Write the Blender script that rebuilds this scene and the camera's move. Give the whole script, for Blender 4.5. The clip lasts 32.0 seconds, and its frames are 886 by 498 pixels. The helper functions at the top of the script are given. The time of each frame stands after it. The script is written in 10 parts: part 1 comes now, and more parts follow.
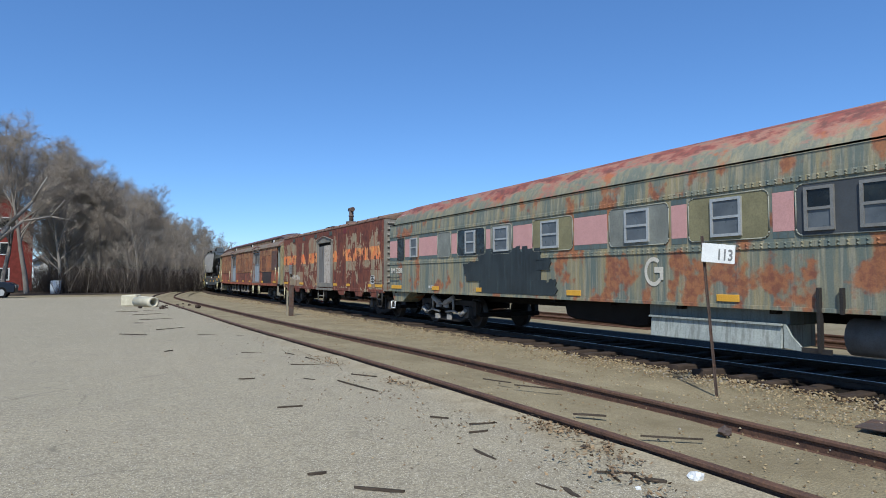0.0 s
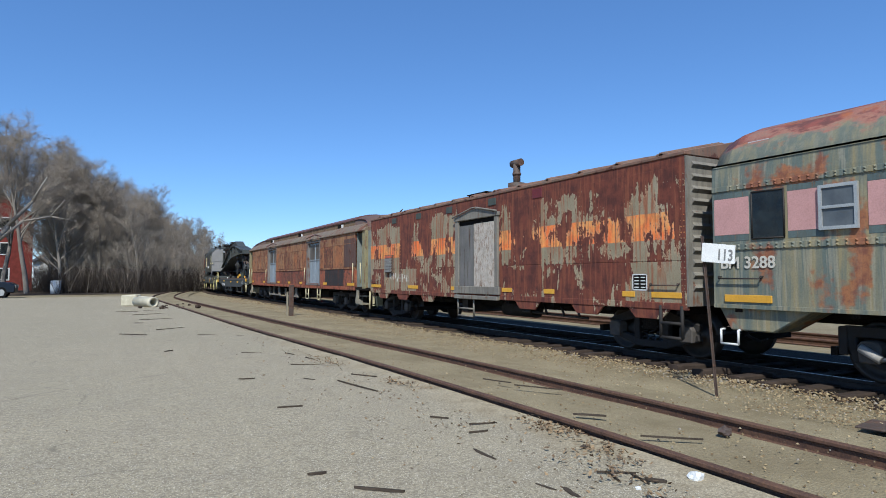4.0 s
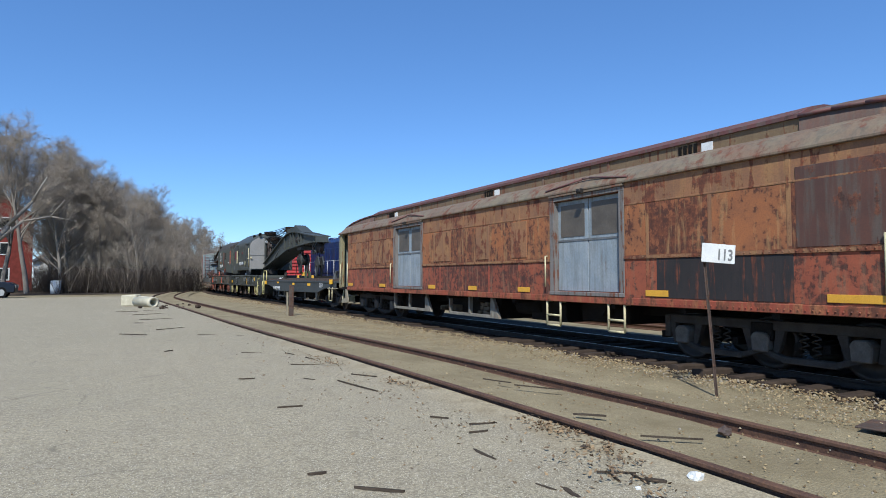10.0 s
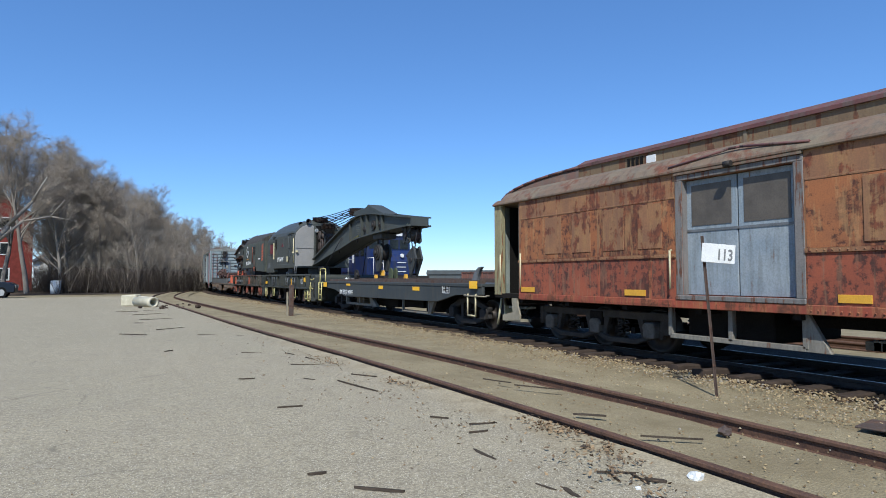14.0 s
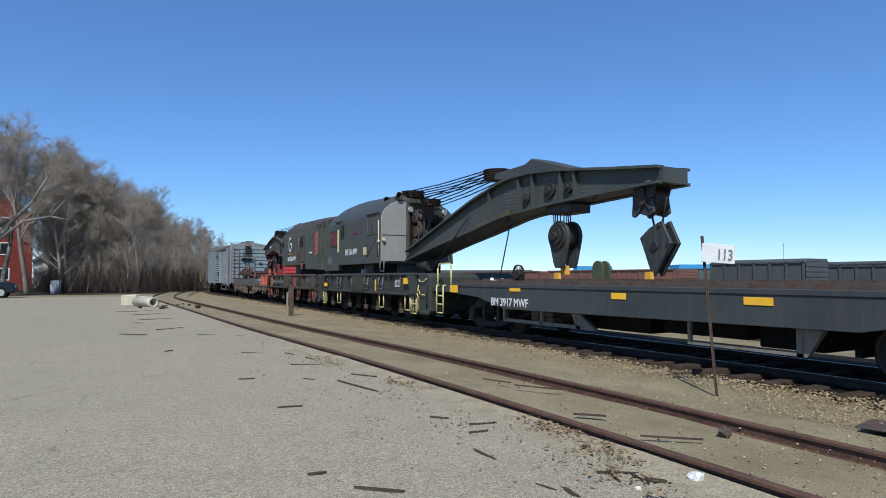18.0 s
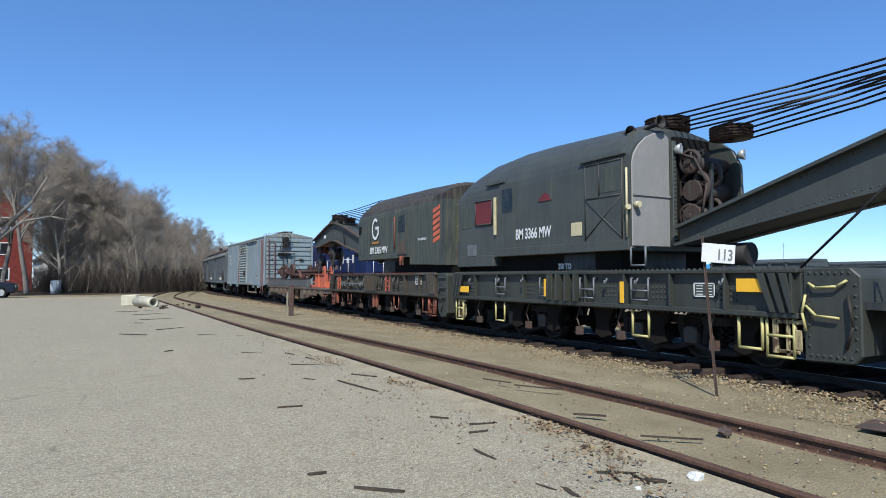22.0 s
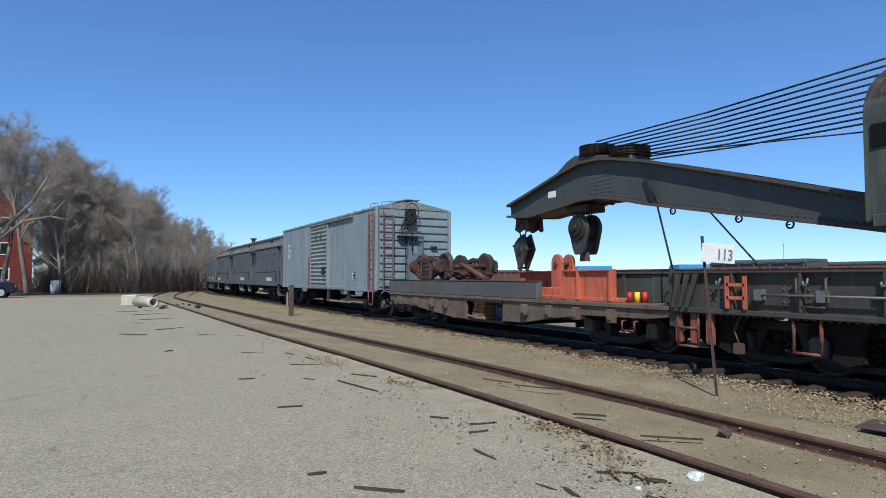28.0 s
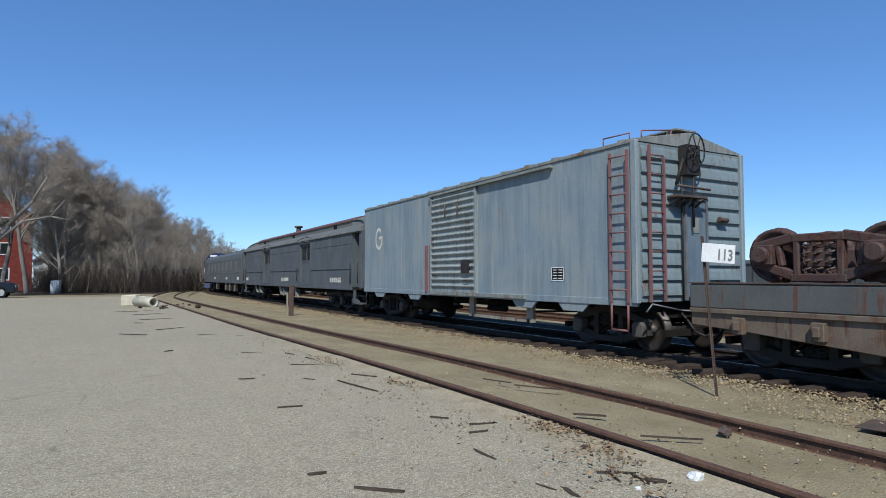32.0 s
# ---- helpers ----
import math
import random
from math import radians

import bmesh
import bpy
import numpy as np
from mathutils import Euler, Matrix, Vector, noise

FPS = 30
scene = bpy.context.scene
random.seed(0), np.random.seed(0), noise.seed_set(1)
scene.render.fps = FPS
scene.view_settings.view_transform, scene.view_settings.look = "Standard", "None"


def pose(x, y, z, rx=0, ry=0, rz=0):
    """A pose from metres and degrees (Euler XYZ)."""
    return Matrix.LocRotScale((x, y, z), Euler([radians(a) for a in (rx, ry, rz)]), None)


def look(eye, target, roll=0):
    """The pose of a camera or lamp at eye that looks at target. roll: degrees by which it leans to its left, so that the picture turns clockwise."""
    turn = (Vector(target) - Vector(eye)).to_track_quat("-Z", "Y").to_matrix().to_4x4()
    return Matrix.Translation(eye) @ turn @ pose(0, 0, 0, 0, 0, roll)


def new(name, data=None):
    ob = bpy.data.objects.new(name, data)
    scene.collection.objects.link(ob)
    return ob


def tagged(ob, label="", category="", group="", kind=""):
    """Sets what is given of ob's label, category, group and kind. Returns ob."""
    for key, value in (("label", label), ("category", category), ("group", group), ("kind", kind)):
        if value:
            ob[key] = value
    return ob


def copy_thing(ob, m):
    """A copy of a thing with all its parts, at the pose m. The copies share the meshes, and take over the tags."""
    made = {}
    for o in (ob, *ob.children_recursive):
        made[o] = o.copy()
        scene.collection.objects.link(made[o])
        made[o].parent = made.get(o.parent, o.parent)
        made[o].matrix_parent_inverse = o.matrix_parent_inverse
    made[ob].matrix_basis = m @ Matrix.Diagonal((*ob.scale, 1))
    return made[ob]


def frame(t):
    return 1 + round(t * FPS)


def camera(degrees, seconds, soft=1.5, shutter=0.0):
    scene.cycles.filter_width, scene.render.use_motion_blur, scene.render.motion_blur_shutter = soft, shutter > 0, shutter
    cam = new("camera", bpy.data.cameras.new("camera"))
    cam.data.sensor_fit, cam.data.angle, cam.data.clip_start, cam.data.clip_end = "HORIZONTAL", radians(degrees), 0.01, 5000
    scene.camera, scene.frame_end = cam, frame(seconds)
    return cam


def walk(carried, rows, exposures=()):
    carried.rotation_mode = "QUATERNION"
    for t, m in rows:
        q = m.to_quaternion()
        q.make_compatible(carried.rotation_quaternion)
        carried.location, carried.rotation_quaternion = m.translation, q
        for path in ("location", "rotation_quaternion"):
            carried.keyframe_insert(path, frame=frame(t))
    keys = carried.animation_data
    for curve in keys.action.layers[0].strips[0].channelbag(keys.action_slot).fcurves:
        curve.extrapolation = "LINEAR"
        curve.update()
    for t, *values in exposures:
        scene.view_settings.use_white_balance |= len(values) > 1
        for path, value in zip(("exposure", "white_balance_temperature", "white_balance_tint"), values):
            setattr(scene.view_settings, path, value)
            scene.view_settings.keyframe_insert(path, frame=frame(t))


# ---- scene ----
# ---------------- camera and path ----------------
EYE = (0.0, 0.0, 1.58)
CAM_POSE = pose(EYE[0], EYE[1], EYE[2], 92.675, 0, -28.831)
cam = camera(72.46, 32.0, 0.95)
walk(cam, [(0.0, CAM_POSE), (32.0, CAM_POSE)],
     ((0.0, 0.1), (6.0, 0.18), (9.0, 0.2), (13.0, 0.24), (17.0, 0.04), (18.5, 0.04), (20.0, 0.14), (23.0, 0.3), (25.0, 0.34), (27.0, 0.14), (28.5, 0.05), (32.0, 0.04)))

# ---------------- light ----------------
SUN_TO = Vector((-0.54, -0.74, 1.0)).normalized()      # towards the sun
world = bpy.data.worlds.new("sky")
scene.world = world
world.use_nodes = True
wn = world.node_tree.nodes
sky = wn.new("ShaderNodeTexSky")
sky.sky_type = "NISHITA"
sky.sun_disc = False
sky.sun_elevation = math.asin(SUN_TO.z)
sky.sun_rotation = math.atan2(SUN_TO.x, SUN_TO.y)
sky.air_density = 0.85
sky.dust_density = 0.0
sky.ozone_density = 3.6
wn["Background"].inputs[1].default_value = 0.15
even = wn.new("ShaderNodeTexSky")            # the blue of the open sky, spread evenly as clear high air does
even.sky_type, even.sun_disc = "NISHITA", False
even.sun_elevation, even.sun_rotation = sky.sun_elevation, sky.sun_rotation
even.air_density, even.dust_density, even.ozone_density = 0.85, 0.0, 3.6
high = wn.new("ShaderNodeCombineXYZ")
for i, v in enumerate((0.3, 0.6, 0.7)):
    high.inputs[i].default_value = v
world.node_tree.links.new(high.outputs[0], even.inputs[0])
blend = wn.new("ShaderNodeMix")
blend.data_type = "RGBA"
blend.inputs[0].default_value = 0.4
world.node_tree.links.new(sky.outputs[0], blend.inputs[6])
world.node_tree.links.new(even.outputs[0], blend.inputs[7])
world.node_tree.links.new(blend.outputs[2], wn["Background"].inputs[0])
sun_data = bpy.data.lights.new("sun", "SUN")
sun_data.energy = 5.35
sun_data.angle = radians(0.55)
sun_data.color = (1.0, 0.85, 0.67)
sun = new("sun", sun_data)
sun.matrix_world = look(SUN_TO * 60, (0, 0, 0))
scene.view_settings.use_white_balance = True
scene.view_settings.white_balance_temperature = 5150
scene.view_settings.white_balance_tint = 5

# ---------------- materials ----------------


def hexc(h):
    v = [int(h[i:i + 2], 16) / 255 for i in (0, 2, 4)]
    return tuple(c / 12.92 if c <= 0.04045 else ((c + 0.055) / 1.055) ** 2.4 for c in v) + (1.0,)


class Nodes:
    """A short way to write node trees."""

    def __init__(self, name):
        self.mat = bpy.data.materials.new(name)
        self.mat.use_nodes = True
        self.t = self.mat.node_tree
        self.bsdf = self.t.nodes["Principled BSDF"]
        self.co = self.t.nodes.new("ShaderNodeTexCoord").outputs["Object"]

    def put(self, socket, value):
        if isinstance(value, bpy.types.NodeSocket):
            self.t.links.new(value, socket)
        else:
            socket.default_value = value

    def scaled(self, s, off=(0, 0, 0)):
        m = self.t.nodes.new("ShaderNodeMapping")
        m.inputs["Scale"].default_value = s
        m.inputs["Location"].default_value = off
        self.t.links.new(self.co, m.inputs[0])
        return m.outputs[0]

    def wobbled(self, amount, scale):
        """The coordinates pushed about by noise, for lines that wander."""
        n = self.t.nodes.new("ShaderNodeTexNoise")
        n.inputs["Scale"].default_value = scale
        n.inputs["Detail"].default_value = 5
        self.t.links.new(self.co, n.inputs["Vector"])
        v = self.t.nodes.new("ShaderNodeVectorMath")
        v.operation = "MULTIPLY_ADD"
        self.t.links.new(n.outputs[1], v.inputs[0])
        v.inputs[1].default_value = (amount, amount, amount)
        self.t.links.new(self.co, v.inputs[2])
        return v.outputs[0]

    def noise(self, scale, detail=5, rough=0.6, vec=None, dist=0.0):
        n = self.t.nodes.new("ShaderNodeTexNoise")
        n.inputs["Scale"].default_value = scale
        n.inputs["Detail"].default_value = detail
        n.inputs["Roughness"].default_value = rough
        n.inputs["Distortion"].default_value = dist
        self.t.links.new(vec if vec else self.co, n.inputs["Vector"])
        return n.outputs[0]

    def cells(self, scale, vec=None, out="Distance", feature="F1"):
        n = self.t.nodes.new("ShaderNodeTexVoronoi")
        n.feature = feature
        n.inputs["Scale"].default_value = scale
        self.t.links.new(vec if vec else self.co, n.inputs["Vector"])
        return n.outputs[out]

    def ramp(self, fac, a, b, lo=0.0, hi=1.0):
        n = self.t.nodes.new("ShaderNodeMapRange")
        n.interpolation_type = "SMOOTHSTEP"
        self.put(n.inputs["Value"], fac)
        n.inputs["From Min"].default_value, n.inputs["From Max"].default_value = a, b
        n.inputs["To Min"].default_value, n.inputs["To Max"].default_value = lo, hi
        return n.outputs["Result"]

    def math(self, op, a, b=0.0):
        n = self.t.nodes.new("ShaderNodeMath")
        n.operation = op
        self.put(n.inputs[0], a)
        self.put(n.inputs[1], b)
        return n.outputs[0]

    def mix(self, fac, a, b, mode="MIX"):
        n = self.t.nodes.new("ShaderNodeMix")
        n.data_type, n.blend_type = "RGBA", mode
        self.put(n.inputs[0], fac)
        self.put(n.inputs[6], a)
        self.put(n.inputs[7], b)
        return n.outputs[2]

    def axis(self, i):
        n = self.t.nodes.new("ShaderNodeSeparateXYZ")
        self.t.links.new(self.co, n.inputs[0])
        return n.outputs[i]

    def rnd(self):
        return self.t.nodes.new("ShaderNodeObjectInfo").outputs["Random"]

    def island(self):
        return self.t.nodes.new("ShaderNodeNewGeometry").outputs["Random Per Island"]

    def done(self, color, rough=0.8, metal=0.0, bump=None, strength=0.3, dist=0.01):
        self.put(self.bsdf.inputs["Base Color"], color)
        self.put(self.bsdf.inputs["Roughness"], rough)
        self.put(self.bsdf.inputs["Metallic"], metal)
        if isinstance(rough, float) and rough > 0.88:
            self.bsdf.inputs["Specular IOR Level"].default_value = 0.15
        if bump is not None:
            n = self.t.nodes.new("ShaderNodeBump")
            n.inputs["Strength"].default_value, n.inputs["Distance"].default_value = strength, dist
            self.t.links.new(bump, n.inputs["Height"])
            self.t.links.new(n.outputs[0], self.bsdf.inputs["Normal"])
        return self.mat


def plain(name, c, rough=0.75, metal=0.0, var=0.35, scale=4.0, bump=0.25, dirt="3a342c", dirt_amount=0.35):
    """Paint, wood, stone and the like: a colour with grain at two scales and some dirt."""
    n = Nodes(name)
    big, fine = n.noise(scale, 6), n.noise(scale * 14, 4)
    col = n.mix(n.ramp(big, 0.3, 0.7), hexc(c), tuple(v * (1 - var) for v in hexc(c)[:3]) + (1,))
    col = n.mix(n.ramp(fine, 0.35, 0.75, 0, dirt_amount), col, hexc(dirt))
    return n.done(col, rough, metal, fine, bump, 0.006)


def weathered(name, paint, paint2, rust="6b3418", rust2="3a1d12", amount=0.45, streak=0.5, size=1.3, bands=(), rough=0.72, edge=0.06, seed=0.0, runs="4b4a42", run_amount=0.5, gain=1.5):
    """Painted steel that rusts: two tones of paint, bands of other paint at given heights, patches and runs of rust."""
    n = Nodes(name)

    def tone(h):
        return tuple(min(0.8, c * gain) for c in hexc(h)[:3]) + (1.0,)

    off = (seed, seed * 1.7, seed * 0.3)
    v = n.scaled((1, 1, 1), off)
    tall = n.scaled((3.2, 3.2, 0.28), off)
    tones, fine = n.noise(size * 0.8, 5, 0.6, v), n.noise(38, 4, 0.6, v)
    col = n.mix(n.ramp(tones, 0.35, 0.65), tone(paint), tone(paint2))
    if bands:
        h = n.math("ADD", n.axis(2), n.math("MULTIPLY", n.math("SUBTRACT", n.noise(3, 3, 0.5, v), 0.5), 0.04))
        for lo, hi, c, c2 in bands:
            inside = n.math("MULTIPLY", n.math("GREATER_THAN", h, lo), n.math("LESS_THAN", h, hi))
            col = n.mix(inside, col, n.mix(n.ramp(tones, 0.3, 0.7), tone(c), tone(c2)))
    run = n.noise(size * 1.6, 5, 0.65, tall)
    col = n.mix(n.ramp(run, 0.43, 0.63, 0, run_amount), col, tone(runs))
    patch = n.noise(size, 9, 0.68, v, 0.3)
    mask = n.math("ADD", n.math("MULTIPLY", patch, 1 - streak), n.math("MULTIPLY", run, streak))
    level = 0.68 - amount * 0.36
    m = n.ramp(mask, level, level + edge)
    rc = n.mix(n.ramp(n.noise(size * 5, 6, 0.7, v), 0.35, 0.65), tone(rust), tone(rust2))
    col = n.mix(m, col, rc)
    col = n.mix(n.ramp(fine, 0.3, 0.8, 0, 0.3), col, tone("2a2622"))
    bump = n.math("ADD", n.math("MULTIPLY", m, 0.6), n.math("MULTIPLY", fine, 0.6))
    return n.done(col, n.ramp(m, 0, 1, rough, 0.92), 0.0, bump, 0.35, 0.008)


M = {}


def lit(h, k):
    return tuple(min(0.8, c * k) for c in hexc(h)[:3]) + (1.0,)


def streaky_green(name, roof):
    """Faded green-grey paint with vertical runs, tan stains and soft round rust spots; on the roof red primer shows through."""
    n = Nodes(name)
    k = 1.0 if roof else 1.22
    run = n.noise(1.5, 5, 0.62, n.scaled((4.2, 4.2, 0.3)))
    run2 = n.noise(1.5, 4, 0.6, n.scaled((9, 9, 0.42), (3, 5, 1)))
    big, fine = n.noise(1.1, 6, 0.62), n.noise(42, 4, 0.6)
    col = n.mix(n.ramp(big, 0.35, 0.65), lit("6c6b58", k), lit("7d775e", k))
    col = n.mix(n.ramp(run, 0.44, 0.58, 0, 0.5 if roof else 0.68), col, lit("4c5a58", k))
    col = n.mix(n.ramp(run, 0.46, 0.36, 0, 0.25 if roof else 0.6), col, lit("8c7d55", k))
    col = n.mix(n.ramp(run2, 0.52, 0.62, 0, 0.2 if roof else 0.45), col, lit("968e78", k))
    spots = n.math("ADD", n.math("MULTIPLY", n.noise(2.1, 3, 0.5, n.scaled((1, 1, 0.8), (7, 2, 4))), 0.82), n.math("MULTIPLY", n.noise(11, 4, 0.65), 0.18))
    if roof:
        height = n.ramp(n.axis(2), 3.25, 3.7, -0.04, 0.16)
        bare = n.math("ADD", n.noise(2.4, 7, 0.66, n.scaled((1.2, 0.6, 1.2), (2, 6, 1))), height)
        col = n.mix(n.ramp(bare, 0.52, 0.63, 0, 0.85), col, lit("94604f", k))
        col = n.mix(n.ramp(bare, 0.61, 0.7, 0, 0.85), col, n.mix(n.ramp(n.noise(5, 5), 0.4, 0.6), lit("7d3f33", k), lit("532d28", k)))
        col = n.mix(n.ramp(spots, 0.58, 0.66, 0, 0.8), col, lit("94552c", k))
    else:
        more = n.math("ADD", spots, n.math("MULTIPLY", n.ramp(n.axis(1), 6.5, 2.0, 0.0, 0.075), n.ramp(n.axis(2), 1.95, 1.7)))
        col = n.mix(n.ramp(more, 0.545, 0.63, 0, 0.8), col, n.mix(n.ramp(n.noise(9, 5), 0.4, 0.65), lit("8f552c", k), lit("6f351c", k)))
    col = n.mix(n.ramp(fine, 0.35, 0.8, 0, 0.28), col, lit("35342c", k))
    return n.done(col, 0.7, 0, n.math("ADD", fine, n.math("MULTIPLY", big, 2.0)), 0.22, 0.008)


M["green_old"] = streaky_green("faded_green_paint", False)
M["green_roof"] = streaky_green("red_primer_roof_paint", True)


def peeling(name, paint, stripe, rust, k=1.3, seed=0.0):
    """Thick paint that peels off rusted sheets in sharp flakes and drips; each sheet has lost its own share of it."""
    n = Nodes(name)
    z = n.axis(2)
    fine = n.noise(45, 4, 0.6)
    patch = n.noise(1.5, 8, 0.62, n.scaled((1, 1, 0.75), (seed, seed, 0)), 0.25)
    drip = n.noise(1.6, 5, 0.6, n.scaled((7, 7, 0.55), (seed, 2, 0)))
    flake = n.noise(9, 5, 0.7, n.scaled((1.2, 1.2, 0.7)))
    mask = n.math("ADD", n.math("ADD", n.math("MULTIPLY", patch, 0.62), n.math("MULTIPLY", drip, 0.26)), n.math("MULTIPLY", flake, 0.12))
    mask = n.math("ADD", mask, n.math("MULTIPLY", n.math("SUBTRACT", n.rnd(), 0.5), 0.13))
    mask = n.math("ADD", mask, n.ramp(z, 3.05, 3.4, 0.0, 0.15))
    mask = n.math("ADD", mask, n.ramp(z, 1.9, 1.55, 0.0, 0.02))
    grey = n.mix(n.ramp(n.noise(0.9, 4), 0.35, 0.65), lit(paint[0], k), lit(paint[1], k))
    edge = n.math("ADD", z, n.math("MULTIPLY", n.math("SUBTRACT", n.noise(2.4, 3), 0.5), 0.03))
    inside = n.math("MULTIPLY", n.math("GREATER_THAN", edge, 2.1), n.math("LESS_THAN", edge, 2.58))
    orange = n.mix(n.ramp(n.noise(1.3, 6, 0.65), 0.4, 0.6), lit(stripe[0], k), lit(stripe[1], k))
    col = n.mix(inside, grey, orange)
    col = n.mix(n.ramp(drip, 0.46, 0.62, 0, 0.9), col, lit("7d4a2c", k))
    col = n.mix(n.ramp(flake, 0.5, 0.7, 0, 0.3), col, lit("5d5346", k))
    level = 0.502
    col = n.mix(n.ramp(mask, level - 0.014, level - 0.002, 0, 0.45), col, lit("b09a78", k))
    tone = n.mix(n.ramp(n.noise(3.2, 7, 0.7), 0.38, 0.62), lit(rust[0], k), lit(rust[1], k))
    tone = n.mix(n.ramp(drip, 0.45, 0.62, 0, 0.45), tone, lit(rust[2], k))
    m = n.ramp(mask, level, level + 0.006)
    col = n.mix(m, col, tone)
    col = n.mix(n.ramp(fine, 0.35, 0.8, 0, 0.28), col, lit("241a16", k))
    bump = n.math("ADD", n.math("MULTIPLY", m, -0.9), n.math("MULTIPLY", fine, 0.5))
    return n.done(col, n.ramp(m, 0, 1, 0.62, 0.92), 0, bump, 0.4, 0.008)


M["gasket"] = plain("weathered_gasket", "8a8a7c", 0.8, 0, 0.2, 8)
M["band_blue"] = weathered("dull_blue_grey_band", "59645f", "4d5a59", "6a6a58", "6b4a33", 0.3, 0.7, 2.4, seed=115, gain=1.15)
def rusty_sheet(name, tones, rust, seed, k=1.4):
    """Sheets of one car that rust each in its own way: the share of old paint and the tone differ from sheet to sheet."""
    n = Nodes(name)
    v = n.scaled((1, 1, 1), (seed, seed, 0))
    run = n.noise(2.2, 5, 0.65, n.scaled((4, 4, 0.5), (seed, 1, 0)))
    patch, flake, fine = n.noise(1.6, 8, 0.66, v, 0.4), n.noise(7.5, 6, 0.7, v), n.noise(42, 4, 0.6)
    col = n.mix(n.ramp(patch, 0.35, 0.65), lit(tones[0], k), lit(tones[1], k))
    col = n.mix(n.ramp(n.rnd(), 0.2, 0.9, 0, 0.6), col, lit(tones[2], k))
    mask = n.math("ADD", n.math("ADD", n.math("MULTIPLY", patch, 0.36), n.math("MULTIPLY", run, 0.24)), n.math("MULTIPLY", flake, 0.4))
    mask = n.math("ADD", mask, n.math("MULTIPLY", n.math("SUBTRACT", n.rnd(), 0.5), 0.1))
    tone = n.mix(n.ramp(flake, 0.4, 0.62), lit(rust[0], k), lit(rust[1], k))
    m = n.ramp(mask, 0.455, 0.52)
    col = n.mix(m, col, tone)
    col = n.mix(n.ramp(run, 0.5, 0.66, 0, 0.55), col, lit(rust[2], k))
    col = n.mix(n.ramp(fine, 0.35, 0.8, 0, 0.26), col, lit("2a1d16", k))
    return n.done(col, 0.85, 0, n.math("ADD", n.math("MULTIPLY", m, -0.7), n.math("MULTIPLY", fine, 0.5)), 0.35, 0.007)


M["bag_sheet"] = rusty_sheet("rust_brown_sheet", ("85532f", "744b2f", "6f422b"), ("5e3520", "40261b", "94724a"), 11.0, 1.36)
M["bag_sheet_low"] = rusty_sheet("red_brown_sheet", ("80442c", "703b29", "603326"), ("562c1f", "3c241c", "785842"), 27.0, 1.34)
M["pink"] = plain("faded_pink_panel", "c0938c", var=0.1, dirt="7a5048", dirt_amount=0.3)
M["box_rust"] = peeling("peeling_boxcar_paint", ("877d65", "796f56"), ("d0682c", "cf8d48"), ("5f3022", "43211a", "7d482e"), 1.25, 7.0)
M["bag_rust"] = weathered("rusty_baggage_paint", "785436", "684a33", "683a24", "46291c", 0.5, 0.4, 1.7,
                          bands=((0.0, 1.72, "7f3c26", "6a3222"),), seed=11, runs="84653c")
M["clerestory"] = weathered("stained_clerestory_paint", "6d5a40", "64503a", "6b452c", "4f3324", 0.5, 0.6, 1.4, seed=121, runs="7d7052", gain=1.15)
M["bag_roof"] = weathered("grey_brown_roof_paint", "6d6350", "6a5745", "6b402c", "553a2b", 0.52, 0.35, 1.5, edge=0.12, seed=13, gain=1.25)
M["blue_door"] = weathered("pale_blue_door_paint", "7d868c", "8b9194", "6b4a33", "59402e", 0.22, 0.7, 2.4, seed=2, runs="676a68", gain=1.2)
M["grey_door"] = weathered("bare_grey_door_metal", "5f5c58", "514f4d", "4b3a30", "3c302a", 0.3, 0.7, 2.0, seed=6)
M["crane"] = weathered("dark_grey_green_paint", "43453f", "4c4e47", "4b4238", "57463a", 0.24, 0.6, 1.6, seed=17, runs="5a5e56", run_amount=0.3, rough=0.5, edge=0.1, gain=0.86)
M["crane_boom"] = weathered("dull_grey_green_boom_paint", "3f423e", "464944", "4b4238", "57463a", 0.24, 0.5, 1.6, seed=18, runs="4f544e", run_amount=0.3, rough=0.6, edge=0.1, gain=0.9)
M["boom_edge"] = weathered("rusting_boom_edge", "45423b", "4d4840", "5f4432", "4a3529", 0.5, 0.3, 3.0, seed=129, gain=0.95)
M["crane_rusty"] = weathered("stained_dark_green_paint", "3b423f", "464b45", "58463a", "4a3a2c", 0.3, 0.85, 2.0, seed=19, runs="6a6a54", run_amount=0.45, edge=0.12, gain=0.86, bands=((3.74, 5.0, "3a302a", "2f2824"),))
M["carriage"] = weathered("oily_grey_green_girder_paint", "33352f", "3b3c35", "3f352c", "33291f", 0.35, 0.5, 1.8, seed=133, runs="474a42", run_amount=0.3, rough=0.55, edge=0.1, gain=0.95)
M["carriage_rusty"] = weathered("rust_streaked_dark_girder_paint", "37372f", "423f36", "54402f", "402c20", 0.4, 0.6, 1.9, seed=135, runs="5c4a3a", run_amount=0.4, rough=0.65, edge=0.12, gain=0.98)
M["crane_grey"] = weathered("light_grey_cab_door_paint", "84817c", "7d7b77", "6a5c52", "5f5248", 0.12, 0.4, 1.5, seed=23, runs="75736f", run_amount=0.2, gain=1.2)
M["flat_dark"] = weathered("dark_flatcar_paint", "363b3d", "3f4445", "553d30", "4a352a", 0.27, 0.5, 1.4, seed=29, gain=0.9)
M["flat_rusty"] = weathered("grimy_brown_flatcar_paint", "66594a", "57493d", "5f4331", "4c382b", 0.55, 0.6, 2.0, edge=0.12, seed=31, runs="76705c", gain=1.05)
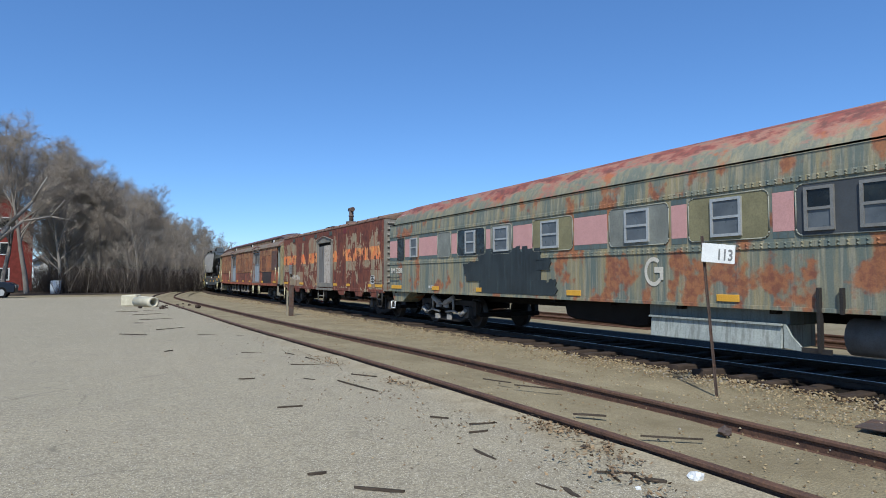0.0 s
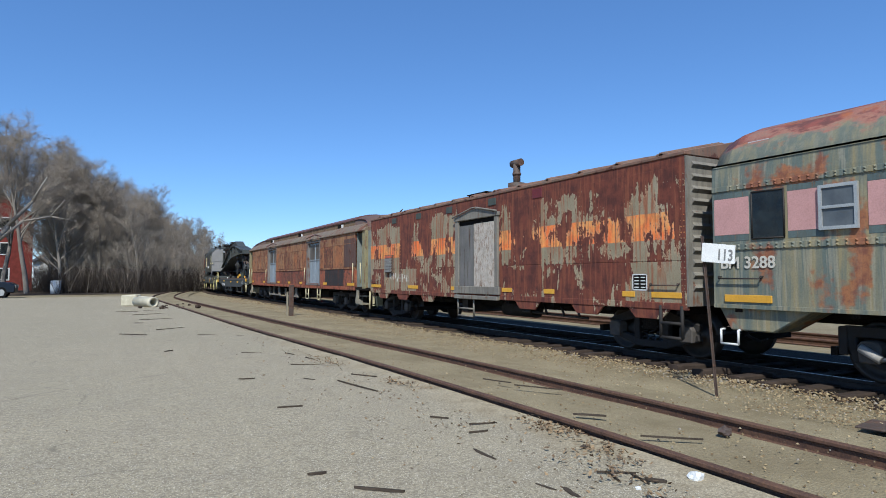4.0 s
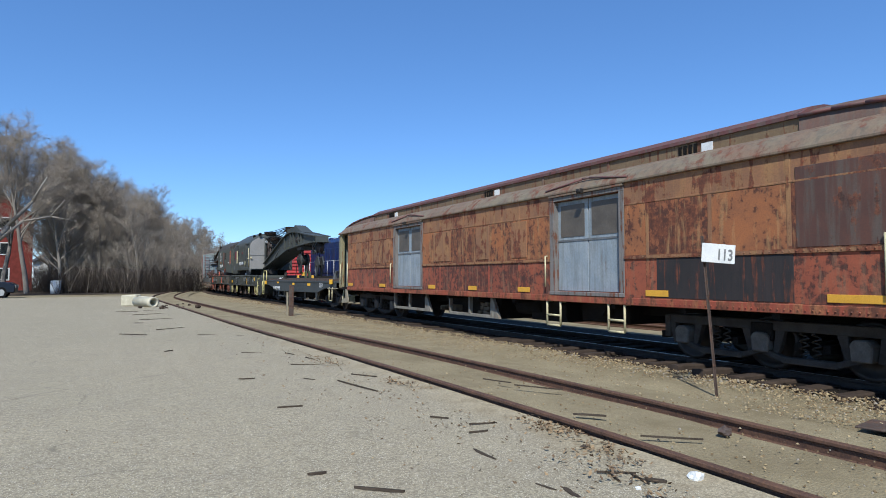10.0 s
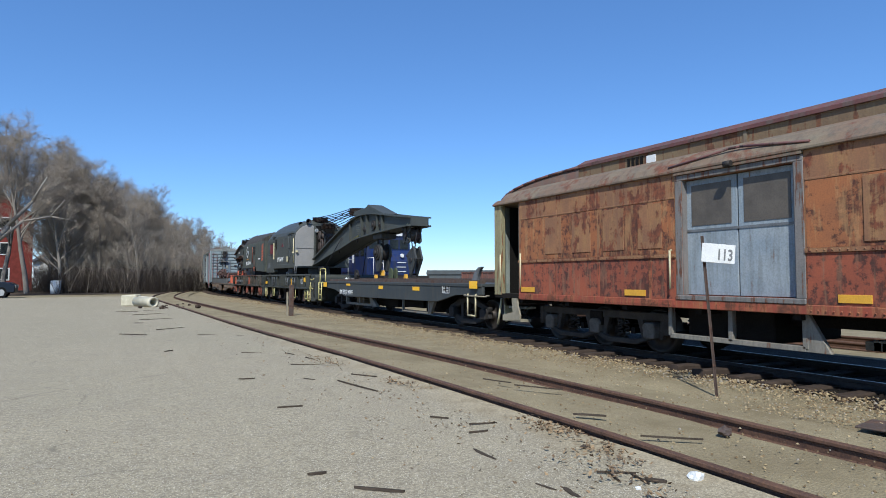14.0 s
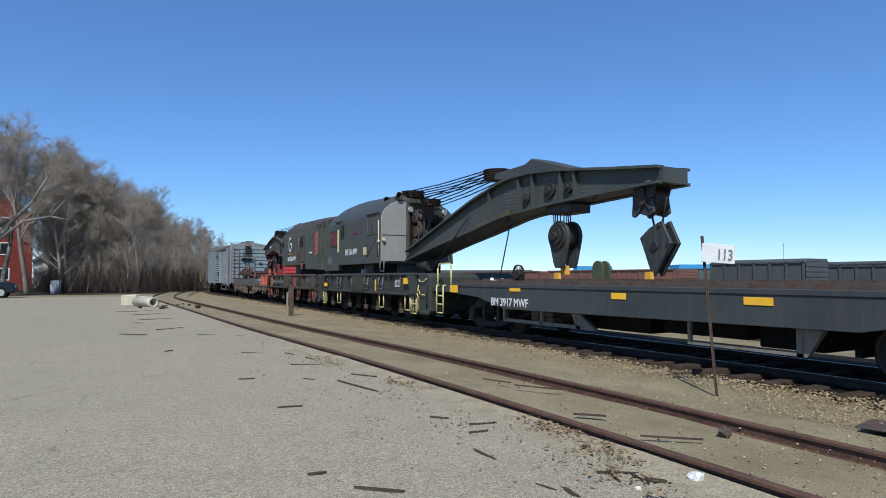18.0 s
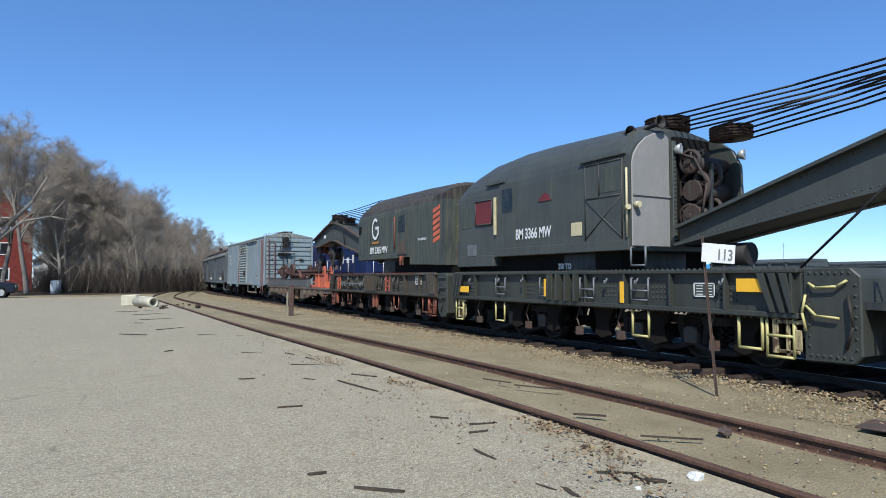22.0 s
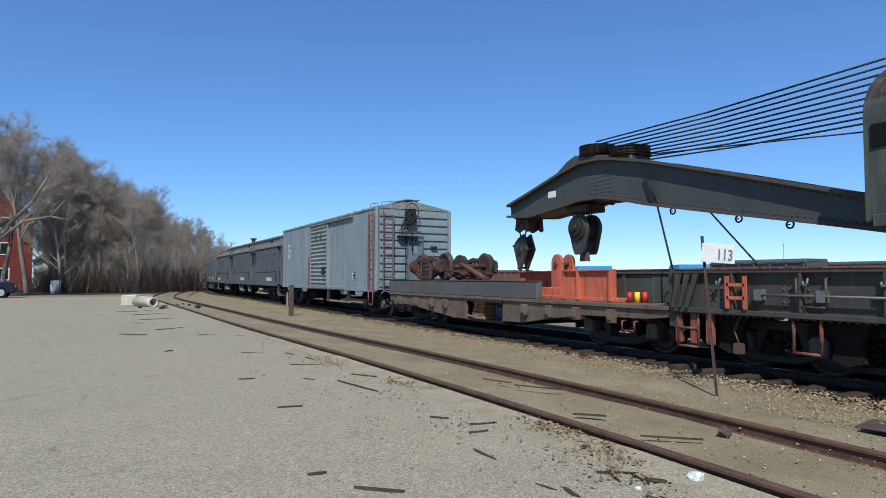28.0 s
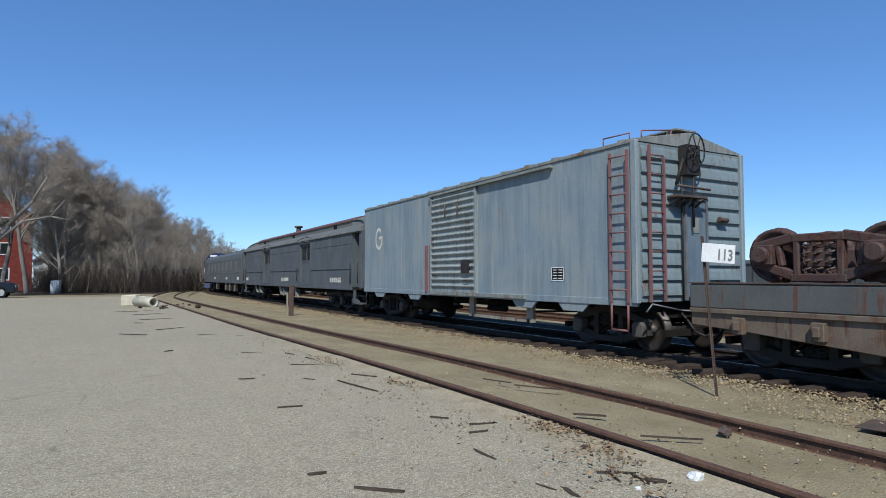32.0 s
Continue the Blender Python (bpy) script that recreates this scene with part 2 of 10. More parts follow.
M["box_blue"] = weathered("chalky_blue_grey_paint", "717c82", "7d8382", "77725f", "74503c", 0.26, 0.6, 1.1, seed=37, runs="56636a", run_amount=0.45, edge=0.14, gain=1.25)
M["dark_car"] = weathered("dark_grey_blue_car_paint", "50565a", "5b6064", "51453d", "4a3a33", 0.3, 0.6, 1.4, seed=41, gain=0.92)
M["navy"] = weathered("navy_locomotive_paint", "1a2f6b", "1d3677", "2a2f45", "2c2a33", 0.12, 0.4, 1.0, seed=43, rough=0.45, gain=0.6)
M["orange"] = weathered("faded_orange_paint", "c4623e", "b3563c", "7a4029", "6a3a28", 0.34, 0.5, 2.2, seed=47, gain=1.05)
M["rust"] = weathered("brown_rust", "54443a", "463830", "5f4534", "3a2d27", 0.5, 0.2, 4.0, seed=53, gain=1.1)
M["iron"] = plain("grimy_black_iron", "2b2927", 0.7, 0.3, 0.4, 5, 0.4, "4a4036", 0.5)
M["under"] = plain("dirty_underframe", "191715", 0.92, 0.0, 0.4, 4, 0.4, "3d352c", 0.45)
M["truck"] = plain("dusty_truck_casting", "2c2824", 0.85, 0.0, 0.45, 6, 0.4, "221e1b", 0.6)
M["wheel"] = plain("worn_wheel_steel", "4a433d", 0.5, 0.6, 0.3, 6, 0.2)
M["yellow"] = plain("reflective_yellow_strip", "d9a32a", 0.5, 0, 0.15, 5, 0.1, "6a5530", 0.3)
M["cream"] = plain("chipped_cream_paint", "cdc39a", 0.6, 0, 0.2, 8, 0.3, "7a6b4a", 0.6)
M["white"] = plain("chalky_white_paint", "dcdcd8", 0.65, 0, 0.1, 6, 0.1, "8a867c", 0.35)
M["frame_white"] = plain("aluminium_window_frame", "b9b9b4", 0.4, 0.3, 0.15, 6, 0.1)
M["frame_dull"] = plain("dull_aluminium_frame", "8d8a82", 0.5, 0.3, 0.2, 6, 0.1)
# black that stands in for deep shade in openings; also plain black paint
M["black"] = plain("matt_black_shade_and_paint", "0e0e0e", 0.9, 0, 0.2)
M["board"] = plain("tarnished_window_board", "857f5c", 0.75, 0, 0.3, 3)
M["board_dark"] = plain("grey_window_board", "83857b", 0.7, 0, 0.3, 3)
M["board_black"] = plain("dark_grey_window_board", "45484a", 0.6, 0, 0.3, 3)
M["wood"] = plain("old_grey_timber", "6f6351", 0.9, 0, 0.45, 6, 0.6)
M["red_pipe"] = weathered("faded_red_oxide_paint", "6b4340", "5f3d3b", "5a3026", "4a2a22", 0.3, 0.4, 3.0, seed=59)
M["rope"] = plain("greased_wire_rope", "1c1b1e", 0.6, 0.4, 0.2, 30)
g = Nodes("dark_window_glass")
M["glass"] = g.done(g.mix(g.ramp(g.noise(2.2, 6, 0.65), 0.4, 0.75, 0, 0.5), hexc("16191a"), hexc("43463f")), g.ramp(g.noise(6, 5), 0.3, 0.7, 0.12, 0.4))
g.bsdf.inputs["Specular IOR Level"].default_value = 0.35
g = Nodes("dusty_window_pane")
M["pane"] = g.done(g.mix(g.ramp(g.noise(3, 6, 0.65), 0.35, 0.7), hexc("5d6163"), hexc("494d50")), g.ramp(g.noise(7, 5), 0.3, 0.7, 0.25, 0.5))

# ---------------- mesh helpers ----------------


class Mesh:
    """Collects faces of one part."""

    def __init__(self):
        self.v, self.f, self.smooth, self.starts = [], [], [], []

    def add(self, verts, faces, m=None, smooth=False, flat=0):
        """One connected piece; the last faces, flat in number, are not smoothed."""
        k = len(self.v)
        self.starts.append((k, len(self.f)))
        self.v += [tuple(m @ Vector(p)) for p in verts] if m else [tuple(p) for p in verts]
        self.f += [tuple(i + k for i in f) for f in faces]
        self.smooth += [smooth] * (len(faces) - flat) + [False] * flat
        return self

    def pieces(self):
        """Each piece as a Mesh of its own."""
        ends = self.starts[1:] + [(len(self.v), len(self.f))]
        for (v0, f0), (v1, f1) in zip(self.starts, ends):
            m = Mesh()
            m.v, m.smooth, m.starts = self.v[v0:v1], self.smooth[f0:f1], [(0, 0)]
            m.f = [tuple(i - v0 for i in f) for f in self.f[f0:f1]]
            yield m

    def box(self, x0, x1, y0, y1, z0, z1, m=None):
        vs = [(x, y, z) for z in (z0, z1) for y in (y0, y1) for x in (x0, x1)]
        return self.add(vs, [(0, 2, 3, 1), (4, 5, 7, 6), (0, 1, 5, 4), (2, 6, 7, 3), (0, 4, 6, 2), (1, 3, 7, 5)], m)

    def prism(self, prof, y0, y1, m=None, axis="y", smooth=False, cap=True):
        """prof: counter-clockwise (x, z) as seen from -y; pushed along y (or x: prof is then (y, z))."""
        n = len(prof)
        if axis == "y":
            vs = [(a, y, b) for y in (y0, y1) for a, b in prof]
        elif axis == "x":
            vs = [(y, a, b) for y in (y0, y1) for a, b in prof]
        else:
            vs = [(a, b, y) for y in (y0, y1) for a, b in prof]
        fs = [(i, (i + 1) % n, n + (i + 1) % n, n + i) for i in range(n)]
        caps = [tuple(range(n))[::-1], tuple(range(n, 2 * n))] if cap else []
        return self.add(vs, fs + caps, m, smooth, len(caps))

    def rod(self, a, b, r, sides=6, r2=None, smooth=True, cap=True):
        a, b = Vector(a), Vector(b)
        d = b - a
        if d.length < 1e-6:
            return self
        q = d.to_track_quat("Z", "Y").to_matrix()
        r2 = r if r2 is None else r2
        ring = [Vector((math.cos(2 * math.pi * i / sides), math.sin(2 * math.pi * i / sides), 0)) for i in range(sides)]
        vs = [a + q @ (p * r) for p in ring] + [b + q @ (p * r2) for p in ring]
        fs = [(i, (i + 1) % sides, sides + (i + 1) % sides, sides + i) for i in range(sides)]
        caps = [tuple(range(sides))[::-1], tuple(range(sides, 2 * sides))] if cap else []
        return self.add(vs, fs + caps, None, smooth, len(caps))

    def path(self, pts, r, sides=6):
        for a, b in zip(pts, pts[1:]):
            self.rod(a, b, r, sides)
        return self

    def lathe(self, prof, centre, axis, sides=20):
        """prof: (radius, distance along the axis)."""
        q = Vector(axis).to_track_quat("Z", "Y").to_matrix()
        c, n = Vector(centre), len(prof)
        vs = [c + q @ Vector((r * math.cos(2 * math.pi * i / sides), r * math.sin(2 * math.pi * i / sides), h)) for i in range(sides) for r, h in prof]
        fs = [(i * n + j, ((i + 1) % sides) * n + j, ((i + 1) % sides) * n + j + 1, i * n + j + 1) for i in range(sides) for j in range(n - 1)]
        return self.add(vs, fs, None, True)

    def data(self, name):
        me = bpy.data.meshes.new(name)
        me.from_pydata(self.v, [], self.f)
        me.polygons.foreach_set("use_smooth", self.smooth)
        me.update()
        return me


def parts(name, mesh, material, parent, label="", bevel=0.0):
    """Links each piece of a Mesh as an object of its own."""
    return [part(name, m, material, parent, label, bevel) for m in mesh.pieces()]


def part(name, mesh, material, parent=None, label="", bevel=0.0, fix=True):
    """Links a Mesh as one object under a thing or a part."""
    me = mesh.data(name)
    if fix:
        bm = bmesh.new()
        bm.from_mesh(me)
        bmesh.ops.recalc_face_normals(bm, faces=bm.faces)
        bm.to_mesh(me)
        bm.free()
    me.materials.append(M[material] if isinstance(material, str) else material)
    ob = new(name, me)
    if parent is not None:
        ob.parent = parent
    if label:
        ob["label"] = label
    if bevel:
        b = ob.modifiers.new("edges", "BEVEL")
        b.width, b.segments, b.limit_method, b.angle_limit = bevel, 1, "ANGLE", radians(40)
    return ob


def thing(name, label, category, group="", at=None, kind=""):
    ob = new(name)
    ob.empty_display_size = 0.3
    if at is not None:
        ob.matrix_basis = at
    return tagged(ob, label, category, group, kind)


SIDE = Matrix(((0, 0, -1, 0), (-1, 0, 0, 0), (0, 1, 0, 0), (0, 0, 0, 1)))     # writing on the camera's side of a car


def writing(name, text, size, x, y, z, material, parent, label="", turn=SIDE, squeeze=1.0):
    """Words as thin raised paint; y is where they begin, z their foot."""
    cu = bpy.data.curves.new(name, "FONT")
    cu.body, cu.size, cu.extrude, cu.offset = text, size, 0.002, size * 0.02
    tmp = new(name, cu)
    me = bpy.data.meshes.new_from_object(tmp.evaluated_get(bpy.context.evaluated_depsgraph_get()))
    bpy.data.objects.remove(tmp)
    me.transform(Matrix.Translation((x, y, z)) @ turn @ Matrix.Diagonal((squeeze, 1, 1, 1)))
    me.materials.clear()
    me.materials.append(M[material])
    ob = new(name, me)
    ob.parent = parent
    if label:
        ob["label"] = label
    return ob


# ---------------- the track plan ----------------
RAIL = 0.14                 # rail tops above the ground
MAIN_X, BEND_Y, BEND_R = 10.0, 57.0, 150.0
SPEEDS = ((0, 3.28), (3.5, 3.15), (8, 3.15), (10, 3.07), (12, 2.93), (14.5, 2.83), (17, 2.92), (20, 3.0), (25, 3.02), (28, 3.08), (32, 3.12))


def gone(t):
    """Metres that the train has come since the start."""
    d = 0.0
    for (a, va), (b, vb) in zip(SPEEDS, SPEEDS[1:]):
        if t > a:
            e = min(t, b)
            ve = va + (vb - va) * (e - a) / (b - a)
            d += (va + ve) / 2 * (e - a)
    return d


def station(s, off=0.0):
    """The point s metres along the main track, off metres to its far side, and its heading."""
    if s <= BEND_Y:
        return MAIN_X + off, s, 0.0
    a = (s - BEND_Y) / BEND_R
    r = BEND_R - off
    return MAIN_X + BEND_R - r * math.cos(a), BEND_Y + r * math.sin(a), a


def car_pose(u, hw, t):
    a, b = station(u - hw - gone(t)), station(u + hw - gone(t))
    return pose((a[0] + b[0]) / 2, (a[1] + b[1]) / 2, RAIL, 0, 0, -math.degrees(math.atan2(b[0] - a[0], b[1] - a[1])))


MOVING, WHEELS = [], []
WHEEL_R = 0.42


def rail_car(name, label, category, u, hw):
    car = thing(name, label, category, "cars of the train", car_pose(u, hw, 0))
    MOVING.append((car, u, hw))
    return car


def wheelset(parent, y):
    m = Mesh()
    m.rod((-0.95, 0, 0), (0.95, 0, 0), 0.07, 8)
    for s in (-1, 1):
        m.lathe([(0.07, -0.09 * s), (0.13, -0.09 * s), (0.13, -0.03 * s), (0.34, 0.0), (0.36, -0.05 * s), (WHEEL_R, -0.05 * s), (WHEEL_R, 0.07 * s), (WHEEL_R + 0.025, 0.08 * s), (WHEEL_R + 0.02, 0.1 * s), (0.35, 0.1 * s), (0.07, 0.05 * s)],
                (-0.78 * s, 0, 0), (1, 0, 0), 20)
    ob = part("wheelset", m, "wheel", parent)
    ob.location = (0, y, WHEEL_R)
    WHEELS.append(ob)
    return ob


def bar(m, x0, x1, p, q, w0, w1=None):
    """A flat bar between two (y, z) points of a side frame."""
    d = Vector((q[0] - p[0], q[1] - p[1])).normalized()
    w1 = w0 if w1 is None else w1
    k, n = Vector((-d.y, d.x)) * w0 / 2, Vector((-d.y, d.x)) * w1 / 2
    m.prism([(p[0] - k.x, p[1] - k.y), (q[0] - n.x, q[1] - n.y), (q[0] + n.x, q[1] + n.y), (p[0] + k.x, p[1] + k.y)], x0, x1, axis="x")


def truck(car, y, base=1.7, axles=2, mat="truck", box="truck_light"):
    """A bogie: open cast side frames, journal boxes, springs, a bolster, wheelsets that turn."""
    h, r = base / 2, WHEEL_R
    fr = part("truck", Mesh().box(-1.1, 1.1, -0.18, 0.18, 0.46, 0.74).rod((0, 0, 0.7), (0, 0, 0.98), 0.25, 12), "under", car, "bogie", 0.015)
    fr.location = (0, y, 0)
    ys = [-h + base * k / (axles - 1) for k in range(axles)]
    for s in (-1, 1):
        x0, x1 = sorted((s * 0.95, s * 1.07))
        m = Mesh()
        if axles == 2 and base < 2.2:
            for e in (-1, 1):
                bar(m, x0, x1, (e * (h + 0.2), r + 0.13), (e * 0.36, r + 0.34), 0.13, 0.17)
                bar(m, x0, x1, (e * (h + 0.2), r - 0.04), (e * 0.36, 0.22), 0.11, 0.15)
                bar(m, x0 - 0.006, x1 + 0.006, (e * 0.34, 0.2), (e * 0.34, r + 0.36), 0.13)
            bar(m, x0 - 0.012, x1 + 0.012, (-0.4, r + 0.36), (0.4, r + 0.36), 0.17)
            bar(m, x0 - 0.012, x1 + 0.012, (-0.4, 0.2), (0.4, 0.2), 0.13)
        else:
            bar(m, x0, x1, (-h - 0.35, r + 0.28), (h + 0.35, r + 0.28), 0.15)
            for yy in ys:
                for e in (-1, 1):
                    bar(m, x0 + 0.006, x1 - 0.006, (yy + e * 0.3, r + 0.3), (yy + e * 0.2, r - 0.14), 0.16, 0.09)
            for a, b in zip(ys, ys[1:]):
                bar(m, x0 + s * 0.05, x1 + s * 0.05, (a, r - 0.1), (a + 0.35, 0.2), 0.09)
                bar(m, x0 + s * 0.05 - 0.006, x1 + s * 0.05 + 0.006, (a + 0.33, 0.2), (b - 0.33, 0.2), 0.1)
                bar(m, x0 + s * 0.05, x1 + s * 0.05, (b - 0.35, 0.2), (b, r - 0.1), 0.09)
            m.box(x0 - 0.02, x1 + 0.02, -h - 0.42, -h - 0.3, r - 0.05, r + 0.34)
            m.box(x0 - 0.02, x1 + 0.02, h + 0.3, h + 0.42, r - 0.05, r + 0.34)
        part("side_frame", m, mat, fr, "dusty cast side frame", 0.012)
        for yy in ys:
            b0, b1 = sorted((s * 0.93, s * 1.16))
            m = Mesh().prism([(yy - 0.13, r - 0.13), (yy + 0.13, r - 0.13), (yy + 0.15, r + 0.1), (yy + 0.09, r + 0.17), (yy - 0.09, r + 0.17), (yy - 0.15, r + 0.1)], b0, b1, axis="x")
            part("journal_box", m, box, fr, "dusty journal box", 0.02)
        mids = [(a + b) / 2 for a, b in zip(ys, ys[1:])]
        for c in mids:
            spring = Mesh()
            for dy in ((-0.17, 0.0, 0.17) if axles == 2 else (-0.09, 0.09)):
                for i in range(14):
                    a0, a1 = i * 1.57, (i + 1) * 1.57
                    spring.rod((s * 1.04 + 0.055 * math.cos(a0), c + dy + 0.065 * math.sin(a0), 0.26 + i * 0.026), (s * 1.04 + 0.055 * math.cos(a1), c + dy + 0.065 * math.sin(a1), 0.26 + (i + 1) * 0.026), 0.015, 4, cap=False)
            tagged(part("spring", spring, mat, fr, fix=False), kind="stuff")
    m = Mesh()
    for yy in ys:
        for e in (-1, 1):
            m.box(-1.0, 1.0, yy + e * 0.52 - 0.05, yy + e * 0.52 + 0.05, 0.34, 0.46)
    parts("brake_beam", m, "under", fr)
    for yy in ys:
        wheelset(fr, yy)
    return fr


def coupler(car, y, s, drop=0.0):
    """A knuckle coupler with its air hose; s: the way it points along the car."""
    m = Mesh()
    m.box(-0.09, 0.09, min(y, y + 0.45 * s), max(y, y + 0.45 * s), 0.76, 0.94)
    m.box(-0.17, 0.12, min(y + 0.4 * s, y + 0.62 * s), max(y + 0.4 * s, y + 0.62 * s), 0.72, 0.99)
    m.box(0.04, 0.17, min(y + 0.5 * s, y + 0.7 * s), max(y + 0.5 * s, y + 0.7 * s), 0.72, 0.99)
    part("coupler", m, "rust", car, bevel=0.02)
    h = Mesh()
    pts = [(-0.35, y, 0.75), (-0.36, y + 0.15 * s, 0.62), (-0.34, y + 0.3 * s, 0.42), (-0.28, y + 0.48 * s, 0.34), (-0.24, y + 0.56 * s, 0.4)]
    part("air_hose", h.path(pts, 0.025), "iron", car)


def bar_loop(car, name, x, y0, y1, z0, z1, mat="cream", r=0.016, out=0.1, rungs=()):
    """A stirrup or grab iron hung on the car's side: two uprights with a bar across."""
    m = Mesh()
    m.path([(x + out, y0, z1), (x, y0, z1), (x, y0, z0), (x, y1, z0), (x, y1, z1), (x + out, y1, z1)], r)
    for z in rungs:
        m.rod((x, y0, z), (x, y1, z), r)
    return part(name, m, mat, car)


def panel(name, car, mat, y0, y1, z0, z1, x, d=0.012, label="", bevel=0.003):
    """A flat piece proud of the car's side by d."""
    return part(name, Mesh().box(x - d, x, min(y0, y1), max(y0, y1), z0, z1), mat, car, label, bevel)

M["overpaint"] = weathered("dark_overpaint", "1d2222", "2a3030", "394242", "475150", 0.32, 0.9, 2.6, edge=0.16, seed=61, rough=0.5, runs="2f3838", gain=1.0)
M["bag_frame"] = weathered("rust_stained_grey_frame", "6d6a66", "77706a", "6b4430", "553828", 0.45, 0.6, 2.6, seed=111, gain=1.1)
M["mark"] = plain("chalky_marking_paint", "cfc9b8", 0.75, 0, 0.15, 5, 0.2, "8a7a64", 0.45)
M["louvre_grey"] = plain("grey_louvre_paint", "85837e", 0.7, 0, 0.2, 6)
M["brake_pale"] = plain("pale_dusty_steel", "a8a298", 0.8, 0, 0.3, 8, 0.3, "5a5248", 0.5)
M["door_light"] = plain("dull_brown_glazing", "5f574c", 0.5, 0, 0.35, 3)
M["vent_plate"] = plain("dark_green_vent_plate", "454c46", 0.8, 0, 0.3, 5)
M["mark_worn"] = weathered("worn_white_marking", "c2beb2", "b4afa2", "7b5a45", "6a5040", 0.4, 0.3, 9.0, seed=63)
M["box_shade"] = weathered("dull_grey_box_paint", "5d635f", "535a58", "4a443c", "3d3832", 0.25, 0.4, 3.0, seed=117)
M["grey_box"] = weathered("pale_grey_box_paint", "8b8e86", "7d817b", "5a5248", "4a443c", 0.2, 0.4, 3.0, seed=65)
M["frame_grey"] = plain("dull_grey_metal", "77797a", 0.6, 0.2)
M["truck_light"] = plain("dusty_grey_brake_steel", "57514a", 0.8, 0, 0.3, 8, 0.3, "3f3933", 0.5)
M["truck_black"] = plain("oily_black_castings", "2b2723", 0.75, 0, 0.35, 6, 0.3, "16130f", 0.5)
M["truck_dusty"] = plain("pale_dust_on_castings", "4c463f", 0.9, 0, 0.4, 5, 0.4, "2e2924", 0.55)
M["truck_pale"] = plain("pale_dust_on_journals", "736c62", 0.9, 0, 0.35, 6, 0.3, "4a443c", 0.5)
M["box_roof"] = weathered("brown_boxcar_roof", "5d4234", "6a5140", "4a2c22", "3a241d", 0.4, 0.2, 2.0, seed=67)
M["grey_frame"] = weathered("weathered_grey_steel", "706b60", "635e55", "634632", "4f3a2c", 0.35, 0.5, 2.4, seed=69)
M["bright_door"] = weathered("galvanised_door", "a89f92", "8f877b", "5a4a3c", "6b4a33", 0.5, 0.75, 7.0, seed=71, rough=0.5, edge=0.1, runs="bdb3a2", run_amount=0.8, gain=1.35)
M["roof_edge"] = weathered("dark_red_roof_edge", "4a2c2a", "553430", "3b2522", "33201e", 0.3, 0.3, 1.6, seed=73)
M["roof_hood"] = weathered("red_brown_hood", "523c32", "4d3a30", "54392e", "665444", 0.3, 0.3, 1.2, seed=75)
M["vestibule"] = weathered("streaked_cream_green", "8a7f58", "7d7455", "76502f", "5f4029", 0.42, 0.8, 2.4, seed=77, runs="6d755f", gain=1.2)
M["vest_grey"] = weathered("dull_grey_green_paint", "7d827a", "6f756e", "76604a", "5f4a38", 0.25, 0.7, 2.4, seed=123, gain=1.15)
M["cream_dirty"] = plain("dirty_cream_steel", "9a927c", 0.75, 0, 0.3, 5, 0.3, "5a4a38", 0.5)
M["bag_smear"] = weathered("smeared_black_paint", "241f1d", "2e2624", "74402a", "55301f", 0.42, 0.75, 2.2, edge=0.14, seed=125, runs="16191a", run_amount=0.8, gain=1.1)
M["bag_patch"] = weathered("dark_bare_rust", "4a2f24", "3f2a22", "633a26", "33221c", 0.45, 0.4, 1.6, seed=79)
M["dark_roof"] = weathered("sooty_roof_paint", "4d4f4d", "57564f", "4a4038", "433a34", 0.3, 0.3, 1.2, seed=81)
M["yellow_bright"] = plain("bright_yellow_reflector", "f0b81c", 0.45, 0, 0.08, 5, 0.05, "a08030", 0.2)
M["yellow_dull"] = plain("ochre_paint", "a9762f", 0.7, 0, 0.2)
M["cream_yellow"] = plain("pale_yellow_rail_paint", "c9bf7a", 0.55, 0, 0.15, 8, 0.2, "7a6b4a", 0.5)
M["cream_chipped"] = weathered("flaking_cream_paint", "b5a473", "a3946a", "5a4632", "453628", 0.5, 0.3, 5.0, seed=109, gain=1.0)
M["moss"] = plain("mossy_green_paint", "4a5238", 0.85, 0, 0.3)
M["crane_dark"] = weathered("black_greasy_steel", "2b2d2d", "343635", "3f342c", "4a3a2e", 0.3, 0.3, 2.0, seed=83, rough=0.6, gain=1.0)
M["sheave"] = plain("rusty_sheave", "3c2c24", 0.7, 0.3, 0.4, 8)
M["stripe_yellow"] = plain("worn_yellow_paint", "75703e", 0.8, 0, 0.3)
M["red_board"] = plain("dark_red_sheet", "6b2226", 0.6, 0, 0.25, 3)
M["orange_rust"] = weathered("rusting_orange_paint", "8f4c33", "7b4534", "4f342a", "3f2c25", 0.5, 0.5, 3.0, seed=85, gain=0.95)
M["flat_beam"] = weathered("grey_beam_paint", "4a4c49", "525350", "5e3a2c", "4f3629", 0.4, 0.7, 2.0, edge=0.12, seed=87, runs="5c5d58", run_amount=0.35, gain=1.05)
M["wood_orange"] = plain("stained_timber", "9c7a5a", 0.9, 0, 0.35, 8)
M["blue_paint"] = plain("blue_drum_paint", "2a4a7d", 0.5)
M["red_can"] = plain("red_can_paint", "b8281e", 0.5)
M["rust_bright"] = weathered("red_brown_rust", "4f3329", "452d26", "5c3a2c", "2c1e1a", 0.5, 0.1, 4.0, seed=89, gain=0.88)
M["rust_orange"] = weathered("red_brown_pipe_rust", "6a3f2e", "5c372a", "75452f", "432a20", 0.5, 0.2, 4.0, seed=137, gain=1.0)
M["rust_pale"] = weathered("rusty_grey_paint", "7c776b", "6f675b", "6a4634", "553a2e", 0.4, 0.4, 2.4, seed=91)
